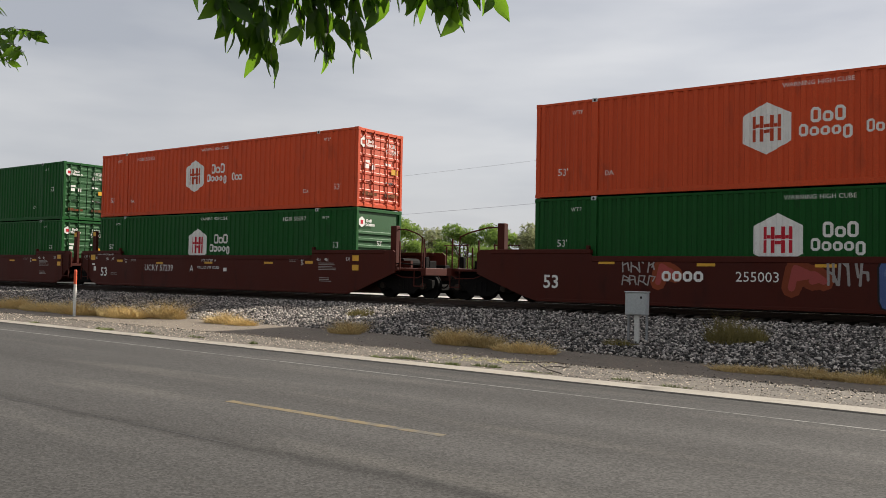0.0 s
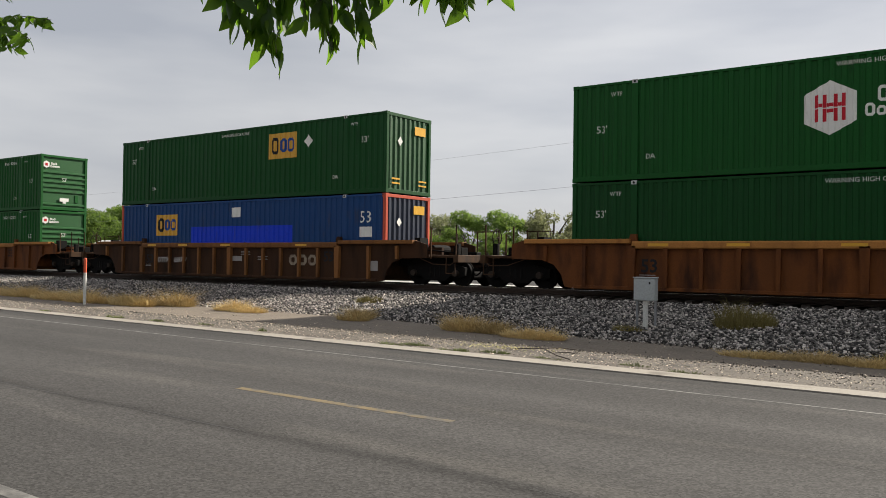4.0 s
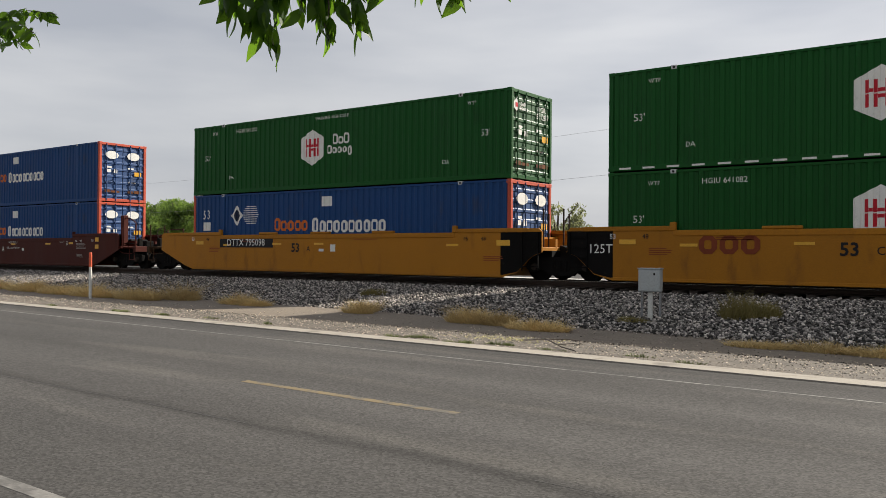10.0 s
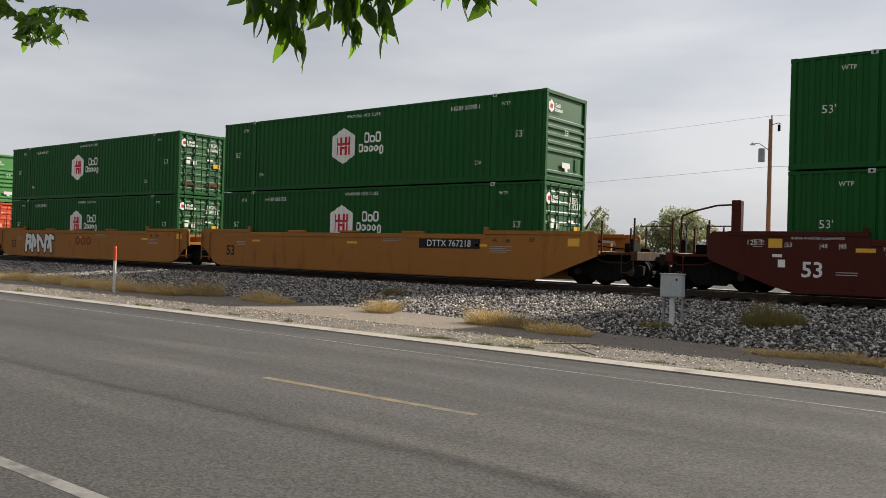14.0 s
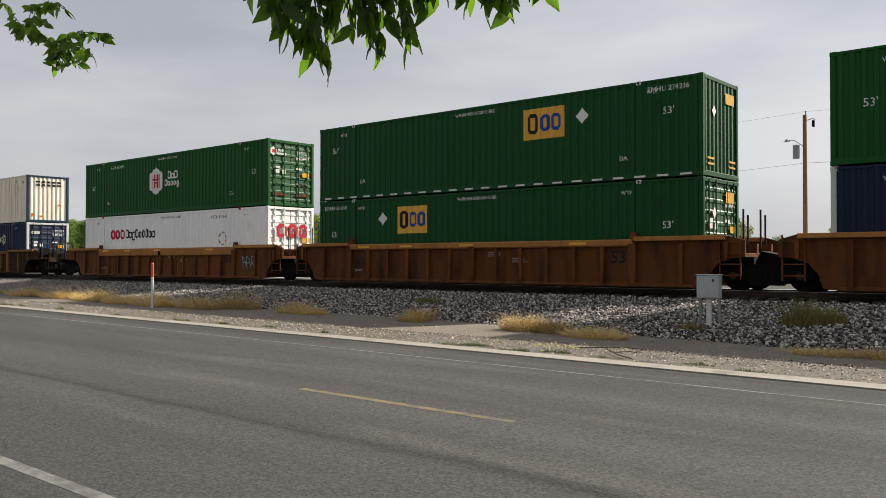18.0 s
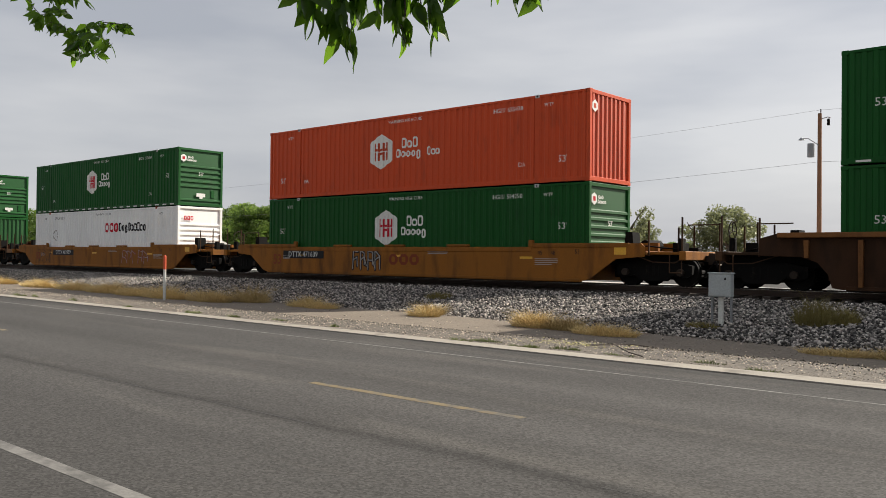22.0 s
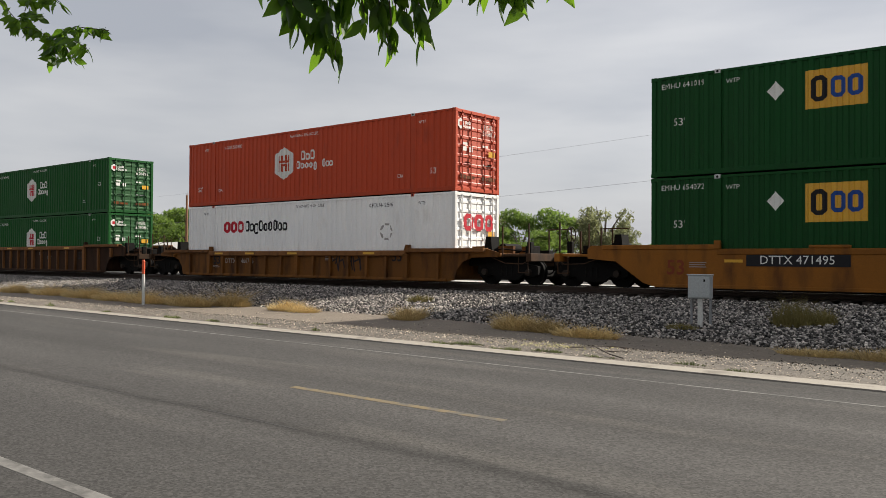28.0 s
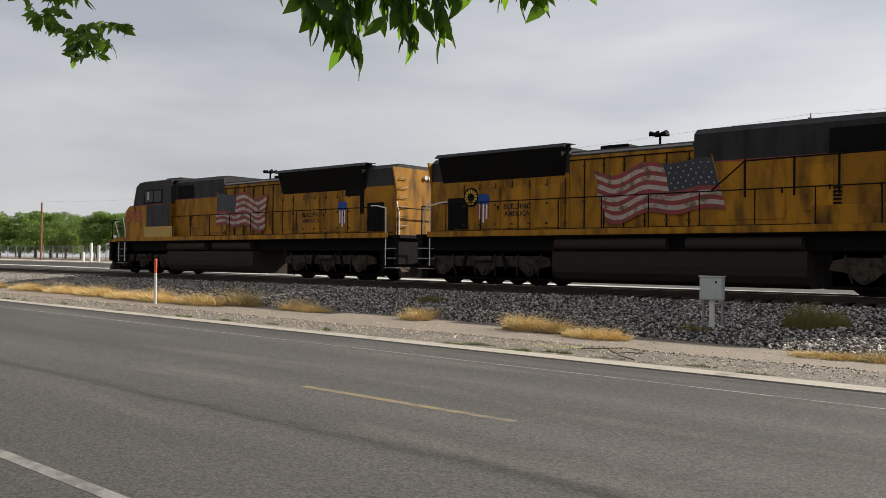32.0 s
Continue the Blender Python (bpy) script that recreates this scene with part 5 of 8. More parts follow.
            if s < 0:
                bm = bmesh.new()
                ring = [(e(3.02), -0.75 + 0.27 * math.cos(a * math.tau / 14), 1.62 + 0.27 * math.sin(a * math.tau / 14)) for a in range(15)]
                for a, c in zip(ring, ring[1:]):
                    rod(bm, a, c, 0.018, 5)
                for a in range(0, 14, 4):
                    rod(bm, (e(3.02), -0.75, 1.62), ring[a], 0.012, 5)
                part("brake_wheel", bm, M["tank"], root, "spoked hand brake wheel")
        # dark box added above the bogie so the shaded space stays black
        part("under_sill", boxed(e(0.3), e(b if art else 3.0), -0.85, 0.85, 0.62, 0.93), M["soot_shade"], root)
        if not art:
            # low dark box added for the shade between the wheels
            part("brake_rigging", boxed(e(1.0), e(3.1), -0.9, 0.9, 0.24, 0.5, bevel=0.05), M["soot_shade"], root)
            bogie(root, e(2.08))
        elif s > 0:
            bogie(root, joint)
    if black_ends:
        for art, s, x0, b in ends:
            if art:
                sh = [(x0 - s * 0.25, 0.14), (x0 + s * 0.35, 0.26), (x0 + s * (b - 0.35), 0.75), (x0 + s * (b - 0.01), 0.88), (x0 + s * (b - 0.01), high - 0.11), (x0 - s * 0.25, high - 0.11)]
                part("black_end_panel", prism(bmesh.new(), sh, -SIDE_Y - 0.008, -SIDE_Y - 0.001), M["soot_shade"], root, "black painted end panel")
    return root


# ---- locomotives ----
def locomotive(label, number, forward, length=22.4, tank=(8.4, 16.2), trucks=(5.2, 19.0), flag=(10.8, 14.6), fins=(15.7, 20.95), back=0.0):
    """A six-axle hood diesel. forward: its cab is at the right-hand end. x = 0 is the right-hand coupler face."""
    root = thing("locomotive", label, "locomotive", "diesel locomotives")
    X = (lambda u: -u) if forward else (lambda u: u - length)
    yel, grey, dark = M["armour"], M["loco_grey"], M["soot_shade"]

    def bx(u0, u1, y0, y1, z0, z1, bevel=0.02):
        return boxed(X(u0), X(u1), y0, y1, z0, z1, bevel=bevel)

    def hull(section, u0, u1):
        return prism_x(bmesh.new(), section, min(X(u0), X(u1)), max(X(u0), X(u1)))

    def sidewise(outline, y0, y1):
        return prism(bmesh.new(), [(X(u), z) for u, z in outline], y0, y1)

    ph, qh = 1.25 * back, 0.36 * back       # how far the front platform and its steps sit back
    # frame, walkways, pilots
    part("underframe", bx(0.7 + ph, length - 0.6, -1.2, 1.2, 1.15, 1.62), dark, root)
    for y in (-1, 1):
        part("walkway", boxed(min(X(1.2 + ph), X(length - 1.0)), max(X(1.2 + ph), X(length - 1.0)), y * 0.95, y * 1.55, 1.60, 1.72, bevel=0.015), dark, root)
        part("sill_band", bx(1.2 + ph, length - 1.0, y * 1.53, y * 1.56, 1.64, 1.83, 0.004), yel, root, "yellow band along the walkway edge")
    for u in (0.55 + ph, length - 0.6):
        part("end_platform", bx(u - 0.2, u + 0.7 if u < 3 else u + 0.2, -1.5, 1.5, 1.60, 1.74), yel if u < 3 else dark, root)
        part("pilot", bx(u - 0.12, u + 0.12, -1.5, 1.5, 0.62, 1.60, 0.03), dark, root)
        part("snow_plough", prism(bmesh.new(), [(X(u), 0.62), (X(u - (0.35 if u < 3 else -0.35)), 0.16), (X(u + 0.05), 0.16)], -1.35, 1.35), M["truck_dust"], root, "worn steel plough blade")
    for u, s in ((0.0, 1), (length, -1)):
        coupler(root, X(u), (1 if forward else -1) * s, dark)
    # fuel tank and air reservoirs
    part("fuel_tank", hull([(-1.38, 0.72), (-1.34, 0.48), (-1.2, 0.27), (-0.95, 0.15), (0.95, 0.15), (1.2, 0.27), (1.34, 0.48), (1.38, 0.72), (1.38, 1.08), (1.3, 1.14), (-1.3, 1.14), (-1.38, 1.08)], *tank), M["tank"], root, "long dusty grey fuel tank")
    for u0, u1 in ((tank[0] + 0.1, tank[0] + 3.3), (tank[0] + 3.9, tank[1] - 0.1)):
        part("air_tank", rod(bmesh.new(), (X(u0), -1.28, 1.36), (X(u1), -1.28, 1.36), 0.19, 14), M["tank"], root)
        part("air_tank", rod(bmesh.new(), (X(u0), 1.28, 1.36), (X(u1), 1.28, 1.36), 0.19, 14), M["tank"], root)
    # bogies
    for uc in trucks:
        # bogie core is one near-black block, filling shaded gaps behind the frames
        b = part("bogie", bx(uc - 2.7, uc + 2.7, -1.0, 1.0, 0.24, 1.16), dark, root, "dusty three-axle bogie")
        for y in (-1, 1):
            sh = [(uc - 2.7, 0.66), (uc - 2.6, 0.9), (uc - 2.3, 0.98), (uc + 2.3, 0.98), (uc + 2.6, 0.9), (uc + 2.7, 0.66), (uc + 2.3, 0.6), (uc + 2.05, 0.40), (uc + 1.65, 0.40), (uc + 1.4, 0.62), (uc + 0.45, 0.62), (uc + 0.2, 0.42), (uc - 0.2, 0.42), (uc - 0.45, 0.62), (uc - 1.4, 0.62), (uc - 1.65, 0.40), (uc - 2.05, 0.40), (uc - 2.3, 0.6)]
            part("side_frame", sidewise(sh, y * 1.12, y * 1.26), M["truck_dust"], b)
            for du in (-1.85, 0.0, 1.85):
                part("axle_box", rod(rod(bmesh.new(), (X(uc + du), y * 1.16, 0.52), (X(uc + du), y * 1.34, 0.52), 0.21, 14), (X(uc + du), y * 1.34, 0.52), (X(uc + du), y * 1.40, 0.52), 0.12, 12), M["truck_dust"], b)
                w = part("wheel", WHEEL, None, b)
                w.matrix_local = Matrix.LocRotScale((X(uc + du), y * 0.7525, 0.52), Euler((0, 0, 0 if y < 0 else math.pi)), (1.24, 1, 1.24))
            for du in (-0.95, 0.95):
                part("damper", rod(bmesh.new(), (X(uc + du), y * 1.32, 0.5), (X(uc + du * 0.8), y * 1.32, 1.1), 0.05, 8), dark, b)
            for du in (-2.3, -1.4, -0.45, 0.45, 1.4, 2.3):
                part("brake_hanger", rods([(X(uc + du), y * 1.28, 1.05), (X(uc + du * 0.97), y * 1.30, 0.62), (X(uc + du * 0.93), y * 1.22, 0.32)], 0.03), M["tank"], b)
            part("sand_pipe", rods([(X(uc - 2.75), y * 1.25, 1.2), (X(uc - 2.72), y * 1.2, 0.7), (X(uc - 2.5), y * 0.9, 0.12)], 0.025), M["tank"], b)
            part("brake_cylinder", rod(bmesh.new(), (X(uc - 0.35), y * 1.3, 0.88), (X(uc + 0.35), y * 1.3, 0.88), 0.10, 10), M["truck_dust"], b)
            # dark plate added behind the wheels, closing gaps that lie in shade
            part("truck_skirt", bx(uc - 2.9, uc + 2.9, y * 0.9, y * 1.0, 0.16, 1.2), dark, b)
    # nose and cab
    part("nose", hull([(-0.72, 1.72), (0.72, 1.72), (0.72, 3.42), (0.55, 3.62), (-0.55, 3.62), (-0.72, 3.42)], 1.40 + back, 2.95 + back), yel, root, "yellow short nose")
    low = [(-1.45, 1.72), (1.45, 1.72), (1.45, 3.45), (-1.45, 3.45)]
    part("cab_front", sidewise([(2.05 + back, 1.72), (2.05 + back, 3.2), (2.45 + back, 3.45), (6.3, 3.45), (6.3, 1.72)], -1.47, 1.47), yel, root)
    part("cab", sidewise([(2.75 + back * 0.9, 3.45), (3.05 + back * 0.9, 4.42), (3.4 + back * 0.9, 4.60), (6.3, 4.60), (6.3, 3.45)], -1.44, 1.44), grey, root, "grey upper cab")
    part("cab_roof", hull([(-1.46, 4.42), (1.46, 4.42), (1.1, 4.70), (-1.1, 4.70)], 3.15 + back * 0.9, 6.3), grey, root)
    for y in (-1, 1):
        fr = part("side_window", sidewise([(3.75, 3.52), (3.9, 4.2), (5.5, 4.2), (5.5, 3.52)], y * 1.442, y * 1.46), dark, root, "dark side window of the cab")
        for u0, u1 in ((3.95, 4.68), (4.76, 5.44)):
            part("pane", sidewise([(u0, 3.58), (u0, 4.14), (u1, 4.14), (u1, 3.58)], y * 1.461, y * 1.466), M["glass"], fr)
        part("mirror", boxed(X(4.3) - 0.04, X(4.3) + 0.04, y * 1.47, y * 1.52, 3.70, 4.10), M["letter_white"], root, "pale cab mirror")
        wf = part("windscreen_frame", prism(bmesh.new(), [(X(2.80 + back * 0.9), 3.60), (X(2.98 + back * 0.9), 4.30), (X(2.95 + back * 0.9), 4.31), (X(2.77 + back * 0.9), 3.61)], y * 0.12, y * 1.25), M["letter_grey"], root)
        part("windscreen", prism(bmesh.new(), [(X(2.79 + back * 0.9), 3.66), (X(2.955 + back * 0.9), 4.25), (X(2.935 + back * 0.9), 4.26), (X(2.77 + back * 0.9), 3.67)], y * 0.2, y * 1.18), M["screen"], wf)
        part("front_step_well", sidewise([(1.4 + qh, 1.74), (1.4 + qh, 0.55), (2.1 + qh, 0.55), (2.1 + qh, 1.6)], y * 1.3, y * 1.42), dark, root)
        for i in range(3):
            part("step", bx(1.35 + qh, 2.1 + qh, y * 1.3, y * 1.56, 0.5 + 0.36 * i, 0.53 + 0.36 * i, 0.004), M["letter_grey"], root)
        part("hand_rail", rods([(X(1.45 + qh), y * 1.5, 0.6), (X(1.45 + qh), y * 1.5, 1.9), (X(1.05 + qh), y * 1.5, 2.65), (X(1.0 + qh), y * 1.3, 2.7)], 0.022), M["letter_white"], root, "white step hand rail")
        part("hand_rail", rods([(X(2.1 + qh), y * 1.52, 0.6), (X(2.1 + qh), y * 1.52, 2.3), (X(1.75 + qh), y * 1.45, 2.9)], 0.022), M["letter_white"], root, "white step hand rail")
        # rear step rails
        part("hand_rail", rods([(X(length - 1.1), y * 1.52, 0.6), (X(length - 1.1), y * 1.52, 2.75), (X(length - 1.6), y * 1.52, 2.85), (X(length - 1.9), y * 1.52, 2.85)], 0.022), M["letter_white"], root, "white step hand rail")
        for i in range(3):
            part("step", bx(length - 1.15, length - 0.55, y * 1.3, y * 1.56, 0.5 + 0.36 * i, 0.53 + 0.36 * i, 0.004), M["letter_grey"], root)
        # walkway rail
        ps = [6.6 + 1.55 * i for i in range(10)]
        for u in ps:
            part("rail_post", rod(bmesh.new(), (X(u), y * 1.52, 1.72), (X(u), y * 1.52, 2.78), 0.018, 6), dark, root)
        part("walkway_rail", rods([(X(6.4), y * 1.52, 2.80), (X(ps[-1] + 0.2), y * 1.52, 2.80)], 0.018), dark, root)
    un = 2.86 + back * 0.9
    for y in (-1, 1):
        nbd = part("number_board", boxed(X(un) - 0.13, X(un) + 0.13, y * 0.24, y * 0.86, 4.38, 4.64, bevel=0.02), dark, root, "black number board over the windscreen")
        if forward:
            t = flat_text(number, 0.15, y * 0.55, 4.51)
            for v in t.verts:
                v.co = Vector((X(un) + 0.134, v.co.x, v.co.z))
            part("board_number", t, M["letter_grey"], nbd)
    part("lamp_box", boxed(X(un) - 0.12, X(un) + 0.12, -0.2, 0.2, 4.36, 4.62, bevel=0.02), dark, root)
    for y in (-0.10, 0.10):
        part("headlight", rod(bmesh.new(), (X(un - 0.12), y, 4.5), (X(un - 0.17), y, 4.5), 0.085, 12), M["letter_white"], root, "round headlight over the windscreen")
    for y in (-1.2, 1.2):
        part("ditch_light", rod(bmesh.new(), (X(0.5 + ph), y, 1.9), (X(0.38 + ph), y, 1.9), 0.09, 12), M["letter_grey"], root, "round ditch light")
    # hoses, valves and lift rods that crowd the pilot
    hr = random.Random(int(number))
    for i in range(9):
        y = -1.25 + 0.3 * i + hr.uniform(-0.05, 0.05)
        z, d = hr.uniform(1.0, 1.45), hr.uniform(0.25, 0.55)
        o = 0.4 + ph
        part("air_hose", rods([(X(o), y, z), (X(o - 0.14), y, z + 0.02), (X(o - 0.22), y + 0.05, z - d * 0.5), (X(o - 0.16), y + 0.1, z - d), (X(o - 0.02), y + 0.12, z - d)], 0.022), M["letter_grey"] if i % 3 == 0 else dark, root)
    part("lift_rod", rods([(X(0.34 + ph), -1.45, 1.05), (X(0.34 + ph), -0.3, 1.12), (X(0.2 + ph), 0.0, 1.0)], 0.02), M["galvanised"], root)
    for z in (2.3, 2.75):
        part("platform_rail", rods([(X(0.5 + ph), -1.4, z), (X(1.3 + ph * 0.6), -1.45, z)], 0.018), dark, root)
    # hood: three sections
    def hood(u0, u1, hw, z1, name, slope=0.16, split=3.62):
        o = part(name, hull([(-hw, 1.72), (hw, 1.72), (hw, split), (-hw, split)], u0, u1), yel, root)
        part("hood_top", hull([(-hw, split), (hw, split), (hw, z1 - slope), (hw - slope * 1.3, z1), (-hw + slope * 1.3, z1), (-hw, z1 - slope)], u0, u1), grey, root, "grey hood roof")
        return o
    hood(6.3, fins[0] - 4.15, 1.22, 4.62, "electrical_hood")
    hood(fins[0] - 4.15, fins[0], 1.19, 4.30, "engine_hood", 0.10, 4.12)
    hood(fins[0], length - 0.9, 1.21, 4.44, "radiator_hood")
    # flared radiators
    for y in (-1, 1):
        sh = [(y * 1.2, 3.52), (y * 1.52, 4.42), (y * 1.40, 4.52), (y * 0.9, 4.54), (y * 0.9, 3.52)]
        part("radiator", hull(sh, fins[0] + 0.15, fins[1]), dark, root, "black flared radiator intake")
        part("radiator_rim", hull([(y * 1.53, 4.43), (y * 1.40, 4.55), (y * 0.85, 4.57), (y * 0.85, 4.545), (y * 1.39, 4.525), (y * 1.51, 4.41)], fins[0], fins[1] + 0.15), grey, root)
        for u0, u1, z0, z1 in ((6.6, 7.6, 2.0, 3.9), (7.8, 8.6, 2.2, 3.4), (9.0, 10.6, 2.0, 3.5), (16.0, 17.0, 1.9, 3.3), (17.2, 18.2, 1.9, 3.3), (18.4, 19.4, 1.9, 3.3), (19.8, 20.7, 1.9, 3.0)):
            hw = 1.22
            d = part("hood_door", bx(u0, u1, y * hw, y * (hw + 0.022), z0, min(z1, 3.6), 0.01), dark if u0 > 19.5 else yel, root)
            part("latch", bx(u0 + 0.06, u0 + 0.10, y * (hw + 0.02), y * (hw + 0.05), (z0 + min(z1, 3.6)) / 2 - 0.06, (z0 + min(z1, 3.6)) / 2 + 0.06, 0.004), dark, d)
        for i in range(5):
            part("louvre", bx(7.0, 8.4, y * 1.2, y * 1.235, 2.35 + i * 0.1, 2.40 + i * 0.1, 0.004), dark, root)
    # door seams, latches and hinges along the engine and radiator hoods
    seams, hinges = bmesh.new(), bmesh.new()
    u = fins[0] - 4.0
    while u < fins[1] - 0.3:
        top = 3.98 if u < fins[0] else 3.46
        for y in (-1, 1):
            box(seams, X(u) - 0.012, X(u) + 0.012, y * 1.19, y * 1.226, 1.86, top)
            for z in (2.05, 2.7, top - 0.18):
                box(hinges, X(u) - 0.05, X(u) + 0.05, y * 1.21, y * 1.245, z - 0.03, z + 0.03)
        u += 0.69
    for y in (-1, 1):
        box(seams, min(X(fins[0] - 4.1), X(fins[0])), max(X(fins[0] - 4.1), X(fins[0])), y * 1.19, y * 1.226, 3.99, 4.02)
        box(seams, min(X(6.4), X(length - 1.0)), max(X(6.4), X(length - 1.0)), y * 1.22, y * 1.228, 1.84, 1.87)
    part("door_seam", seams, dark, root, "dark seams between the hood doors")
    part("door_hinge", hinges, M["truck_dust"], root)
    part("roof_edge", bx(fins[0] - 4.1, fins[0] - 0.05, -1.2, -1.13, 4.17, 4.23, 0.01), M["letter_grey"], root, "pale edge of the hood roof")
    # a yellow end sheet with grab irons at the rear
    part("end_sheet", hull([(-1.2, 1.76), (1.2, 1.76), (1.2, 3.4), (1.42, 4.3), (-1.42, 4.3), (-1.2, 3.4)], length - 0.92, length - 0.86), yel, root, "yellow rear end sheet, flared at the top")
    for i in range(6):
        part("grab_iron", rods([(X(length - 0.87), -1.05, 2.1 + 0.36 * i), (X(length - 0.80), -1.05, 2.1 + 0.36 * i), (X(length - 0.80), -0.65, 2.1 + 0.36 * i), (X(length - 0.87), -0.65, 2.1 + 0.36 * i)], 0.014), M["letter_grey"], root)
    part("step_rail", rods([(X(length - 0.62), -1.3, 1.75), (X(length - 0.62), -1.3, 2.5), (X(length - 0.85), -1.2, 3.0)], 0.022), M["letter_white"], root, "white step hand rail")
    for y in (-1, 1):
        # roof vents, filter box and lower lockers beside the cab
        part("locker", bx(6.5, 8.3, y * 1.22, y * 1.40, 1.74, 2.32, 0.02) if forward else bx(4.0, 6.6, y * 1.45, y * 1.54, 1.74, 2.34, 0.02), yel if forward else M["locker_tan"], root, "low battery locker beside the walkway")
        part("filter_panel", bx(6.6, 7.9, y * 1.22, y * 1.25, 3.66, 4.3, 0.01), dark, root)
        if forward:
            # proud strip coloured near-black, in place of a recess in shade
            part("cab_door", sidewise([(6.02, 2.45), (6.02, 4.2), (6.28, 4.2), (6.28, 2.45)], y * 1.47, y * 1.485), dark, root, "near-black strip for the shaded recess of the cab door")
            for u in (6.5, 7.6, 8.7, 10.0):
                part("rail_post", rod(bmesh.new(), (X(u), y * 1.45, 2.6), (X(u), y * 1.45, 3.62), 0.03, 6), dark, root)
            part("walkway_rail", rods([(X(6.4), y * 1.45, 3.62), (X(10.0), y * 1.45, 3.58), (X(10.9), y * 1.52, 2.82)], 0.022), dark, root, "raised hand rail along the tall hood")
        else:
            part("cab_side_panel", sidewise([(4.1, 2.36), (4.1, 3.42), (6.28, 3.42), (6.28, 2.36)], y * 1.47, y * 1.478), grey, root, "dark flat patch on the cab side above the locker")
            part("radiator_screen", bx(fins[1] - 1.15, fins[1] - 0.1, y * 1.2, y * 1.235, 2.6, 3.6, 0.004), dark, root, "black screen below the radiator")
        for i in range(3):
            part("vent", bx(7.4 + 0.35 * i, 7.62 + 0.35 * i, y * 1.22, y * 1.238, 2.62, 2.68, 0.002), dark, root)
            part("vent", bx(7.4 + 0.35 * i, 7.62 + 0.35 * i, y * 1.22, y * 1.238, 2.74, 2.80, 0.002), dark, root)
    # roof gear
    for u, w in ((fins[0] + 1.5, 1.5), (fins[0] + 3.7, 1.5)):
        part("roof_fan", rod(bmesh.new(), (X(u), 0, 4.50), (X(u), 0, 4.62), w / 2, 20), dark, root)
    part("roof_hatch", bx(7.0, fins[0] - 5.0, -0.75, 0.75, 4.60, 4.68, 0.04), grey, root)
    part("exhaust_stack", bx(fins[0] - 1.6, fins[0] - 0.6, -0.35, 0.35, 4.33, 4.52, 0.03), dark, root, "sooty exhaust stack")
    bm = bmesh.new()
    rod(bm, (X(fins[0] - 2.45), 0.1, 4.34), (X(fins[0] - 2.45), 0.1, 4.76), 0.04, 8)
    rod(bm, (X(fins[0] - 2.7), 0.1, 4.76), (X(fins[0] - 2.2), 0.1, 4.76), 0.035, 8)
    for du, dy in ((-0.28, -0.1), (0.28, -0.1), (-0.2, 0.15), (0.22, 0.12), (0.0, -0.16)):
        rod(bm, (X(fins[0] - 2.45), 0.1 + dy, 4.76), (X(fins[0] - 2.45 + du), 0.1 + dy * 1.3, 4.80), 0.03, 8, 0.085)
    part("air_horn", bm, dark, root, "cluster of black air horns")
    part("air_conditioner", bx(4.2, 5.6, -0.5, 0.5, 4.70, 4.86, 0.05), grey, root)
    # rear end sheet
    for y in (-0.12, 0.12):
        part("headlight", rod(bmesh.new(), (X(length - 0.9), y + 0.5, 4.0), (X(length - 0.80), y + 0.5, 4.0), 0.09, 12), M["letter_white"], root, "round rear headlight")
    part("rear_rail", rods([(X(length - 0.6), -1.4, 1.74), (X(length - 0.6), -1.4, 2.75), (X(length - 0.6), 1.4, 2.75), (X(length - 0.6), 1.4, 1.74)], 0.02), dark, root)
    part("front_rail", rods([(X(0.5 + ph), -1.35, 1.74), (X(0.5 + ph), -1.35, 2.75), (X(0.5 + ph), -0.5, 2.75), (X(0.5 + ph), -0.5, 1.74)], 0.02), dark, root)
    # painted flag, red band, numbers and shields on the near side
    hw = -1.22
    u0, u1 = flag
    for side in (-1,):
        left, right = min(X(u0), X(u1)), max(X(u0), X(u1))
        canton_right = forward
        reds, whites, star = bmesh.new(), bmesh.new(), bmesh.new()
        n, cols = 11, 28
        lean = 0.42 if canton_right else -0.16

        def cloth(t, k):
            far = 1 - t if canton_right else t          # distance from the pole
            ww = 0.15 * math.sin(far * 12.5 + 1.1 * k / n) * (0.25 + 0.75 * far) - 0.16 * far + 0.06 * math.sin(far * 5)
            return left + (right - left) * t + lean * (0.5 - k / n) + 0.05 * math.sin(k * 0.9) * far, 2.28 + 1.46 * k / n + ww

        for i in range(n):
            for c in range(cols):
                t0, t1 = c / cols, (c + 1) / cols
                tc = (t0 + t1) / 2
                canton = i >= 5 and (tc > 0.60 if canton_right else tc < 0.40)
                poly(star if canton else (reds if i % 2 == 0 else whites), [cloth(t0, i), cloth(t1, i), cloth(t1, i + 1), cloth(t0, i + 1)])
        pole_t = 1.0 if canton_right else 0.0
        staff = bmesh.new()
        (ax, az), (bx2, bz) = cloth(pole_t, -0.4), cloth(pole_t, n + 0.6)
        w = 0.035 * (1 if canton_right else -1)
        poly(staff, [(ax, az), (ax + w, az), (bx2 + w, bz), (bx2, bz)])
        for v in staff.verts:
            v.co.y = hw - 0.030
        part("flag_staff", staff, M["chord"], root, "painted staff of the flag")
        for bm, ink in ((reds, "flag_red"), (whites, "flag_white"), (star, "flag_blue")):
            for v in bm.verts:
                v.co.y = hw - 0.028
            part("painted_flag", bm, M[ink], root, "faded waving flag painted on the hood")
        dots = bmesh.new()
        for r in range(5):
            for c in range(6):
                far = 0.035 + 0.06 * c + 0.03 * (r % 2)
                cx, cz = cloth(1 - far if canton_right else far, 5.6 + 1.1 * r)
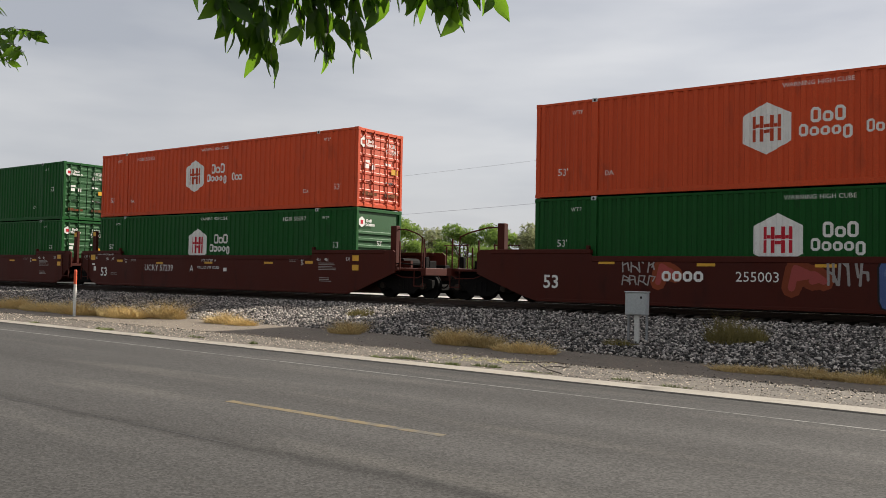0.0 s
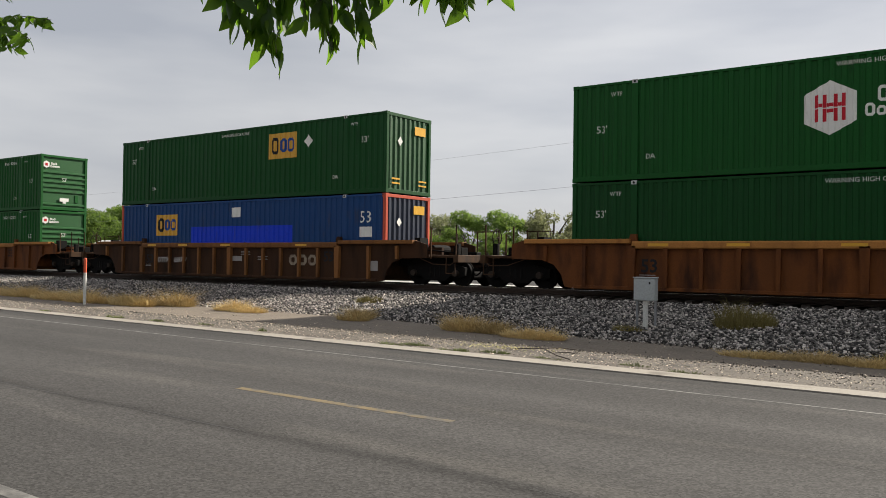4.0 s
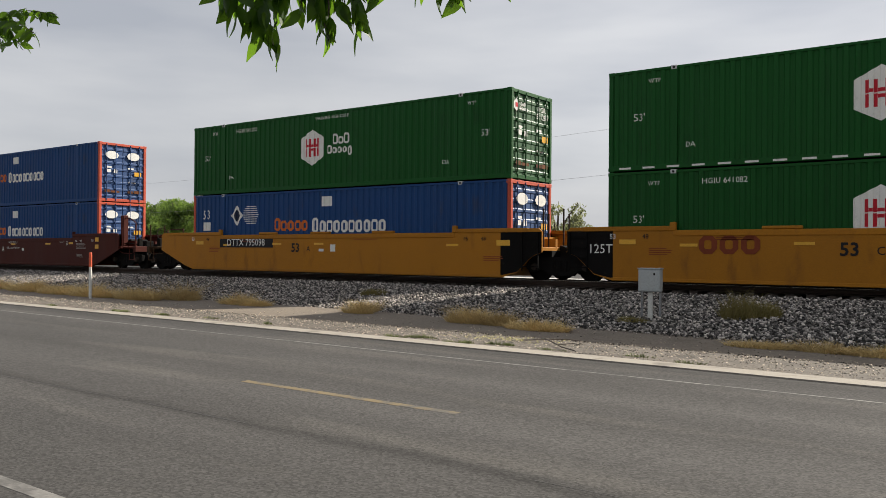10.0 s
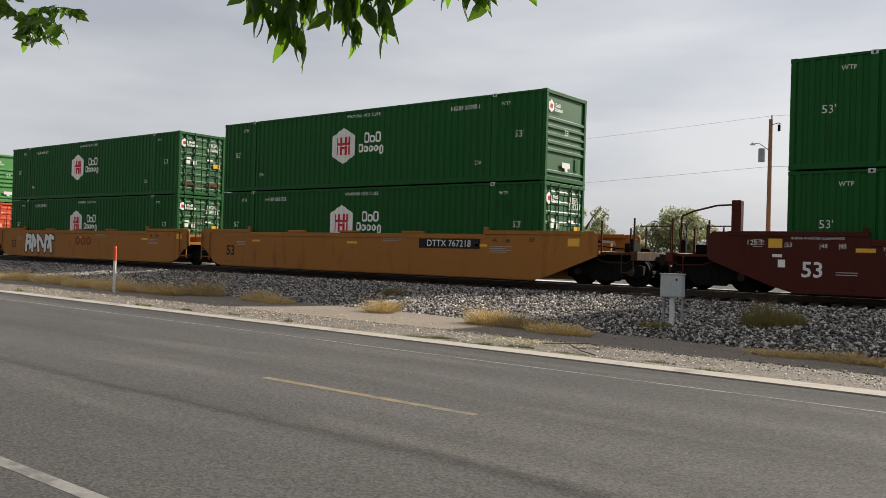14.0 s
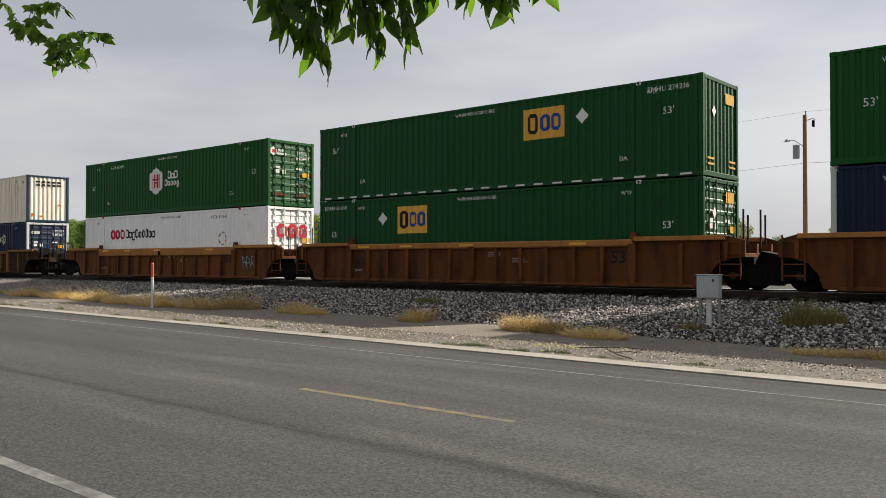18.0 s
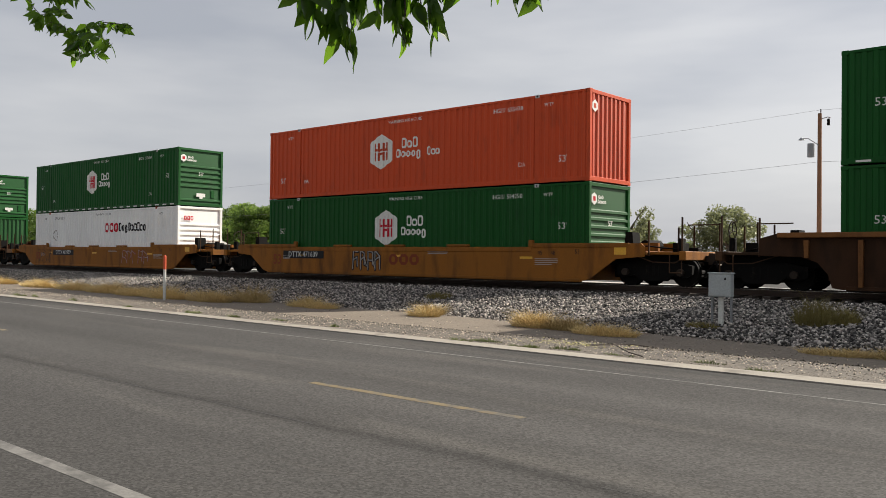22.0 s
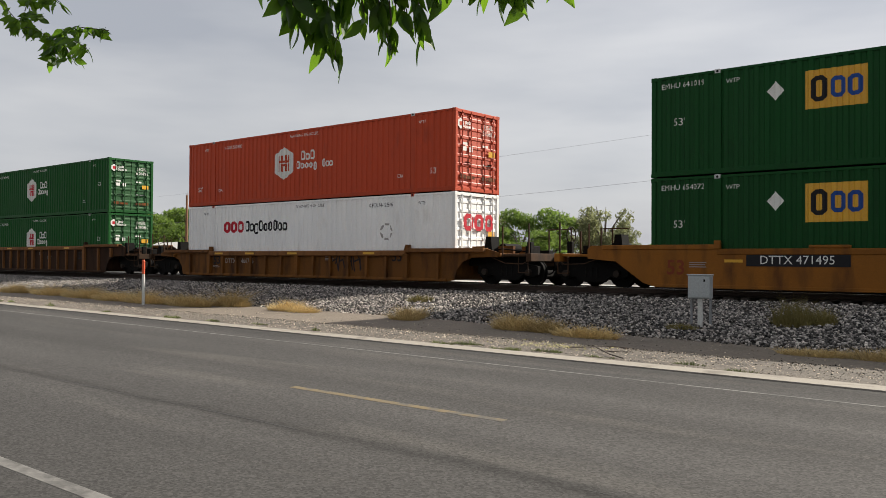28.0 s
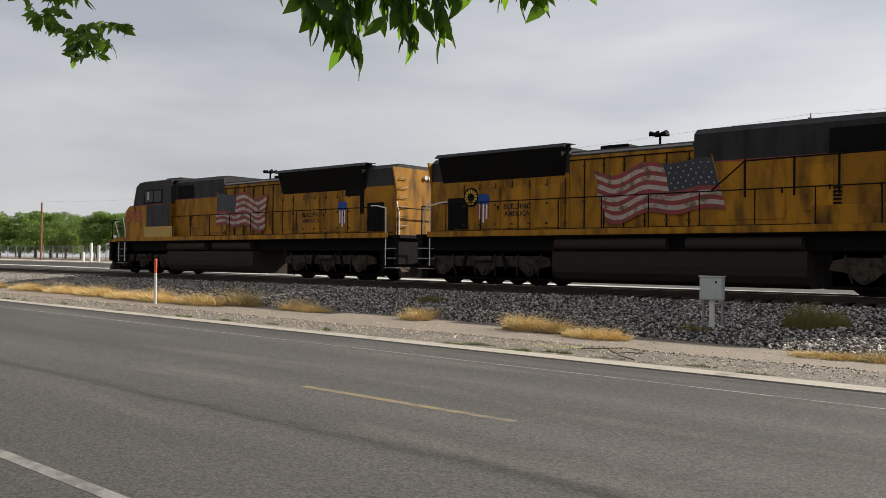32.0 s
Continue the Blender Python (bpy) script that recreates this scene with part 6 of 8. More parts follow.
                slab(dots, cx - 0.022, cx + 0.022, cz - 0.02, cz + 0.02)
        for v in dots.verts:
            v.co.y = hw - 0.032
        part("flag_stars", dots, M["flag_white"], root)
    nb = flat_text(number, 0.54, X(4.75 if forward else 2.9), 2.86, wide=1.12, bold=0.016)
    for v in nb.verts:
        v.co.y = -1.476
    part("cab_number", nb, M["letter_number"], root, "faded red cab number")
    sl = flat_text("BUILDING", 0.17, X(fins[0] + 2.0), 2.62, bold=0.004)
    for v in sl.verts:
        v.co.y = -1.246
    part("slogan", sl, M["letter_black"], root)
    sl = flat_text("AMERICA", 0.17, X(fins[0] + 2.0), 2.38, bold=0.004)
    for v in sl.verts:
        v.co.y = -1.246
    part("slogan", sl, M["letter_black"], root)
    us = X(fins[0] + (3.4 if forward else 3.9))
    sh = bmesh.new()
    poly(sh, [(us - 0.24, 2.75), (us + 0.24, 2.75), (us + 0.27, 2.98), (us + 0.2, 3.1), (us - 0.2, 3.1), (us - 0.27, 2.98)])
    for v in sh.verts:
        v.co.y = -1.248
    part("shield_top", sh, M["letter_blue"], root, "blue top of a small shield")
    for k, ink in ((0, "flag_red"), (1, "letter_white")):
        sh = bmesh.new()
        for i in range(7):
            if i % 2 == k:
                slab(sh, us - 0.24 + i * 0.48 / 7, us - 0.24 + (i + 1) * 0.48 / 7, 2.12 + 0.06 * abs(i - 3), 2.75)
        for v in sh.verts:
            v.co.y = -1.248
        part("shield_stripes", sh, M[ink], root)
    if forward:
        ue = X(length - 2.75)
        part("round_emblem", rod(bmesh.new(), (ue, -1.2, 3.0), (ue, -1.25, 3.0), 0.33, 18), dark, root, "dark round emblem")
        ring = bmesh.new()
        for a in range(14):
            p, q = a * math.tau / 14, (a + 0.62) * math.tau / 14
            poly(ring, [(ue + r * math.cos(b), 3.0 + r * math.sin(b)) for r, b in ((0.27, p), (0.27, q), (0.15, q), (0.15, p))])
        for v in ring.verts:
            v.co.y = -1.254
        part("emblem_ring", ring, M["letter_yellow"], root)
    # wing emblem on the nose
    if forward:
        w = bmesh.new()
        for i in range(5):
            poly(w, [(X(2.98 + back - 0.16 * i), 3.44 - 0.13 * i), (X(1.5 + back), 3.34 - 0.13 * i), (X(1.5 + back), 3.26 - 0.13 * i), (X(2.86 + back - 0.16 * i), 3.37 - 0.13 * i)])
        for v in w.verts:
            v.co.y = -0.73
        part("wing_emblem", w, M["letter_blue"], root, "blue and white wing on the nose side")
        w = bmesh.new()
        for i in range(4):
            poly(w, [(X(2.84 + back - 0.16 * i), 3.355 - 0.13 * i), (X(1.5 + back), 3.255 - 0.13 * i), (X(1.5 + back), 3.215 - 0.13 * i), (X(2.78 + back - 0.16 * i), 3.315 - 0.13 * i)])
        for v in w.verts:
            v.co.y = -0.73
        part("wing_emblem", w, M["letter_white"], root)
        w = bmesh.new()
        poly(w, [(-0.34, 2.35), (0, 2.2), (0.34, 2.35), (0.36, 2.85), (0.24, 3.05), (-0.24, 3.05), (-0.36, 2.85)])
        for v in w.verts:
            v.co = Vector((X(1.395 + back), v.co.x, v.co.z + 0.3))
        part("nose_shield", w, M["letter_blue"], root)
        w = bmesh.new()
        for i in (-2, 0, 2):
            slab(w, i * 0.1 - 0.05, i * 0.1 + 0.05, 2.32, 2.78)
        for v in w.verts:
            v.co = Vector((X(1.39 + back), v.co.x, v.co.z + 0.3))
        part("nose_shield", w, M["letter_white"], root)
    for u0, u1, z in ((6.3, fins[0] - 4.15, 3.64), (2.5 + back, 6.3, 3.42)):
        y = -1.222 if u0 > 3 else -1.474
        part("red_line", bx(u0, u1, y - 0.004, y, z - 0.02, z + 0.02, 0.0), M["flag_red"], root)
    return root


M["flag_red"] = material("faded_flag_red", (0.25, 0.032, 0.03), 0.6, 0, 0.3, 2, (0.10, 0.04, 0.02), 0.5, 60, 0)
M["flag_white"] = material("faded_flag_white", (0.36, 0.30, 0.26), 0.6, 0, 0.3, 2, (0.13, 0.08, 0.04), 0.5, 60, 0)
M["flag_blue"] = material("faded_flag_blue", (0.016, 0.022, 0.034), 0.6, 0, 0.3, 2, (0.03, 0.026, 0.02), 0.46, 60, 0)
M["locker_tan"] = paint("pale_tan_locker_paint", (0.46, 0.30, 0.085), (0.2, 0.12, 0.04), 0.4)
# paler than the side panes: reflected sky put into the glass colour
M["screen"] = material("pale_reflecting_windscreen", (0.05, 0.075, 0.075), 0.12, 0, 0.05, 3, None, 0, 30, 0, spec=0.6)
M["letter_number"] = material("faded_red_number", (0.34, 0.03, 0.018), 0.6, 0, 0.2, 2, (0.30, 0.09, 0.02), 0.42, 60, 0)


# ---- beside the track ----
def ground_at(x, y):
    return lift(x) + (0.0 if y < 16 else 0.55)


def utility_box():
    root = thing("utility_box", "pale grey metal cabinet on a post with side brackets", "utility box")
    b = part("cabinet", boxed(-0.235, 0.235, -0.125, 0.125, 0.72, 1.21, bevel=0.015), M["box_grey"], root)
    part("cabinet_lid", boxed(-0.25, 0.25, -0.14, 0.14, 1.21, 1.235, bevel=0.006), M["box_grey"], b)
    part("door_sheet", boxed(-0.215, 0.215, -0.133, -0.125, 0.745, 1.185, bevel=0.004), M["box_grey"], b)
    part("latch", boxed(0.10, 0.135, -0.145, -0.133, 1.08, 1.13, bevel=0.004), M["soot_shade"], b, "small dark latch")
    part("post", boxed(-0.05, 0.05, -0.045, 0.045, -0.4, 0.72, bevel=0.008), M["marker_white"], root, "square white post")
    for x in (-0.2, 0.2):
        part("bracket", boxed(x - 0.024, x + 0.024, 0.03, 0.08, -0.15, 0.735, bevel=0.004), M["galvanised"], root, "galvanised steel upright")
    return root


utility_box().matrix_world = pose(-7.42, 17.4, 0.10, 0, 0, 8)


def marker_post():
    root = thing("marker_post", "round white marker post with an orange-red top", "marker post")
    bm = bmesh.new()
    rod(bm, (0, 0, -0.3), (0, 0, 1.0), 0.045, 14)
    part("tube", bm, M["marker_white"], root)
    bm = bmesh.new()
    rod(bm, (0, 0, 1.0), (0, 0, 1.42), 0.047, 14)
    rod(bm, (0, 0, 1.42), (0, 0, 1.455), 0.047, 14, 0.03)
    part("top_sleeve", bm, M["marker_red"], root, "orange-red sleeve")
    return root


marker_post().matrix_world = pose(-24.6, 14.5, 0.11)


def tuft(x, y, w, d, h, mat, seed, n=260, lean=0.42):
    """A clump of dry grass blades."""
    rng = random.Random(seed)
    bm = bmesh.new()
    for i in range(n):
        a, r = rng.uniform(0, math.tau), rng.random() ** 0.6
        px, py = w * r * math.cos(a), d * r * math.sin(a)
        hh = h * max(0.25, 0.78 + 0.95 * noise.noise((x + px * 3.6, y + py * 3.6, seed))) * 1.25 * rng.uniform(0.25, 1.0) * (1 - 0.55 * r)
        lx, ly = rng.gauss(0, lean) * hh + px * 0.25, rng.gauss(0, lean) * hh + py * 0.25
        b, c = rng.uniform(0, math.tau), rng.uniform(0.003, 0.007)
        dx, dy = c * math.cos(b), c * math.sin(b)
        v = [bm.verts.new(p) for p in ((px - dx, py - dy, -0.02), (px + dx, py + dy, -0.02), (px + lx * 0.45 + dx * 0.7, py + ly * 0.45 + dy * 0.7, hh * 0.62), (px + lx * 0.45 - dx * 0.7, py + ly * 0.45 - dy * 0.7, hh * 0.62), (px + lx, py + ly, hh))]
        bm.faces.new((v[0], v[1], v[2], v[3]))
        bm.faces.new((v[3], v[2], v[4]))
    ob = new("grass_clump", mesh_of("grass_clump", bm, mat))
    z = max(lift(x), bank_z(x, y)) if y > 15.8 else lift(x) + (0.01 if y > 14 else 0.04)
    ob.matrix_world = pose(x, y, z)
    return tagged(ob, "dry straw-coloured grass clump on bare earth" if mat is M["dry_grass"] else "small green weed in the joint of the road edging" if mat is M["kerb_weed"] else "low green-brown weed growing in the stones", "grass", "roadside grass clumps", "stuff")


crng = random.Random(21)
for x, y, w, d, h in ((-10.9, 15.55, 0.62, 0.3, 0.42), (-10.1, 15.5, 0.4, 0.25, 0.3), (-8.9, 15.1, 0.75, 0.28, 0.26), (-4.4, 15.0, 0.6, 0.3, 0.2), (-3.3, 15.1, 0.65, 0.35, 0.27), (-2.5, 15.0, 0.6, 0.3, 0.24), (-14.6, 15.9, 0.45, 0.25, 0.3), (-14.9, 16.5, 0.4, 0.3, 0.35),
                      (-19.4, 16.0, 0.7, 0.35, 0.32), (-18.6, 15.9, 0.6, 0.3, 0.25), (-23.3, 15.3, 1.1, 0.4, 0.42), (-25.6, 15.2, 1.3, 0.4, 0.38), (-27.8, 15.3, 1.3, 0.45, 0.34), (-30.2, 15.5, 1.4, 0.5, 0.4), (-33.0, 15.6, 1.5, 0.5, 0.34), (-22.2, 16.1, 0.8, 0.4, 0.5), (-36.0, 15.5, 1.4, 0.5, 0.32), (-40.5, 15.6, 1.6, 0.5, 0.32)):
    tuft(x, y, w * 0.95, d, h * (1.25 if x < -5 else 0.85), M["dry_grass"], int(-x * 10), int(800 + 1600 * w), 0.95)
for x, y, w, d, h in ((-5.75, 18.2, 0.40, 0.4, 0.8), (-5.3, 18.45, 0.32, 0.3, 0.6), (-7.6, 17.0, 0.4, 0.2, 0.16), (-17.0, 19.2, 0.4, 0.4, 0.3), (-2.2, 15.8, 0.5, 0.3, 0.3)):
    tuft(x, y, w, d, h, M["weed"], int(-x * 17), int(500 + 1500 * w))
for i in range(26):
    x = -4.0 - 34 * crng.random() ** 1.2
    tuft(x, 11.83 + crng.uniform(-0.06, 0.25), crng.uniform(0.08, 0.3), 0.06, crng.uniform(0.06, 0.12), M["kerb_weed"], 300 + i, 120)


# a fallen twig and dry leaves on the shoulder
twig = thing("fallen_branch", "thin dark fallen branch lying on the gravel shoulder", "branch")
part("stem", rods([(-7.85, 12.72, 0.10), (-7.35, 12.85, 0.13), (-6.7, 12.15, 0.11), (-6.35, 11.95, 0.09)], 0.010), M["bark"], twig)
part("side_twig", rods([(-7.35, 12.85, 0.13), (-7.1, 13.05, 0.14), (-6.85, 13.1, 0.12)], 0.008), M["bark"], twig)
part("side_twig", rods([(-6.9, 12.38, 0.115), (-6.6, 12.4, 0.15), (-6.45, 12.3, 0.14)], 0.007), M["bark"], twig)
lrng = random.Random(77)
bm = bmesh.new()
for i in range(260):
    x, y = lrng.gauss(-8.1, 0.55), lrng.gauss(12.75, 0.22)
    a, r = lrng.uniform(0, math.tau), lrng.uniform(0.015, 0.035)
    z = lift(x) + 0.052 + lrng.uniform(0, 0.02)
    bm.faces.new([bm.verts.new((x + r * q * math.cos(a + b), y + r * q * math.sin(a + b), z + lrng.uniform(0, 0.015))) for q, b in ((1, 0), (0.5, 1.57), (1, 3.14), (0.5, 4.71))])
tagged(new("leaf_litter", mesh_of("leaf_litter", bm, M["litter"])), "dry yellow-green leaves scattered over the gravel", "leaves", kind="stuff")


# ---- poles and wires ----
def pole(x, y, top, gear):
    root = thing("utility_pole", "weathered brown wooden utility pole" + (" with a transformer and lamp" if gear else " with cables"), "utility pole", "utility poles")
    z0 = ground_at(x, y) - 0.3
    bm = bmesh.new()
    rod(bm, (0, 0, z0), (0, 0, top), 0.15, 10, 0.11)
    part("shaft", bm, M["wood_pole"], root)
    part("insulator", rod(bmesh.new(), (0.05, 0, top), (0.05, 0, top + 0.25), 0.04, 8), M["galvanised"], root)
    part("bracket", rods([(0, 0, top - 0.35), (0.45, 0, top - 0.25), (0.6, 0, top - 0.32)], 0.025), M["galvanised"], root)
    if gear:
        part("cutout", boxed(0.42, 0.56, -0.06, 0.06, top - 0.75, top - 0.35, bevel=0.02), M["soot_shade"], root)
        part("transformer", rod(bmesh.new(), (-0.48, -0.05, top - 2.55), (-0.48, -0.05, top - 1.75), 0.2, 12), M["galvanised"], root, "grey transformer can")
        part("lamp_arm", rods([(0, -0.1, top - 1.9), (-0.6, -0.1, top - 1.45), (-1.0, -0.1, top - 1.4)], 0.025), M["galvanised"], root)
        part("lamp_head", rod(bmesh.new(), (-1.0, -0.1, top - 1.5), (-1.0, -0.1, top - 1.36), 0.2, 12, 0.06), M["galvanised"], root, "grey street lamp head")
    root.location = (x, y, 0)
    return root


POLES = ((-16.25, 52.0, 10.3), (-79.7, 52.0, 8.45), (-117.6, 52.0, 9.0), (46.0, 52.0, 10.0))
for i, (x, y, top) in enumerate(POLES):
    pole(x, y, top, i == 0)
for (ax, ay, at), (bx, by, bt) in ((POLES[0], POLES[1]), (POLES[1], POLES[2]), (POLES[3], POLES[0])):
    for drop, r in ((-0.2, 0.006), (2.85, 0.008)):
        pts = [(ax + (bx - ax) * k / 14, ay, at - drop + (bt - at) * k / 14 - 1.5 * (k / 14) * (1 - k / 14)) for k in range(15)]
        ob = new("overhead_wire", mesh_of("overhead_wire", rods(pts, r, 4), M["wire"]))
        tagged(ob, "thin dark overhead cable between poles", "cable", "overhead cables")

# ---- fence, house and gate posts beyond the track ----
fence = thing("chain_fence", "long galvanised chain-link fence in front of trees", "fence")
for i in range(24):
    x = -172 + i * 3.2
    part("fence_post", rod(bmesh.new(), (x, 58.0, ground_at(x, 58)), (x, 58.0, ground_at(x, 58) + 2.1), 0.06, 6), M["galvanised"], fence)
for dz in (0.15, 1.1, 2.05):
    part("fence_rail", rods([(-172, 58, ground_at(-150, 58) + dz), (-150, 58, ground_at(-150, 58) + dz), (-98, 58, ground_at(-98, 58) + dz)], 0.03, 5), M["galvanised"], fence)
bm = bmesh.new()
for i in range(240):
    x = -172 + i * 0.31
    z = ground_at(x, 58)
    for s in (-1, 1):
        rod(bm, (x, 58, z + 0.1), (x + s * 1.2, 58, ground_at(x + s * 1.2, 58) + 2.05), 0.006, 3)
tagged(part("chain_link", bm, M["galvanised"], fence), kind="stuff")
for x, h in ((-99.5, 2.3), (-97.6, 2.0), (-101.5, 1.2)):
    p = new("gate_post", mesh_of("gate_post", rod(bmesh.new(), (0, 0, -0.1), (0, 0, h), 0.17, 10), M["marker_white"]))
    p.location = (x, 50.0, ground_at(x, 50))
    tagged(p, "stout white bollard post beside the paving", "bollard", "white bollards")


def house(x, y, w, d, h):
    root = thing("small_house", "low pale building with a white sheet roof", "house")
    part("wall", boxed(-w / 2, w / 2, -d / 2, d / 2, -0.3, h), M["kerb"], root)
    bm = prism_x(bmesh.new(), [(-d / 2 - 0.4, h), (d / 2 + 0.4, h), (0, h + 1.1)], -w / 2 - 0.3, w / 2 + 0.3)
    part("roof", bm, M["roof_white"], root, "white sheet roof")
    part("door", boxed(-0.5, 0.5, -d / 2 - 0.04, -d / 2 + 0.02, -0.05, 2.0), M["tank"], root)
    for wx in (-w / 3, w / 3):
        wd = part("window", boxed(wx - 0.6, wx + 0.6, -d / 2 - 0.03, -d / 2 + 0.02, 0.9, 1.9), M["roof_white"], root)
        part("pane", boxed(wx - 0.52, wx + 0.52, -d / 2 - 0.04, -d / 2 - 0.031, 0.97, 1.83), M["glass"], wd)
    root.matrix_world = pose(x, y, ground_at(x, y))
    return root


house(-89.5, 57.0, 7.0, 5.0, 1.55)


# ---- trees beyond the track ----
def crown_mesh(name, seed, lobes, leaf, spread, mat, flat=0.8, base=0.32):
    """Uneven crown of small leaf clumps, one metre tall by spread wide, standing on z = 0."""
    rng = np.random.default_rng(seed)
    pts, nrm = [], []
    for i in range(lobes):
        a, r = rng.uniform(0, 6.28), spread * 0.5 * rng.random() ** 0.5 * 0.72
        cz = rng.uniform(base, 0.86)
        r *= 1.0 - 0.75 * max(0, cz - 0.5)
        rad = rng.uniform(0.09, 0.17) * (0.72 if mat is M["crown_grey"] else 1.0)
        n = int(430 * (rad / 0.13) ** 2)
        d = rng.normal(size=(n, 3))
        d /= np.linalg.norm(d, axis=1)[:, None]
        q = d * rad * rng.uniform(0.55, 1.12, n)[:, None] * [1.15, 1.15, flat]
        pts.append(q + [r * math.cos(a), r * math.sin(a), cz])
    p = np.concatenate(pts)
    k = len(p)
    u = rng.normal(size=(k, 3))
    u /= np.linalg.norm(u, axis=1)[:, None]
    w = np.cross(u, rng.normal(size=(k, 3)))
    w /= np.linalg.norm(w, axis=1)[:, None]
    sz = leaf * rng.uniform(0.6, 1.4, k)[:, None]
    v = np.stack([p - u * sz, p + w * sz * 0.55, p + u * sz, p - w * sz * 0.55], 1).reshape(-1, 3)
    me = bpy.data.meshes.new(name)
    me.from_pydata(v.tolist(), [], (np.arange(k * 4).reshape(-1, 4)).tolist())
    me.materials.append(mat)
    return me


def trunk_mesh(seed, spread):
    rng = random.Random(seed)
    bm = bmesh.new()
    rod(bm, (0, 0, -0.04), (0.01, 0, 0.36), 0.030, 7, 0.019)
    for i in range(7):
        a = rng.uniform(0, math.tau)
        r = spread * rng.uniform(0.15, 0.36)
        z = rng.uniform(0.5, 0.88)
        m = (r * 0.45 * math.cos(a), r * 0.45 * math.sin(a), 0.34 + (z - 0.34) * 0.55)
        rod(bm, (0.005, 0, 0.28 + 0.01 * i), m, 0.014, 5, 0.009)
        rod(bm, m, (r * math.cos(a), r * math.sin(a), z), 0.009, 5, 0.003)
    return mesh_of("trunk", bm, M["bark"])


KINDS = []
for seed, lobes, spread, mat, flat, base in ((1, 20, 1.0, "crown", 0.8, 0.22), (2, 24, 1.25, "crown", 0.75, 0.18), (3, 16, 0.9, "crown_grey", 0.9, 0.25), (4, 22, 1.5, "crown", 0.7, 0.15), (5, 15, 0.95, "crown_grey", 1.0, 0.3)):
    KINDS.append((crown_mesh("crown", seed, lobes + (8 if mat == "crown_grey" else 0), 0.017, spread, M[mat], flat, base), trunk_mesh(seed, spread)))
tree_count = 0


def tree(x, y, height, kind, seed=0):
    rng = random.Random(seed * 7 + kind)
    names = {0: "round green broadleaf tree beyond the railway", 1: "wide green broadleaf tree beyond the railway", 2: "grey-green thin-leaved tree beyond the railway", 3: "low spreading green tree beyond the railway", 4: "sparse grey-green tree with bare twigs beyond the railway"}
    root = thing("tree", names[kind], "tree", "trees beyond the railway")
    c, t = KINDS[kind]
    part("crown", c, None, root)
    part("trunk", t, None, root)
    root.matrix_world = Matrix.LocRotScale((x, y, ground_at(x, y)), Euler((0, 0, rng.uniform(0, 6.28))), (height * rng.uniform(0.92, 1.1), height * rng.uniform(0.92, 1.1), height))
    return root


def tree_seen(az, el, y, kind, seed):
    """A tree in the direction az (degrees from the track's normal), with its top at the elevation el."""
    x = y * math.tan(radians(az))
    tree(x, y, EYE + math.tan(radians(el)) * y / math.cos(radians(az)) - ground_at(x, y), kind, seed)


frng = random.Random(5)
az = -74.0
while az < -49.5:
    tree_seen(az, 2.85 + 0.75 * min(1, max(0, (az + 66) / 12)) + frng.uniform(-0.35, 0.1), frng.uniform(66, 78), frng.choice((0, 1, 0, 3)), int(az * 10))
    az += frng.uniform(0.75, 1.15)
while az < -31.6:
    tree_seen(az, 3.8 + frng.uniform(-0.35, 0.3), frng.uniform(66, 82), frng.choice((0, 1, 2, 0)), int(az * 10))
    az += frng.uniform(1.7, 2.4)
for az, el, y, kind in ((-56.2, 2.0, 62, 3), (-45.0, 2.2, 64, 3), (-40.5, 2.4, 62, 3), (-37.0, 2.5, 63, 3), (-33.5, 2.2, 62, 3), (-29.2, 4.45, 70, 4), (-30.6, 3.6, 72, 2), (-27.9, 2.8, 72, 4),
                        (-22.7, 4.3, 66, 2), (-22.3, 3.6, 68, 2), (-24.4, 3.0, 67, 4), (-18.6, 2.05, 74, 2), (-19.6, 1.4, 76, 3), (-25.6, 1.3, 80, 3),
                        (-14.6, 2.6, 68, 3), (-13.3, 3.05, 70, 0), (-11.9, 2.8, 68, 3), (-10.2, 2.75, 72, 4), (-8.8, 2.9, 70, 0), (-7.2, 2.7, 70, 3), (-5.0, 2.6, 72, 1), (-2.0, 2.8, 74, 0)):
    tree_seen(az, el, y, kind, int(az * 10))
# a farther, lower line of woods
for i in range(34):
    az = -72 + i * 2.25
    if az < -30 or az > -16:
        tree_seen(az, 1.5 + frng.uniform(-0.3, 0.4) if az > -50 else 2.0, 125 + frng.uniform(-8, 8), frng.choice((1, 3)), 900 + i)


# ---- the tree over the camera: only its outer twigs hang into view ----
def leaf_mesh():
    bm = bmesh.new()
    L, W = 0.098, 0.0215
    prev = None
    prof = [(0.0, 0.12), (0.14, 0.62), (0.34, 1.0), (0.58, 0.85), (0.8, 0.42), (1.0, 0.03)]
    for t, w in prof:
        z = -L * t
        y = 0.010 * math.sin(t * 2.4)
        row = [bm.verts.new((-W * w, y + 0.003 * w, z)), bm.verts.new((0, y - 0.002, z)), bm.verts.new((W * w, y + 0.003 * w, z))]
        if prev:
            bm.faces.new((prev[0], prev[1], row[1], row[0]))
            bm.faces.new((prev[1], prev[2], row[2], row[1]))
        prev = row
    rod(bm, (0, 0, 0.012), (0, 0, 0), 0.0009, 4)
    me = mesh_of("leaf", bm, M["leaf"])
    for p in me.polygons:
        p.use_smooth = True
    return me


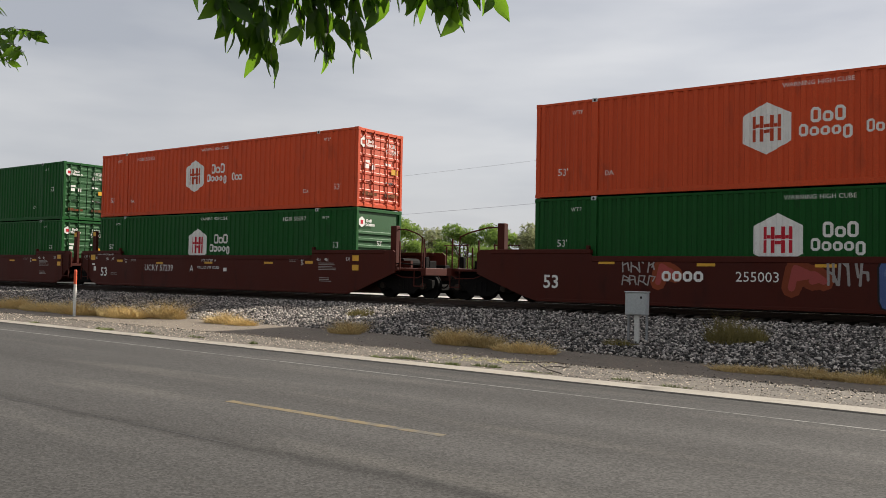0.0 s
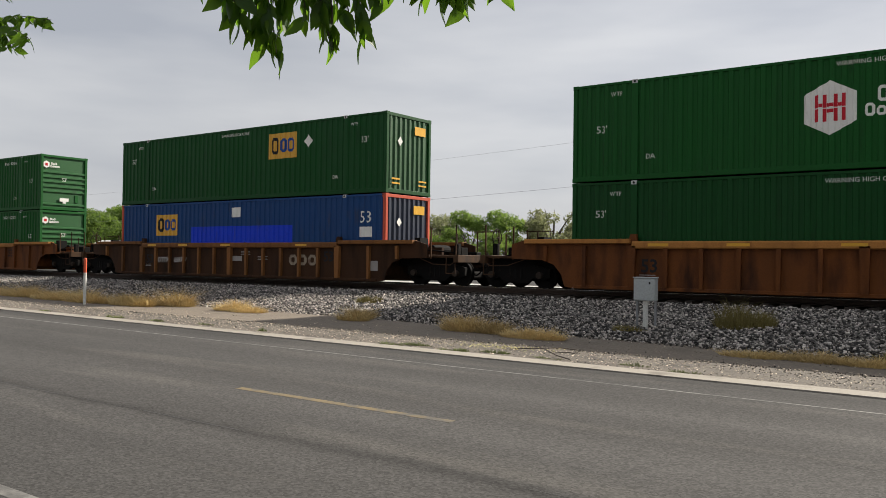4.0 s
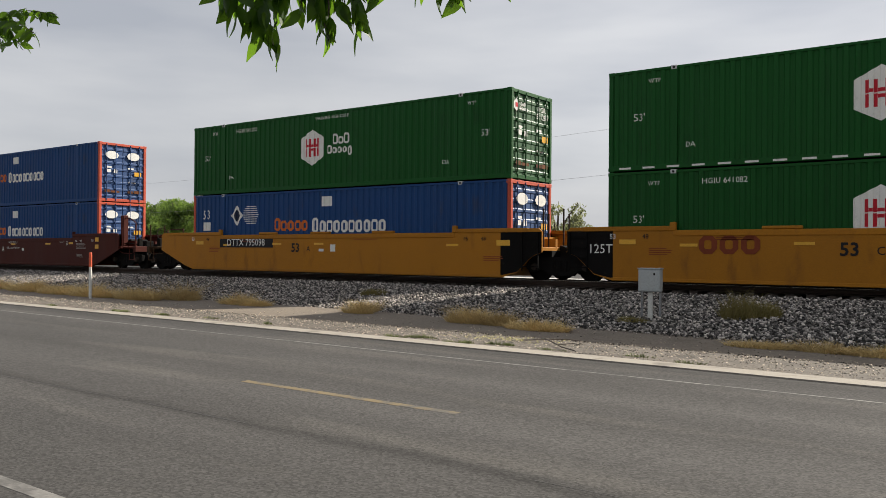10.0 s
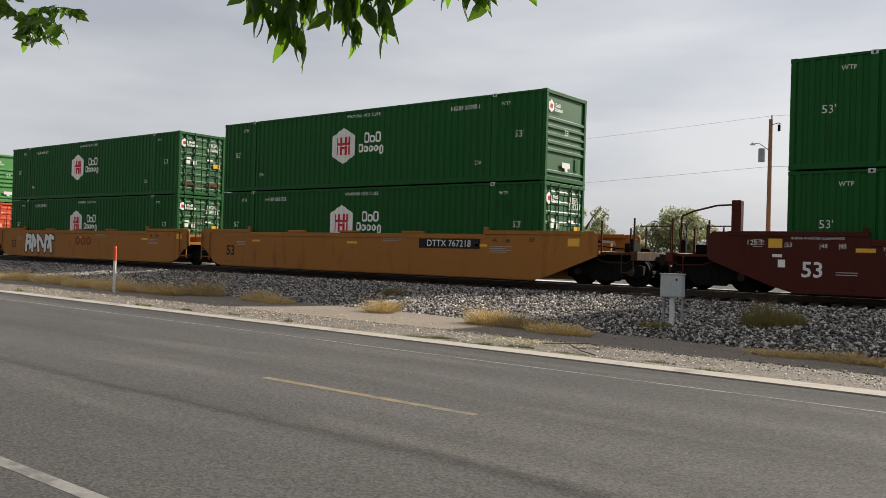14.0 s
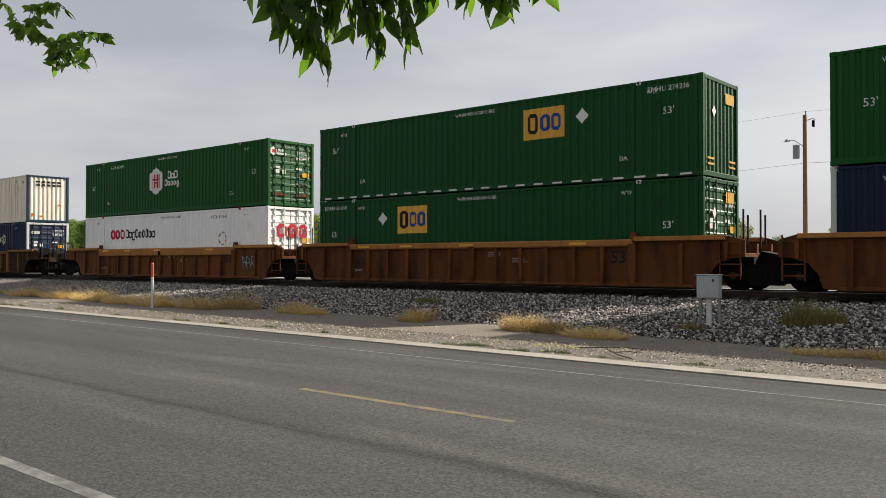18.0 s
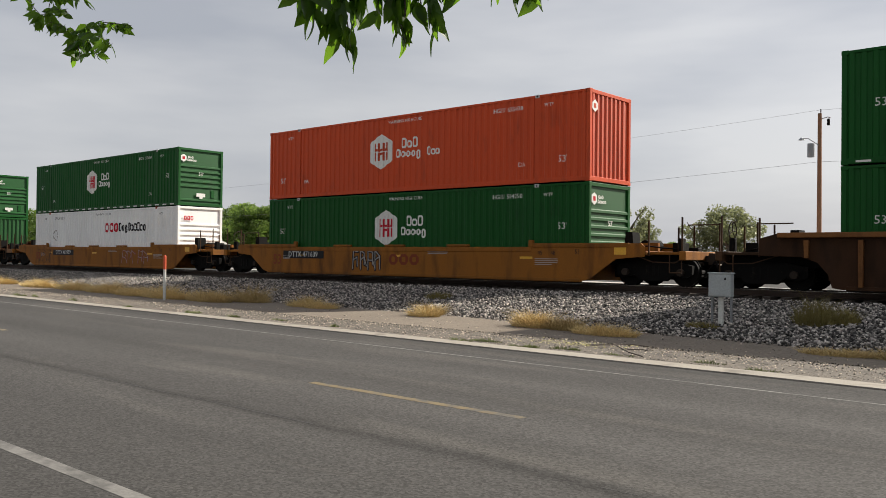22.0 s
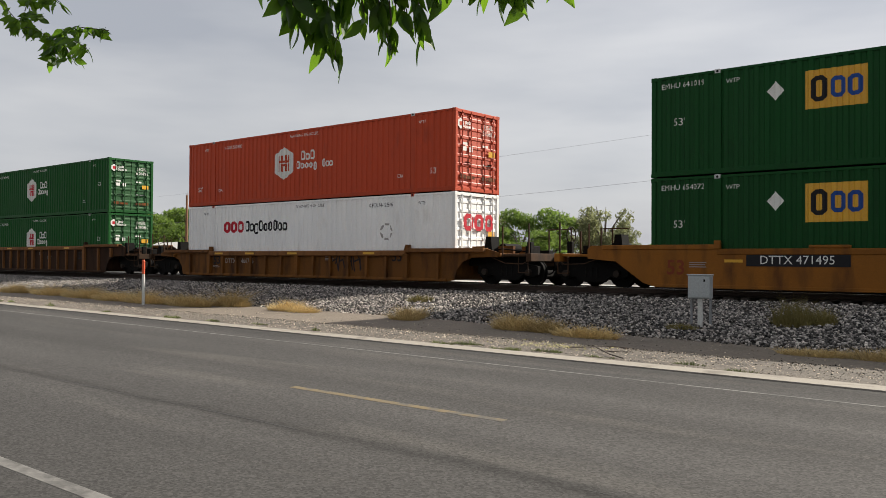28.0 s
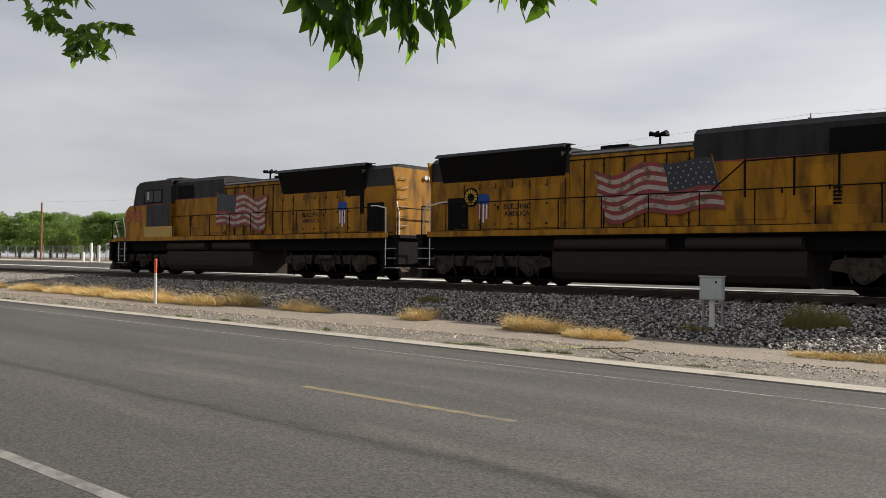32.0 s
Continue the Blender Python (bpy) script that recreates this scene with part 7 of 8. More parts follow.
LEAF = leaf_mesh()
shade_tree = thing("shade_tree", "leafy roadside tree whose drooping twigs overhang the road", "tree")
bm = bmesh.new()
rod(bm, (-2.6, -3.2, -0.2), (-2.5, -3.0, 2.3), 0.17, 12, 0.13)
part("trunk", bm, M["bark"], shade_tree)
bm = bmesh.new()
rod(bm, (-2.5, -3.0, 2.2), (-2.35, -1.2, 3.0), 0.12, 9, 0.08)
rod(bm, (-2.35, -1.2, 3.0), (-2.1, 0.6, 2.95), 0.08, 8, 0.04)
rod(bm, (-2.1, 0.6, 2.95), (-1.72, 1.55, 2.62), 0.04, 7, 0.014)
rod(bm, (-1.72, 1.55, 2.62), (-1.36, 2.06, 2.52), 0.014, 6, 0.007)
rod(bm, (-2.4, -1.5, 2.9), (-3.9, 0.1, 3.4), 0.05, 7, 0.03)
rod(bm, (-3.9, 0.1, 3.4), (-4.66, 1.85, 2.99), 0.03, 6, 0.006)
rod(bm, (-2.5, -3.0, 2.2), (-3.6, -3.6, 4.6), 0.1, 8, 0.05)
rod(bm, (-2.5, -3.0, 2.2), (-1.6, -3.8, 4.8), 0.1, 8, 0.05)
part("limb", bm, M["bark"], shade_tree)


def bough(name, twigs, seed, big=1.0, spread=0.35):
    """Thin twigs that droop from the limb, each with leaves in pairs; twigs: start, end, leaves."""
    rng = random.Random(seed)
    bm = bmesh.new()
    spots = []
    for a, b, n in twigs:
        a, b = Vector(a), Vector(b)
        pts = []
        for k in range(6):
            t = k / 5
            pts.append(a.lerp(b, t) + Vector((rng.uniform(-1, 1), rng.uniform(-1, 1), rng.uniform(-1, 1))) * 0.006 + Vector((0, 0, 0.02 * math.sin(t * 3.14))))
        for p, q in zip(pts, pts[1:]):
            rod(bm, p, q, 0.0022, 5, 0.0016)
        for k in range(n):
            t = (k + 0.7) / n
            i = min(4, int(t * 5))
            spots.append((pts[i].lerp(pts[i + 1], t * 5 - i), (b - a).normalized(), k))
    ob = part(name, bm, M["bark"], shade_tree, "thin drooping twigs with pointed leaves")
    for p, d, k in spots:
        for s in (-1, 1):
            if rng.random() < 0.16:
                continue
            m = Matrix.LocRotScale(p + Vector((rng.uniform(-1, 1), rng.uniform(-1, 1), rng.uniform(-0.5, 0.2))) * 0.018,
                                   Euler((rng.uniform(-spread, spread), s * rng.uniform(0.05, 0.45 + spread), rng.uniform(0, 6.28))), Vector((1, 1, 1)) * rng.uniform(0.62, 1.12) * big)
            part("leaf", LEAF, None, ob).matrix_local = m
    return ob


LIMB_A, LIMB_B = Vector((-1.864, 1.42, 2.40)), Vector((-1.356, 2.05, 2.49))
twigs = []
for u, drop in ((0.01, 0.07), (0.055, 0.135), (0.10, 0.15), (0.15, 0.19), (0.18, 0.235), (0.22, 0.115), (0.27, 0.12), (0.305, 0.145), (0.345, 0.19), (0.38, 0.15), (0.41, 0.19), (0.46, 0.155), (0.49, 0.185),
                (0.53, 0.085), (0.57, 0.07), (0.62, 0.07), (0.665, 0.06), (0.71, 0.05), (0.755, 0.06), (0.80, 0.085), (0.86, 0.11), (0.91, 0.065), (0.975, 0.06)):
    p = LIMB_A.lerp(LIMB_B, u)
    twigs.append((p, p + Vector((0.03 * math.sin(u * 40), 0.05, -drop)), int(2 + drop / 0.026)))
bough_a = bough("bough", twigs, 4, 0.92)
bough_b = bough("bough", [((-4.66, 1.85, 2.99), (-4.32, 1.85, 2.75), 7), ((-4.32, 1.85, 2.75), (-4.05, 1.86, 2.665), 13), ((-4.05, 1.86, 2.665), (-3.92, 1.85, 2.53), 13), ((-4.05, 1.86, 2.67), (-3.58, 1.9, 2.63), 18), ((-4.0, 1.86, 2.65), (-3.66, 1.85, 2.55), 15),
                          ((-4.36, 1.82, 2.78), (-3.98, 1.8, 2.74), 13), ((-4.32, 1.85, 2.76), (-4.2, 1.85, 2.87), 7), ((-4.3, 1.9, 2.9), (-3.86, 1.82, 2.79), 11), ((-3.98, 1.87, 2.63), (-3.78, 1.85, 2.52), 12)], 9, 0.80, 1.0)
# the rest of the crown, above and behind
krng = random.Random(31)
KC = crown_mesh("crown", 41, 26, 0.022, 1.3, M["leaf"], 0.8, 0.1)
o = part("crown", KC, None, shade_tree)
o.matrix_local = Matrix.LocRotScale((-2.4, -3.6, 3.4), None, (5.0, 4.4, 4.2))
# unseen crown and limb added towards the sun, to shade the boughs
o = part("crown", KC, None, shade_tree)
o.matrix_local = Matrix.LocRotScale((-3.0, 3.6, 4.3), Euler((0, 0, 1.0)), (3.8, 3.2, 2.4))
part("limb", rod(bmesh.new(), (-2.35, -1.2, 3.0), (-3.0, 3.4, 5.0), 0.08, 8, 0.03), M["bark"], shade_tree)


# ---- the train ----
ART = {2, 3, 7, 8, 10, 11, 13, 14, 16, 17, 19, 20, 26, 27}   # units that share a bogie with the one ahead
OFFSET = [0.0]
for i in range(1, 32):
    OFFSET.append(OFFSET[-1] - (CL + (3.37 if i in ART else 7.37)))

# car kind, colour, what stands on it: (upper, end, number, taped), (lower, end, number, taped)
TRAIN = [
    ("smooth_high", "maroon", ("hexa_red", "door", "", 0), ("hexa", "nose", "", 0)),
    ("smooth_high", "maroon", ("hexa_red", "door", "HGIU 553593", 0), ("hexa", "nose", "HGIU 515797", 0)),
    ("smooth_high", "maroon", ("hexa", "door", "HGIU 651445", 0), ("hexa", "door", "HGIU 500034", 0)),
    ("smooth_high", "maroon", ("hexa", "door", "HGIU 510739", 1), ("hexa", "nose", "HGIU 507652", 0)),
    ("ribbed", "rust_orange", ("hexa", "nose", "", 0), ("fir", "door", "", 0)),
    ("ribbed", "rust_brown", ("fir", "ribs", "", 0), ("fir_blue", "ribs", "", 0)),
    ("ribbed", "rust_orange", ("hexa", "nose", "HGIU 542056", 0), ("hexa", "nose", "HGIU 512252", 0)),
    ("ribbed", "rust_orange", ("steel", "door", "233560", 0), ("hexa", "door", "HGIU 511925", 0)),
    ("ribbed", "rust_orange", ("snow", "nose", "XPCU 411460", 0), ("ring", "ribs", "UMXU 254214", 0)),
    ("smooth", "amber", ("ring", "door", "UMXU 248497", 0), ("ring_left", "door", "UMXU 258117", 0)),
    ("smooth", "amber", ("hexa", "nose", "HGIU 510753", 1), ("hexa", "door", "HGIU 641082", 0)),
    ("smooth", "amber", ("hexa", "door", "HGIU 501280", 0), ("stride", "door", "", 0)),
    ("smooth_high", "maroon", ("stride", "door", "", 0), ("stride", "door", "", 0)),
    ("smooth_high", "maroon", ("ring_dark", "door", "UMXU 635228", 0), ("plain_green", "door", "EMHU 249212", 0)),
    ("smooth_high", "maroon", ("hexa", "door", "HGIU 645972", 0), ("hexa", "door", "HGIU 500245", 0)),
    ("smooth", "amber_tan", ("hexa", "nose", "HGIU 509951", 0), ("hexa", "door", "HGIU 505333", 0)),
    ("smooth", "amber_tan", ("hexa", "door", "HGIU 644460", 0), ("hexa", "door", "HGIU 508532", 0)),
    ("smooth", "amber_tan", ("hexa_lime", "nose", "", 0), ("hexa_red", "door", "", 0)),
    ("ribbed", "rust_orange", ("hexa", "nose", "", 0), ("ring", "ribs", "", 0)),
    ("ribbed", "rust_orange", ("fir", "ribs", "EMHU 274236", 1), ("fir_left", "door", "EMHU 651645", 0)),
    ("ribbed", "rust_orange", ("hexa", "door", "HGIU 650449", 0), ("snow_left", "door", "XPCU 410960", 0)),
    ("ribbed", "rust_brown", ("riveted", "ribs", "", 0), ("ring", "door", "UMXU 248341", 0)),
    ("ribbed", "rust_brown", ("hexa", "door", "HGIU 652585", 1), ("hexa", "nose", "HGIU 501538", 0)),
    ("smooth", "amber_dull", ("hexa_red", "ribs", "HGIU 635408", 0), ("hexa", "nose", "HGIU 504250", 0)),
    ("smooth", "amber_dull", ("hexa", "nose", "HGIU 510810", 1), ("snow", "nose", "XPCU 410598", 0)),
    ("smooth", "rust_smooth", ("hexa", "nose", "HGIU 549107", 0), ("plain_green", "ribs", "EMHU 249644", 0)),
    ("smooth", "rust_smooth", ("steel", "door", "233028", 0), ("hexa", "door", "HGIU 543186", 0)),
    ("smooth", "rust_smooth", ("ring_dark", "door", "UMXU 634381", 0), ("ring_dark", "door", "", 0)),
    ("smooth", "amber_dull", ("fir_left", "door", "EMHU 641019", 0), ("fir_left", "door", "EMHU 654072", 0)),
    ("ribbed", "amber_grime", ("hexa_brick", "door", "HGIU 530810", 0), ("snow_left", "door", "XPCU 412846", 0)),
    ("ribbed", "rust_brown", ("hexa", "door", "HGIU 650495", 0), ("hexa", "door", "HGIU 509085", 0)),
    ("ribbed", "rust_brown", ("fir", "ribs", "EMHU 280541", 0), ("fir_mid", "door", "EMHU 264262", 0)),
]
CAR_LABEL = {
    "maroon": "maroon smooth-sided well car carrying two stacked containers",
    "amber": "yellow smooth-sided well car carrying two stacked containers",
    "amber_tan": "faded tan-yellow well car carrying two stacked containers",
    "amber_dull": "dull orange-yellow well car carrying two stacked containers",
    "amber_grime": "grimy yellow-brown ribbed well car carrying two stacked containers",
    "rust_smooth": "rusty orange well car covered in graffiti under stacked containers",
    "rust_orange": "rusty orange ribbed well car carrying two stacked containers",
    "rust_brown": "dark rusty brown ribbed well car carrying two stacked containers",
}
cars, boxes = [], []
for i, (kind, col, up, lowr) in enumerate(TRAIN):
    car = well_car(kind, col, i in ART, i + 1 in ART, CAR_LABEL[col], black_ends=col == "amber", low=0.31 if i == 29 else 0.35 if i in (23, 24, 28) else 0.0, chord=0.36 if i == 20 else 0.20)
    cars.append(car)
    for (design, end, number, taped), z in ((up, 0.31 + CH + 0.02), (lowr, 0.31)):
        c = container(design, end, number, taped)
        c["set"] = (i, z)
        boxes.append((c, i, z))
for c, i, z in boxes:
    del c["set"]

# lettering on the cars
for i in (1, 2, 3, 12, 13, 14):
    num = "57239" if i < 5 else "57202"
    unit = {1: "A", 2: "C", 3: "B", 12: "A", 13: "C", 14: "B"}[i]
    car_marks(cars[i], [("53", -15.45, 0.66, 0.38, "letter_white"), ("UCRY " + num, -11.3, 0.89, 0.26, "letter_white"), (unit, -9.03, 0.88, 0.26, "letter_white"),
                        ("UCRY " + num + "  " + unit, -7.95, 1.235, 0.10, "letter_white"), ("WELL LD LMT 117,900", -7.95, 0.94, 0.10, "letter_white"),
                        ("R-2054-19 REEFER CLEARANCE", -15.35, 1.475, 0.065, "letter_white"), ("125 T", -16.9, 1.35, 0.13, "letter_white"), ("|53", -16.05, 1.30, 0.11, "letter_white"), ("|48", -15.2, 1.28, 0.11, "letter_white"), ("|45", -14.75, 1.28, 0.11, "letter_white"), ("|40", -13.75, 1.26, 0.10, "letter_white"), ("20", -13.72, 1.13, 0.10, "letter_white"),
                        ("40", -2.5, 1.26, 0.10, "letter_white"), ("20", -2.5, 1.13, 0.10, "letter_white"), ("45|", -1.65, 1.30, 0.11, "letter_white"), ("48|", -1.25, 1.30, 0.11, "letter_white"), ("53|", -0.2, 1.32, 0.11, "letter_white")])
    plates(cars[i], "reflector", [(-11.5, -11.0, 1.07, 1.15), (-8.2, -7.7, 1.10, 1.18), (-4.6, -4.1, 1.12, 1.20), (-14.45, -14.0, 1.14, 1.24), (-16.55, -16.2, 1.22, 1.46), (-2.35, -1.95, 1.14, 1.24), (0.02, 0.32, 1.26, 1.46), (0.02, 0.32, 0.92, 1.12)], label="yellow reflector plate")
    plates(cars[i], "letter_white", [(-16.45, -16.2, 0.98, 1.06), (-16.3, -16.12, 0.72, 0.92), (-7.0, -6.8, 0.80, 0.94)], "data_plate", "small white data plate")
    small_print(cars[i], "letter_grey", [(-16.95, 1.42, 0.32, 4), (-14.9, 0.62, 0.6, 2), (-13.35, 1.36, 0.55, 4), (-3.2, 1.40, 0.5, 4), (-1.65, 1.16, 0.9, 5), (-1.6, 0.62, 0.7, 3)])
car_marks(cars[0], [("53", -15.45, 0.66, 0.38, "letter_white"), ("255003", -9.4, 0.9, 0.26, "letter_white")])
bm = bars(bmesh.new(), -12.0, -10.8, 0.76, 1.04, [(0, 10)] * 4)
for v in bm.verts:
    v.co.y = -SIDE_Y - 0.01
part("brand_name", bm, M["letter_white"], cars[0], "row of white blocks")
wildstyle(cars[0], -13.2, -12.2, 0.98, 1.40, "letter_grey", (("letter_grey", 1.0, 0.0),), 4, 3, 0.10, 0.0)
wildstyle(cars[0], -13.2, -12.2, 0.62, 0.92, "letter_grey", (("letter_grey", 1.0, 0.0),), 4, 5, 0.12, 0.0)
wildstyle(cars[0], -12.2, -11.6, 0.5, 1.4, "letter_maroon", (("spray_red", 0.6, 0.0),), 1, 34, 0.3, 0.2)
wildstyle(cars[0], -8.7, -7.9, 0.4, 1.4, "letter_maroon", (("spray_red", 0.6, 0.0),), 1, 35, 0.3, 0.2)
wildstyle(cars[0], -7.75, -6.75, 0.72, 1.42, "letter_grey", (("letter_grey", 1.0, 0.0),), 4, 4, 0.09, 0.0)
wildstyle(cars[0], -6.5, -1.6, 0.12, 1.44, "letter_black", (("spray_blue", 1.0, 0.0), ("letter_white", 0.25, 0.05)), 4, 6, 0.30, 0.07)
plates(cars[0], "reflector", [(-11.0, -10.5, 1.18, 1.26), (-8.0, -7.5, 1.18, 1.26), (-13.9, -13.4, 1.22, 1.3)])
for i, unit in ((9, "B"), (10, "C"), (11, "A")):
    marks = [("53", -10.15 if i == 9 else -9.6, 0.98, 0.32, "letter_black"), (unit, -8.9, 0.95, 0.2, "letter_black"),
             ("45", -1.6, 1.3, 0.13, "letter_black"), ("48", -0.9, 1.3, 0.13, "letter_black"), ("53", -15.9, 1.34, 0.14, "letter_white"), ("48", -14.9, 1.34, 0.13, "letter_black")]
    if i + 1 in ART:
        marks.append(("125T", -16.3, 0.98, 0.26, "letter_white"))
    if i != 10:
        xx = -4.25 if i == 9 else -12.5
        plates(cars[i], "letter_black", [(xx - 1.62, xx + 1.62, 1.0, 1.38)], "number_panel", "black panel behind the white number")
        car_marks(cars[i], [("DTTX 795098", xx, 1.19, 0.27, "letter_white")], -SIDE_Y - 0.009)
    else:
        bm = bars(bmesh.new(), -13.4, -11.7, 0.86, 1.36, [(0, 10)] * 3)
        for v in bm.verts:
            v.co.y = -SIDE_Y - 0.01
        part("brand_name", bm, M["letter_maroon"], cars[i], "three faded red blocks")
    car_marks(cars[i], marks, -SIDE_Y - 0.010)
    plates(cars[i], "reflector", [(-15.7, -15.2, 1.12, 1.26), (-13.9, -13.4, 1.06, 1.14), (-10.9, -10.4, 1.10, 1.18), (-8.6, -8.1, 1.10, 1.18), (-2.4, -1.9, 1.06, 1.14), (-0.4, 0.1, 1.08, 1.26)], y=-SIDE_Y - 0.008, label="yellow reflector plate")
    plates(cars[i], "letter_white", [(-8.35, -8.1, 0.86, 0.96), (-7.75, -7.5, 0.86, 1.12)], "data_plate", "small white data plate")
    small_print(cars[i], "letter_maroon", [(-14.8, 1.0, 0.7, 4), (-12.9, 1.3, 1.2, 2), (-0.9, 0.72, 0.8, 3), (-6.6, 1.36, 1.2, 2)])
for i, num, xx in ((15, "767218", -3.6), (17, "767218", -13.0), (23, "471639", -13.6), (24, "469959", -11.95), (25, "727036", -5.4), (28, "471495", -12.0), (5, "658727", -12.9), (29, "466795", -11.6)):
    d = 0.33 if i in (23, 24, 28) else 0.0
    if i not in (5, 29):
        plates(cars[i], "letter_black", [(xx - 1.3, xx + 1.3, 1.02 - d, 1.34 - d)], "number_panel", "dark panel behind the white number")
        car_marks(cars[i], [("DTTX " + num, xx, 1.18 - d, 0.22, "letter_white")], -SIDE_Y - 0.010)
    else:
        ink = "letter_white" if i == 5 else "letter_grey"
        car_marks(cars[i], [("DTTX", -12.6, 0.72, 0.20, ink), (num, -11.4, 0.72, 0.20, ink)])
for i in (15, 16, 17, 23, 24, 25, 26, 27, 28):
    d = 0.33 if i in (23, 24, 28) else 0.0
    car_marks(cars[i], [("53", -15.3, 0.72 - d * 0.3, 0.4, "letter_black" if i < 20 else "letter_maroon"), ("45", -1.7, 1.3 - d, 0.13, "letter_black"), ("48", -1.2, 1.3 - d, 0.13, "letter_black"), ("53", -0.3, 1.34 - d, 0.13, "letter_black")])
    plates(cars[i], "reflector", [(-13.9, -13.4, 1.12 - d, 1.20 - d), (-8.4, -7.9, 1.12 - d, 1.20 - d), (-2.5, -2.0, 1.10 - d, 1.18 - d), (1.0 if i not in ART else 0.3, 1.4 if i not in ART else 0.7, 1.16 - d * 0.7, 1.4 - d * 0.7)], label="yellow reflector plate")
    small_print(cars[i], "letter_grey", [(-1.9, 1.1 - d, 0.9, 4), (-6.6, 1.3 - d, 1.1, 2), (-14.9, 1.1 - d, 0.6, 3)], seed=i)
for i in (4, 5, 6, 7, 8, 18, 19, 20, 21, 22, 29, 30, 31):
    d = 0.31 if i == 29 else 0.0
    car_marks(cars[i], [("53", -2.56, 0.92, 0.36, "letter_black"), ("53", -13.6, 0.75, 0.36, "letter_black")])
    small_print(cars[i], "letter_grey", [(-7.45, 1.1, 0.6, 3), (-6.45, 0.9, 0.6, 3), (-13.9, 0.5, 0.5, 2)], seed=i)
    plates(cars[i], "reflector", [(-13.6, -13.0, 1.32 - d, 1.40 - d), (-11.4, -10.8, 1.32 - d, 1.40 - d), (-8.6, -8.0, 1.32 - d, 1.40 - d), (-4.2, -3.6, 1.32 - d, 1.40 - d), (0.05, 0.6, 1.42 - d, 1.49 - d)], y=-SIDE_Y - 0.131, label="yellow reflector plate")
for i in (5, 22):
    part("brand_name", conform(bars(bmesh.new(), -4.7, -3.15, 0.60, 1.0, [(0, 10)] * 3), False, -SIDE_Y - 0.002), M["spray_cream"], cars[i], "three chalky pale blocks")
    plates(cars[i], "letter_grey", [(-0.66, -0.16, 0.45, 0.80), (-8.0, -7.4, 0.72, 0.92)], "data_plate", "faded pale data plate")
for i in (6, 7, 8):
    part("black_panel", boxed(-CL + 0.15, -CL + 1.15, -SIDE_Y - 0.122, -SIDE_Y + 0.01, 0.36, 1.24, bevel=0.01), M["soot_shade"], cars[i], "black painted panel")
    car_marks(cars[i], [("125T", -CL + 0.65, 0.72, 0.25, "letter_white"), ("53", -CL + 0.3, 1.1, 0.09, "letter_white"), ("48", -CL + 0.95, 1.1, 0.09, "letter_white")], -SIDE_Y - 0.124)
for i in (16, 23):
    bm = bars(bmesh.new(), -8.6, -7.0, 0.78 if i == 16 else 0.5, 1.2 if i == 16 else 0.9, [(0, 10)] * 3)
    for v in bm.verts:
        v.co.y = -SIDE_Y - 0.01
    part("brand_name", bm, M["letter_maroon"], cars[i], "three faded red blocks")
wildstyle(cars[16], -14.0, -10.6, 0.22, 1.40, "letter_black", (("letter_white", 0.8, 0.0),), 5, 12, 0.24, 0.08)
wildstyle(cars[23], -10.6, -9.0, 0.24, 1.08, "letter_black", (("letter_grey", 0.5, 0.0),), 4, 15, 0.10, 0.05)
wildstyle(cars[24], -15.3, -13.4, 0.26, 1.06, "letter_black", (("amber_dull", 0.9, 0.0),), 4, 16, 0.20, 0.06)
wildstyle(cars[24], -5.2, -2.4, 0.26, 1.04, "letter_maroon", (("letter_grey", 0.4, 0.0),), 5, 17, 0.10, 0.04)
wildstyle(cars[25], -14.6, -12.2, 0.15, 1.45, "letter_black", (("spray_cream", 0.9, 0.0),), 3, 18, 0.26, 0.07)
wildstyle(cars[25], -12.1, -10.3, 0.12, 1.45, "letter_black", (("letter_black", 0.9, 0.0), ("spray_cream", 0.35, 0.01)), 2, 28, 0.34, 0.08)
plates(cars[25], "spray_cream", [(-6.7, -4.1, 0.14, 1.02), (-6.7, -4.1, 1.36, 1.46), (-4.0, -2.6, 0.14, 1.46), (-2.5, -1.7, 0.14, 1.46)], "graffiti", "cream spray-painted block")
stroke_band = bmesh.new()
stroke(stroke_band, [(-1.75, 0.45), (-1.5, 0.75), (-0.7, 0.8), (-0.45, 1.15), (-0.1, 1.3), (0.35, 1.2), (0.45, 0.85), (0.3, 0.5), (-0.1, 0.32)], 0.2, -SIDE_Y - 0.008, 0.00002)
part("graffiti", stroke_band, M["spray_cream"], cars[25], "curling cream spray-painted band")
wildstyle(cars[25], -9.9, -7.4, 0.3, 1.2, "letter_maroon", (("spray_teal", 0.4, 0.0),), 5, 29, 0.08, 0.04)
wildstyle(cars[26], -14.8, -8.2, 0.10, 1.50, "letter_black", (("spray_teal", 1.0, 0.0), ("letter_grey", 0.35, 0.03)), 8, 20, 0.17, 0.13)
wildstyle(cars[26], -8.4, -3.0, 0.10, 1.50, "letter_black", (("spray_teal", 1.0, 0.0), ("letter_white", 0.28, 0.04)), 6, 31, 0.20, 0.14)
wildstyle(cars[26], -3.0, -1.2, 0.2, 1.3, "letter_maroon", (("spray_red", 0.6, 0.0),), 3, 32, 0.15, 0.05)
wildstyle(cars[27], -11.4, -4.6, 0.12, 1.48, "letter_black", (("spray_teal", 1.0, 0.0), ("letter_grey", 0.4, 0.03)), 8, 21, 0.17, 0.13)
wildstyle(cars[27], -14.8, -11.6, 0.2, 1.4, "letter_black", (("spray_red", 0.8, 0.0), ("letter_grey", 0.3, 0.03)), 4, 33, 0.18, 0.06)
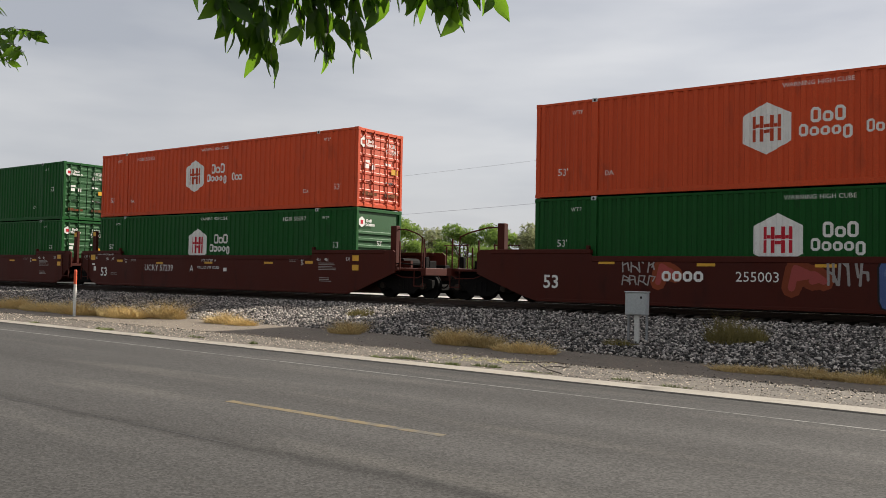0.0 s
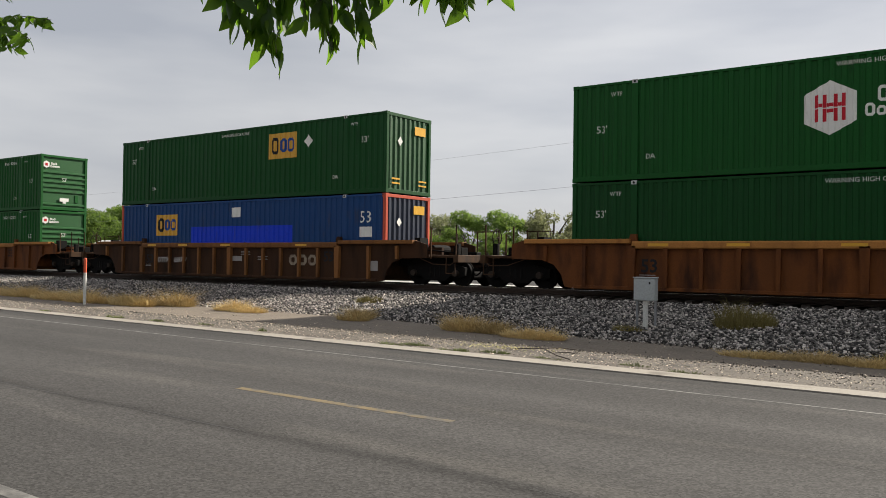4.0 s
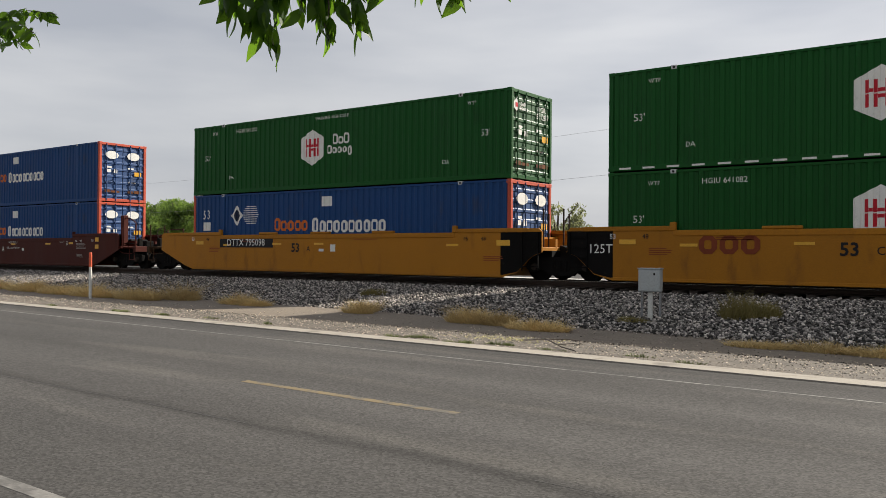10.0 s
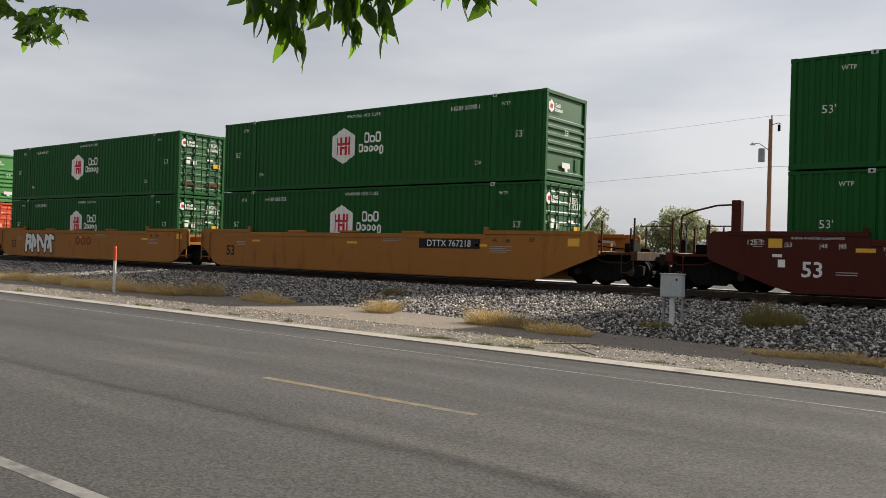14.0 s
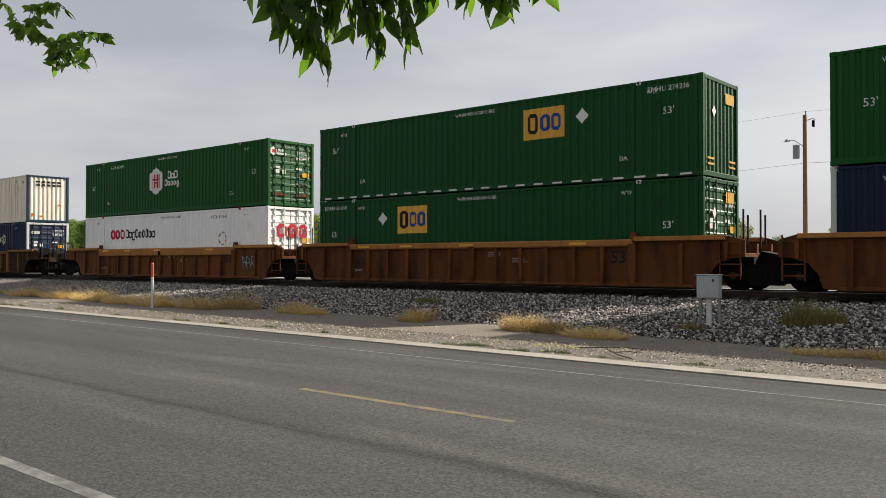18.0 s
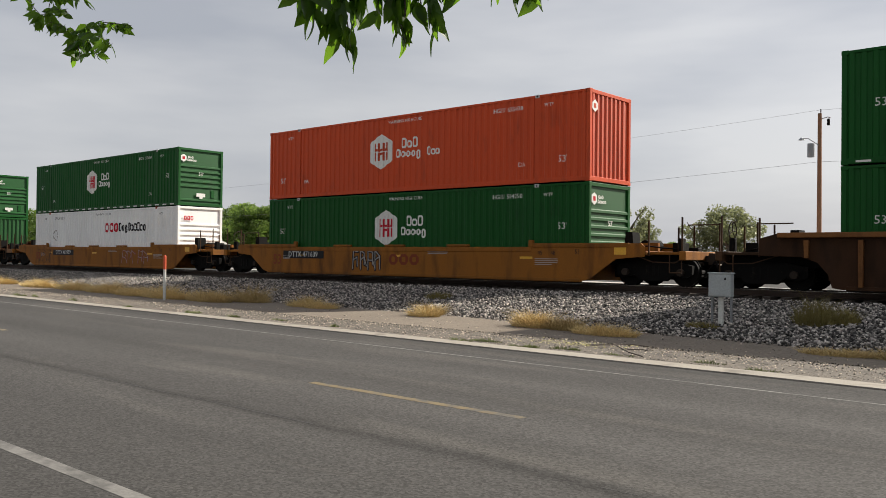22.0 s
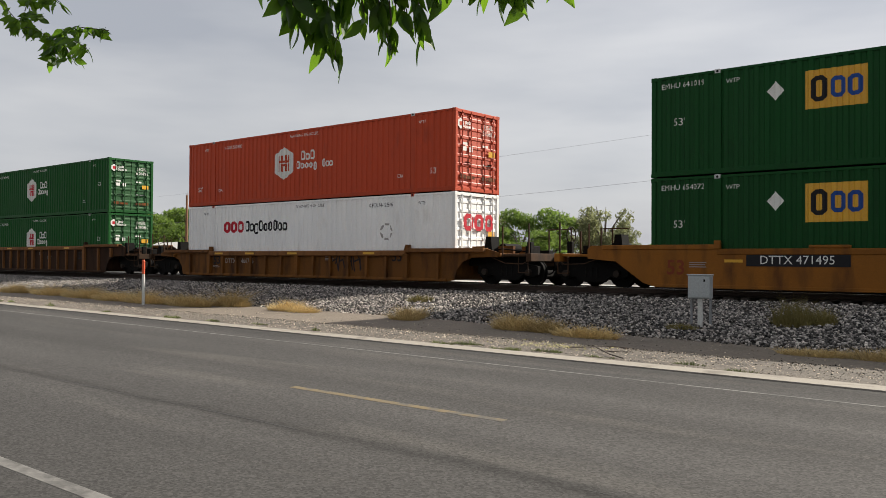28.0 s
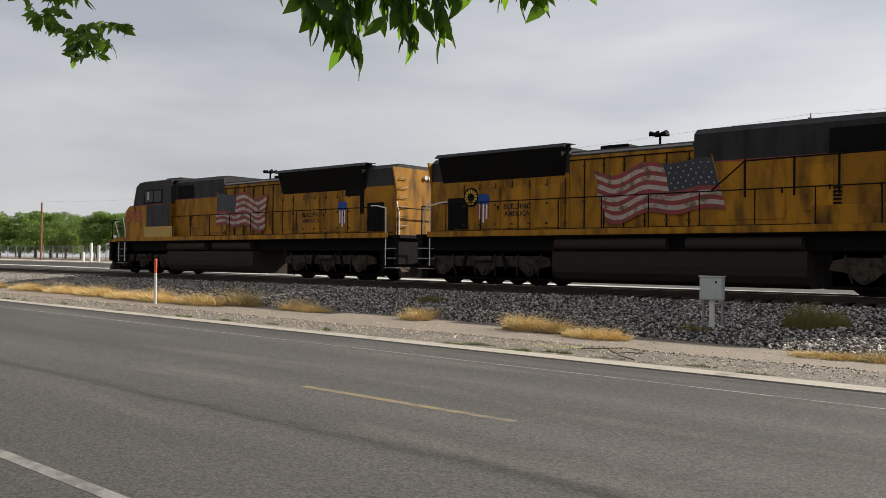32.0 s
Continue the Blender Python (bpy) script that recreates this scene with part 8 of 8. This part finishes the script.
wildstyle(cars[21], -5.6, -4.8, 0.28, 1.2, "letter_grey", (("letter_grey", 1.0, 0.0),), 2, 22, 0.06, 0.0)
wildstyle(cars[21], -4.4, -3.4, 0.28, 1.2, "letter_grey", (("letter_grey", 1.0, 0.0),), 3, 23, 0.05, 0.0)
wildstyle(cars[20], -1.5, -0.7, 0.4, 1.1, "letter_black", (("letter_grey", 0.5, 0.0),), 3, 24, 0.10, 0.08)
wildstyle(cars[29], -6.2, -4.4, 0.35, 1.1, "letter_black", (("letter_black", 1.0, 0.0),), 4, 25, 0.06, 0.02)

pusher = locomotive("grimy yellow and grey diesel locomotive pushing the train", "8472", True, 22.4, back=1.0)
trailer = locomotive("grimy yellow and grey diesel locomotive at the rear", "4765", False, 22.2, tank=(5.9, 12.8), trucks=(3.6, 17.6), flag=(9.85, 13.5), fins=(14.5, 19.7))


# ---- what moves ----
def front(t):
    """Where the first unit's right-hand container end is along the track at t seconds."""
    return 3.07 + 21.806 * t - 0.00767 * t * t


def motions():
    times = [0, 4, 8, 12, 16, 20, 24, 28, 32]
    for i, car in enumerate(cars):
        walk(car, [(t, pose(front(t) + OFFSET[i], TRACK_Y, RAIL_Z)) for t in times])
    for c, i, z in boxes:
        walk(c, [(t, pose(front(t) + OFFSET[i], TRACK_Y, RAIL_Z + z)) for t in times])
    # the twigs stir in the wind
    walk(bough_a, [
        (0, pose(0.000, 0, 0.000)), (0.5, pose(0.026, 0, -0.022)), (1, pose(0.015, 0, -0.019)), (1.5, pose(0.017, 0, -0.005)), (2, pose(0.011, 0, -0.014)), (2.5, pose(0.001, 0, -0.010)),
        (4.5, pose(-0.008, 0, -0.011)), (5, pose(-0.009, 0, -0.008)), (5.5, pose(-0.023, 0, -0.011)), (6, pose(-0.018, 0, -0.026)), (6.5, pose(-0.023, 0, -0.021)), (7, pose(-0.027, 0, -0.005)),
        (7.5, pose(0.001, 0, -0.003)), (8, pose(-0.004, 0, -0.011)), (8.5, pose(-0.010, 0, -0.011)), (9, pose(0.002, 0, 0.003)), (9.5, pose(-0.035, 0, -0.023)), (10, pose(-0.032, 0, -0.006)),
        (10.5, pose(-0.043, 0, -0.007)), (11, pose(-0.025, 0, -0.007)), (11.5, pose(-0.046, 0, -0.010)), (12, pose(-0.015, 0, -0.003)), (12.5, pose(-0.022, 0, -0.015)), (13, pose(-0.050, 0, -0.008)),
        (13.5, pose(-0.014, 0, -0.004)), (14, pose(-0.032, 0, -0.013)), (14.5, pose(-0.027, 0, -0.010)), (15, pose(-0.046, 0, -0.013)), (15.5, pose(-0.016, 0, -0.015)), (17.5, pose(-0.037, 0, -0.007)),
        (18, pose(-0.044, 0, -0.015)), (18.5, pose(-0.031, 0, -0.007)), (19, pose(-0.030, 0, -0.010)), (19.5, pose(-0.033, 0, -0.019)), (20, pose(-0.036, 0, -0.015)), (20.5, pose(-0.019, 0, 0.005)),
        (21, pose(-0.037, 0, 0.002)), (21.5, pose(-0.020, 0, -0.002)), (22, pose(0.007, 0, -0.000)), (22.5, pose(-0.017, 0, -0.015)), (23, pose(-0.013, 0, -0.010)), (23.5, pose(-0.028, 0, -0.016)),
        (24, pose(0.001, 0, -0.008)), (24.5, pose(-0.016, 0, -0.012)), (25, pose(-0.008, 0, -0.005)), (25.5, pose(0.002, 0, -0.016)), (27.5, pose(0.025, 0, -0.010)), (28, pose(0.030, 0, -0.020)),
        (28.5, pose(0.047, 0, -0.014)), (29, pose(0.035, 0, -0.011)), (29.5, pose(0.033, 0, -0.020)), (30, pose(0.026, 0, -0.012)), (30.5, pose(0.027, 0, -0.018)), (31, pose(0.031, 0, -0.024)),
        (31.5, pose(0.033, 0, -0.021)), (32, pose(0.063, 0, -0.017))])
    walk(bough_b, [
        (0, pose(0.042, 0, -0.014)), (0.5, pose(0.058, 0, -0.007)), (1, pose(0.030, 0, -0.011)), (1.5, pose(0.048, 0, -0.012)), (2, pose(0.050, 0, 0.008)), (2.5, pose(0.051, 0, 0.003)),
        (4.5, pose(0.029, 0, -0.005)), (5, pose(0.035, 0, 0.011)), (5.5, pose(0.056, 0, 0.036)), (6, pose(0.034, 0, -0.002)), (6.5, pose(0.026, 0, 0.012)), (7, pose(0.012, 0, -0.002)),
        (7.5, pose(0.015, 0, -0.006)), (8, pose(-0.001, 0, 0.003)), (8.5, pose(-0.098, 0, 0.002)), (9, pose(0.042, 0, 0.014)), (9.5, pose(0.017, 0, -0.004)), (10, pose(0.053, 0, -0.007)),
        (10.5, pose(-0.020, 0, -0.002)), (11, pose(0.066, 0, 0.003)), (11.5, pose(0.002, 0, -0.011)), (12, pose(0.040, 0, -0.010)), (12.5, pose(0.007, 0, -0.011)), (13, pose(0.035, 0, -0.013)),
        (13.5, pose(0.052, 0, -0.010)), (14, pose(0.041, 0, -0.008)), (14.5, pose(0.038, 0, -0.012)), (15, pose(0.028, 0, -0.024)), (15.5, pose(0.022, 0, -0.023)), (17.5, pose(0.009, 0, -0.013)),
        (18, pose(-0.008, 0, -0.010)), (18.5, pose(0.003, 0, -0.004)), (19, pose(0.000, 0, 0.000)), (19.5, pose(0.013, 0, -0.008)), (20, pose(0.033, 0, 0.001)), (20.5, pose(-0.019, 0, 0.002)),
        (21, pose(0.060, 0, -0.004)), (21.5, pose(0.018, 0, -0.008)), (22, pose(0.032, 0, -0.006)), (22.5, pose(0.064, 0, -0.000)), (23, pose(0.051, 0, -0.000)), (23.5, pose(0.048, 0, -0.011)),
        (24, pose(0.056, 0, -0.012)), (24.5, pose(0.054, 0, -0.005)), (25, pose(0.059, 0, -0.008)), (25.5, pose(0.071, 0, -0.017)), (27.5, pose(0.030, 0, -0.011)), (28, pose(0.032, 0, -0.016)),
        (28.5, pose(0.084, 0, -0.017)), (29, pose(0.060, 0, -0.019)), (29.5, pose(0.076, 0, -0.015)), (30, pose(0.052, 0, -0.023)), (30.5, pose(0.092, 0, -0.013)), (31, pose(0.064, 0, -0.016)),
        (31.5, pose(0.063, 0, -0.003)), (32, pose(0.124, 0, -0.010))])
    walk(pusher, [(t, pose(front(t) - 691.75, TRACK_Y, RAIL_Z)) for t in times])
    walk(trailer, [(t, pose(front(t) - 714.15, TRACK_Y, RAIL_Z)) for t in times])


motions()
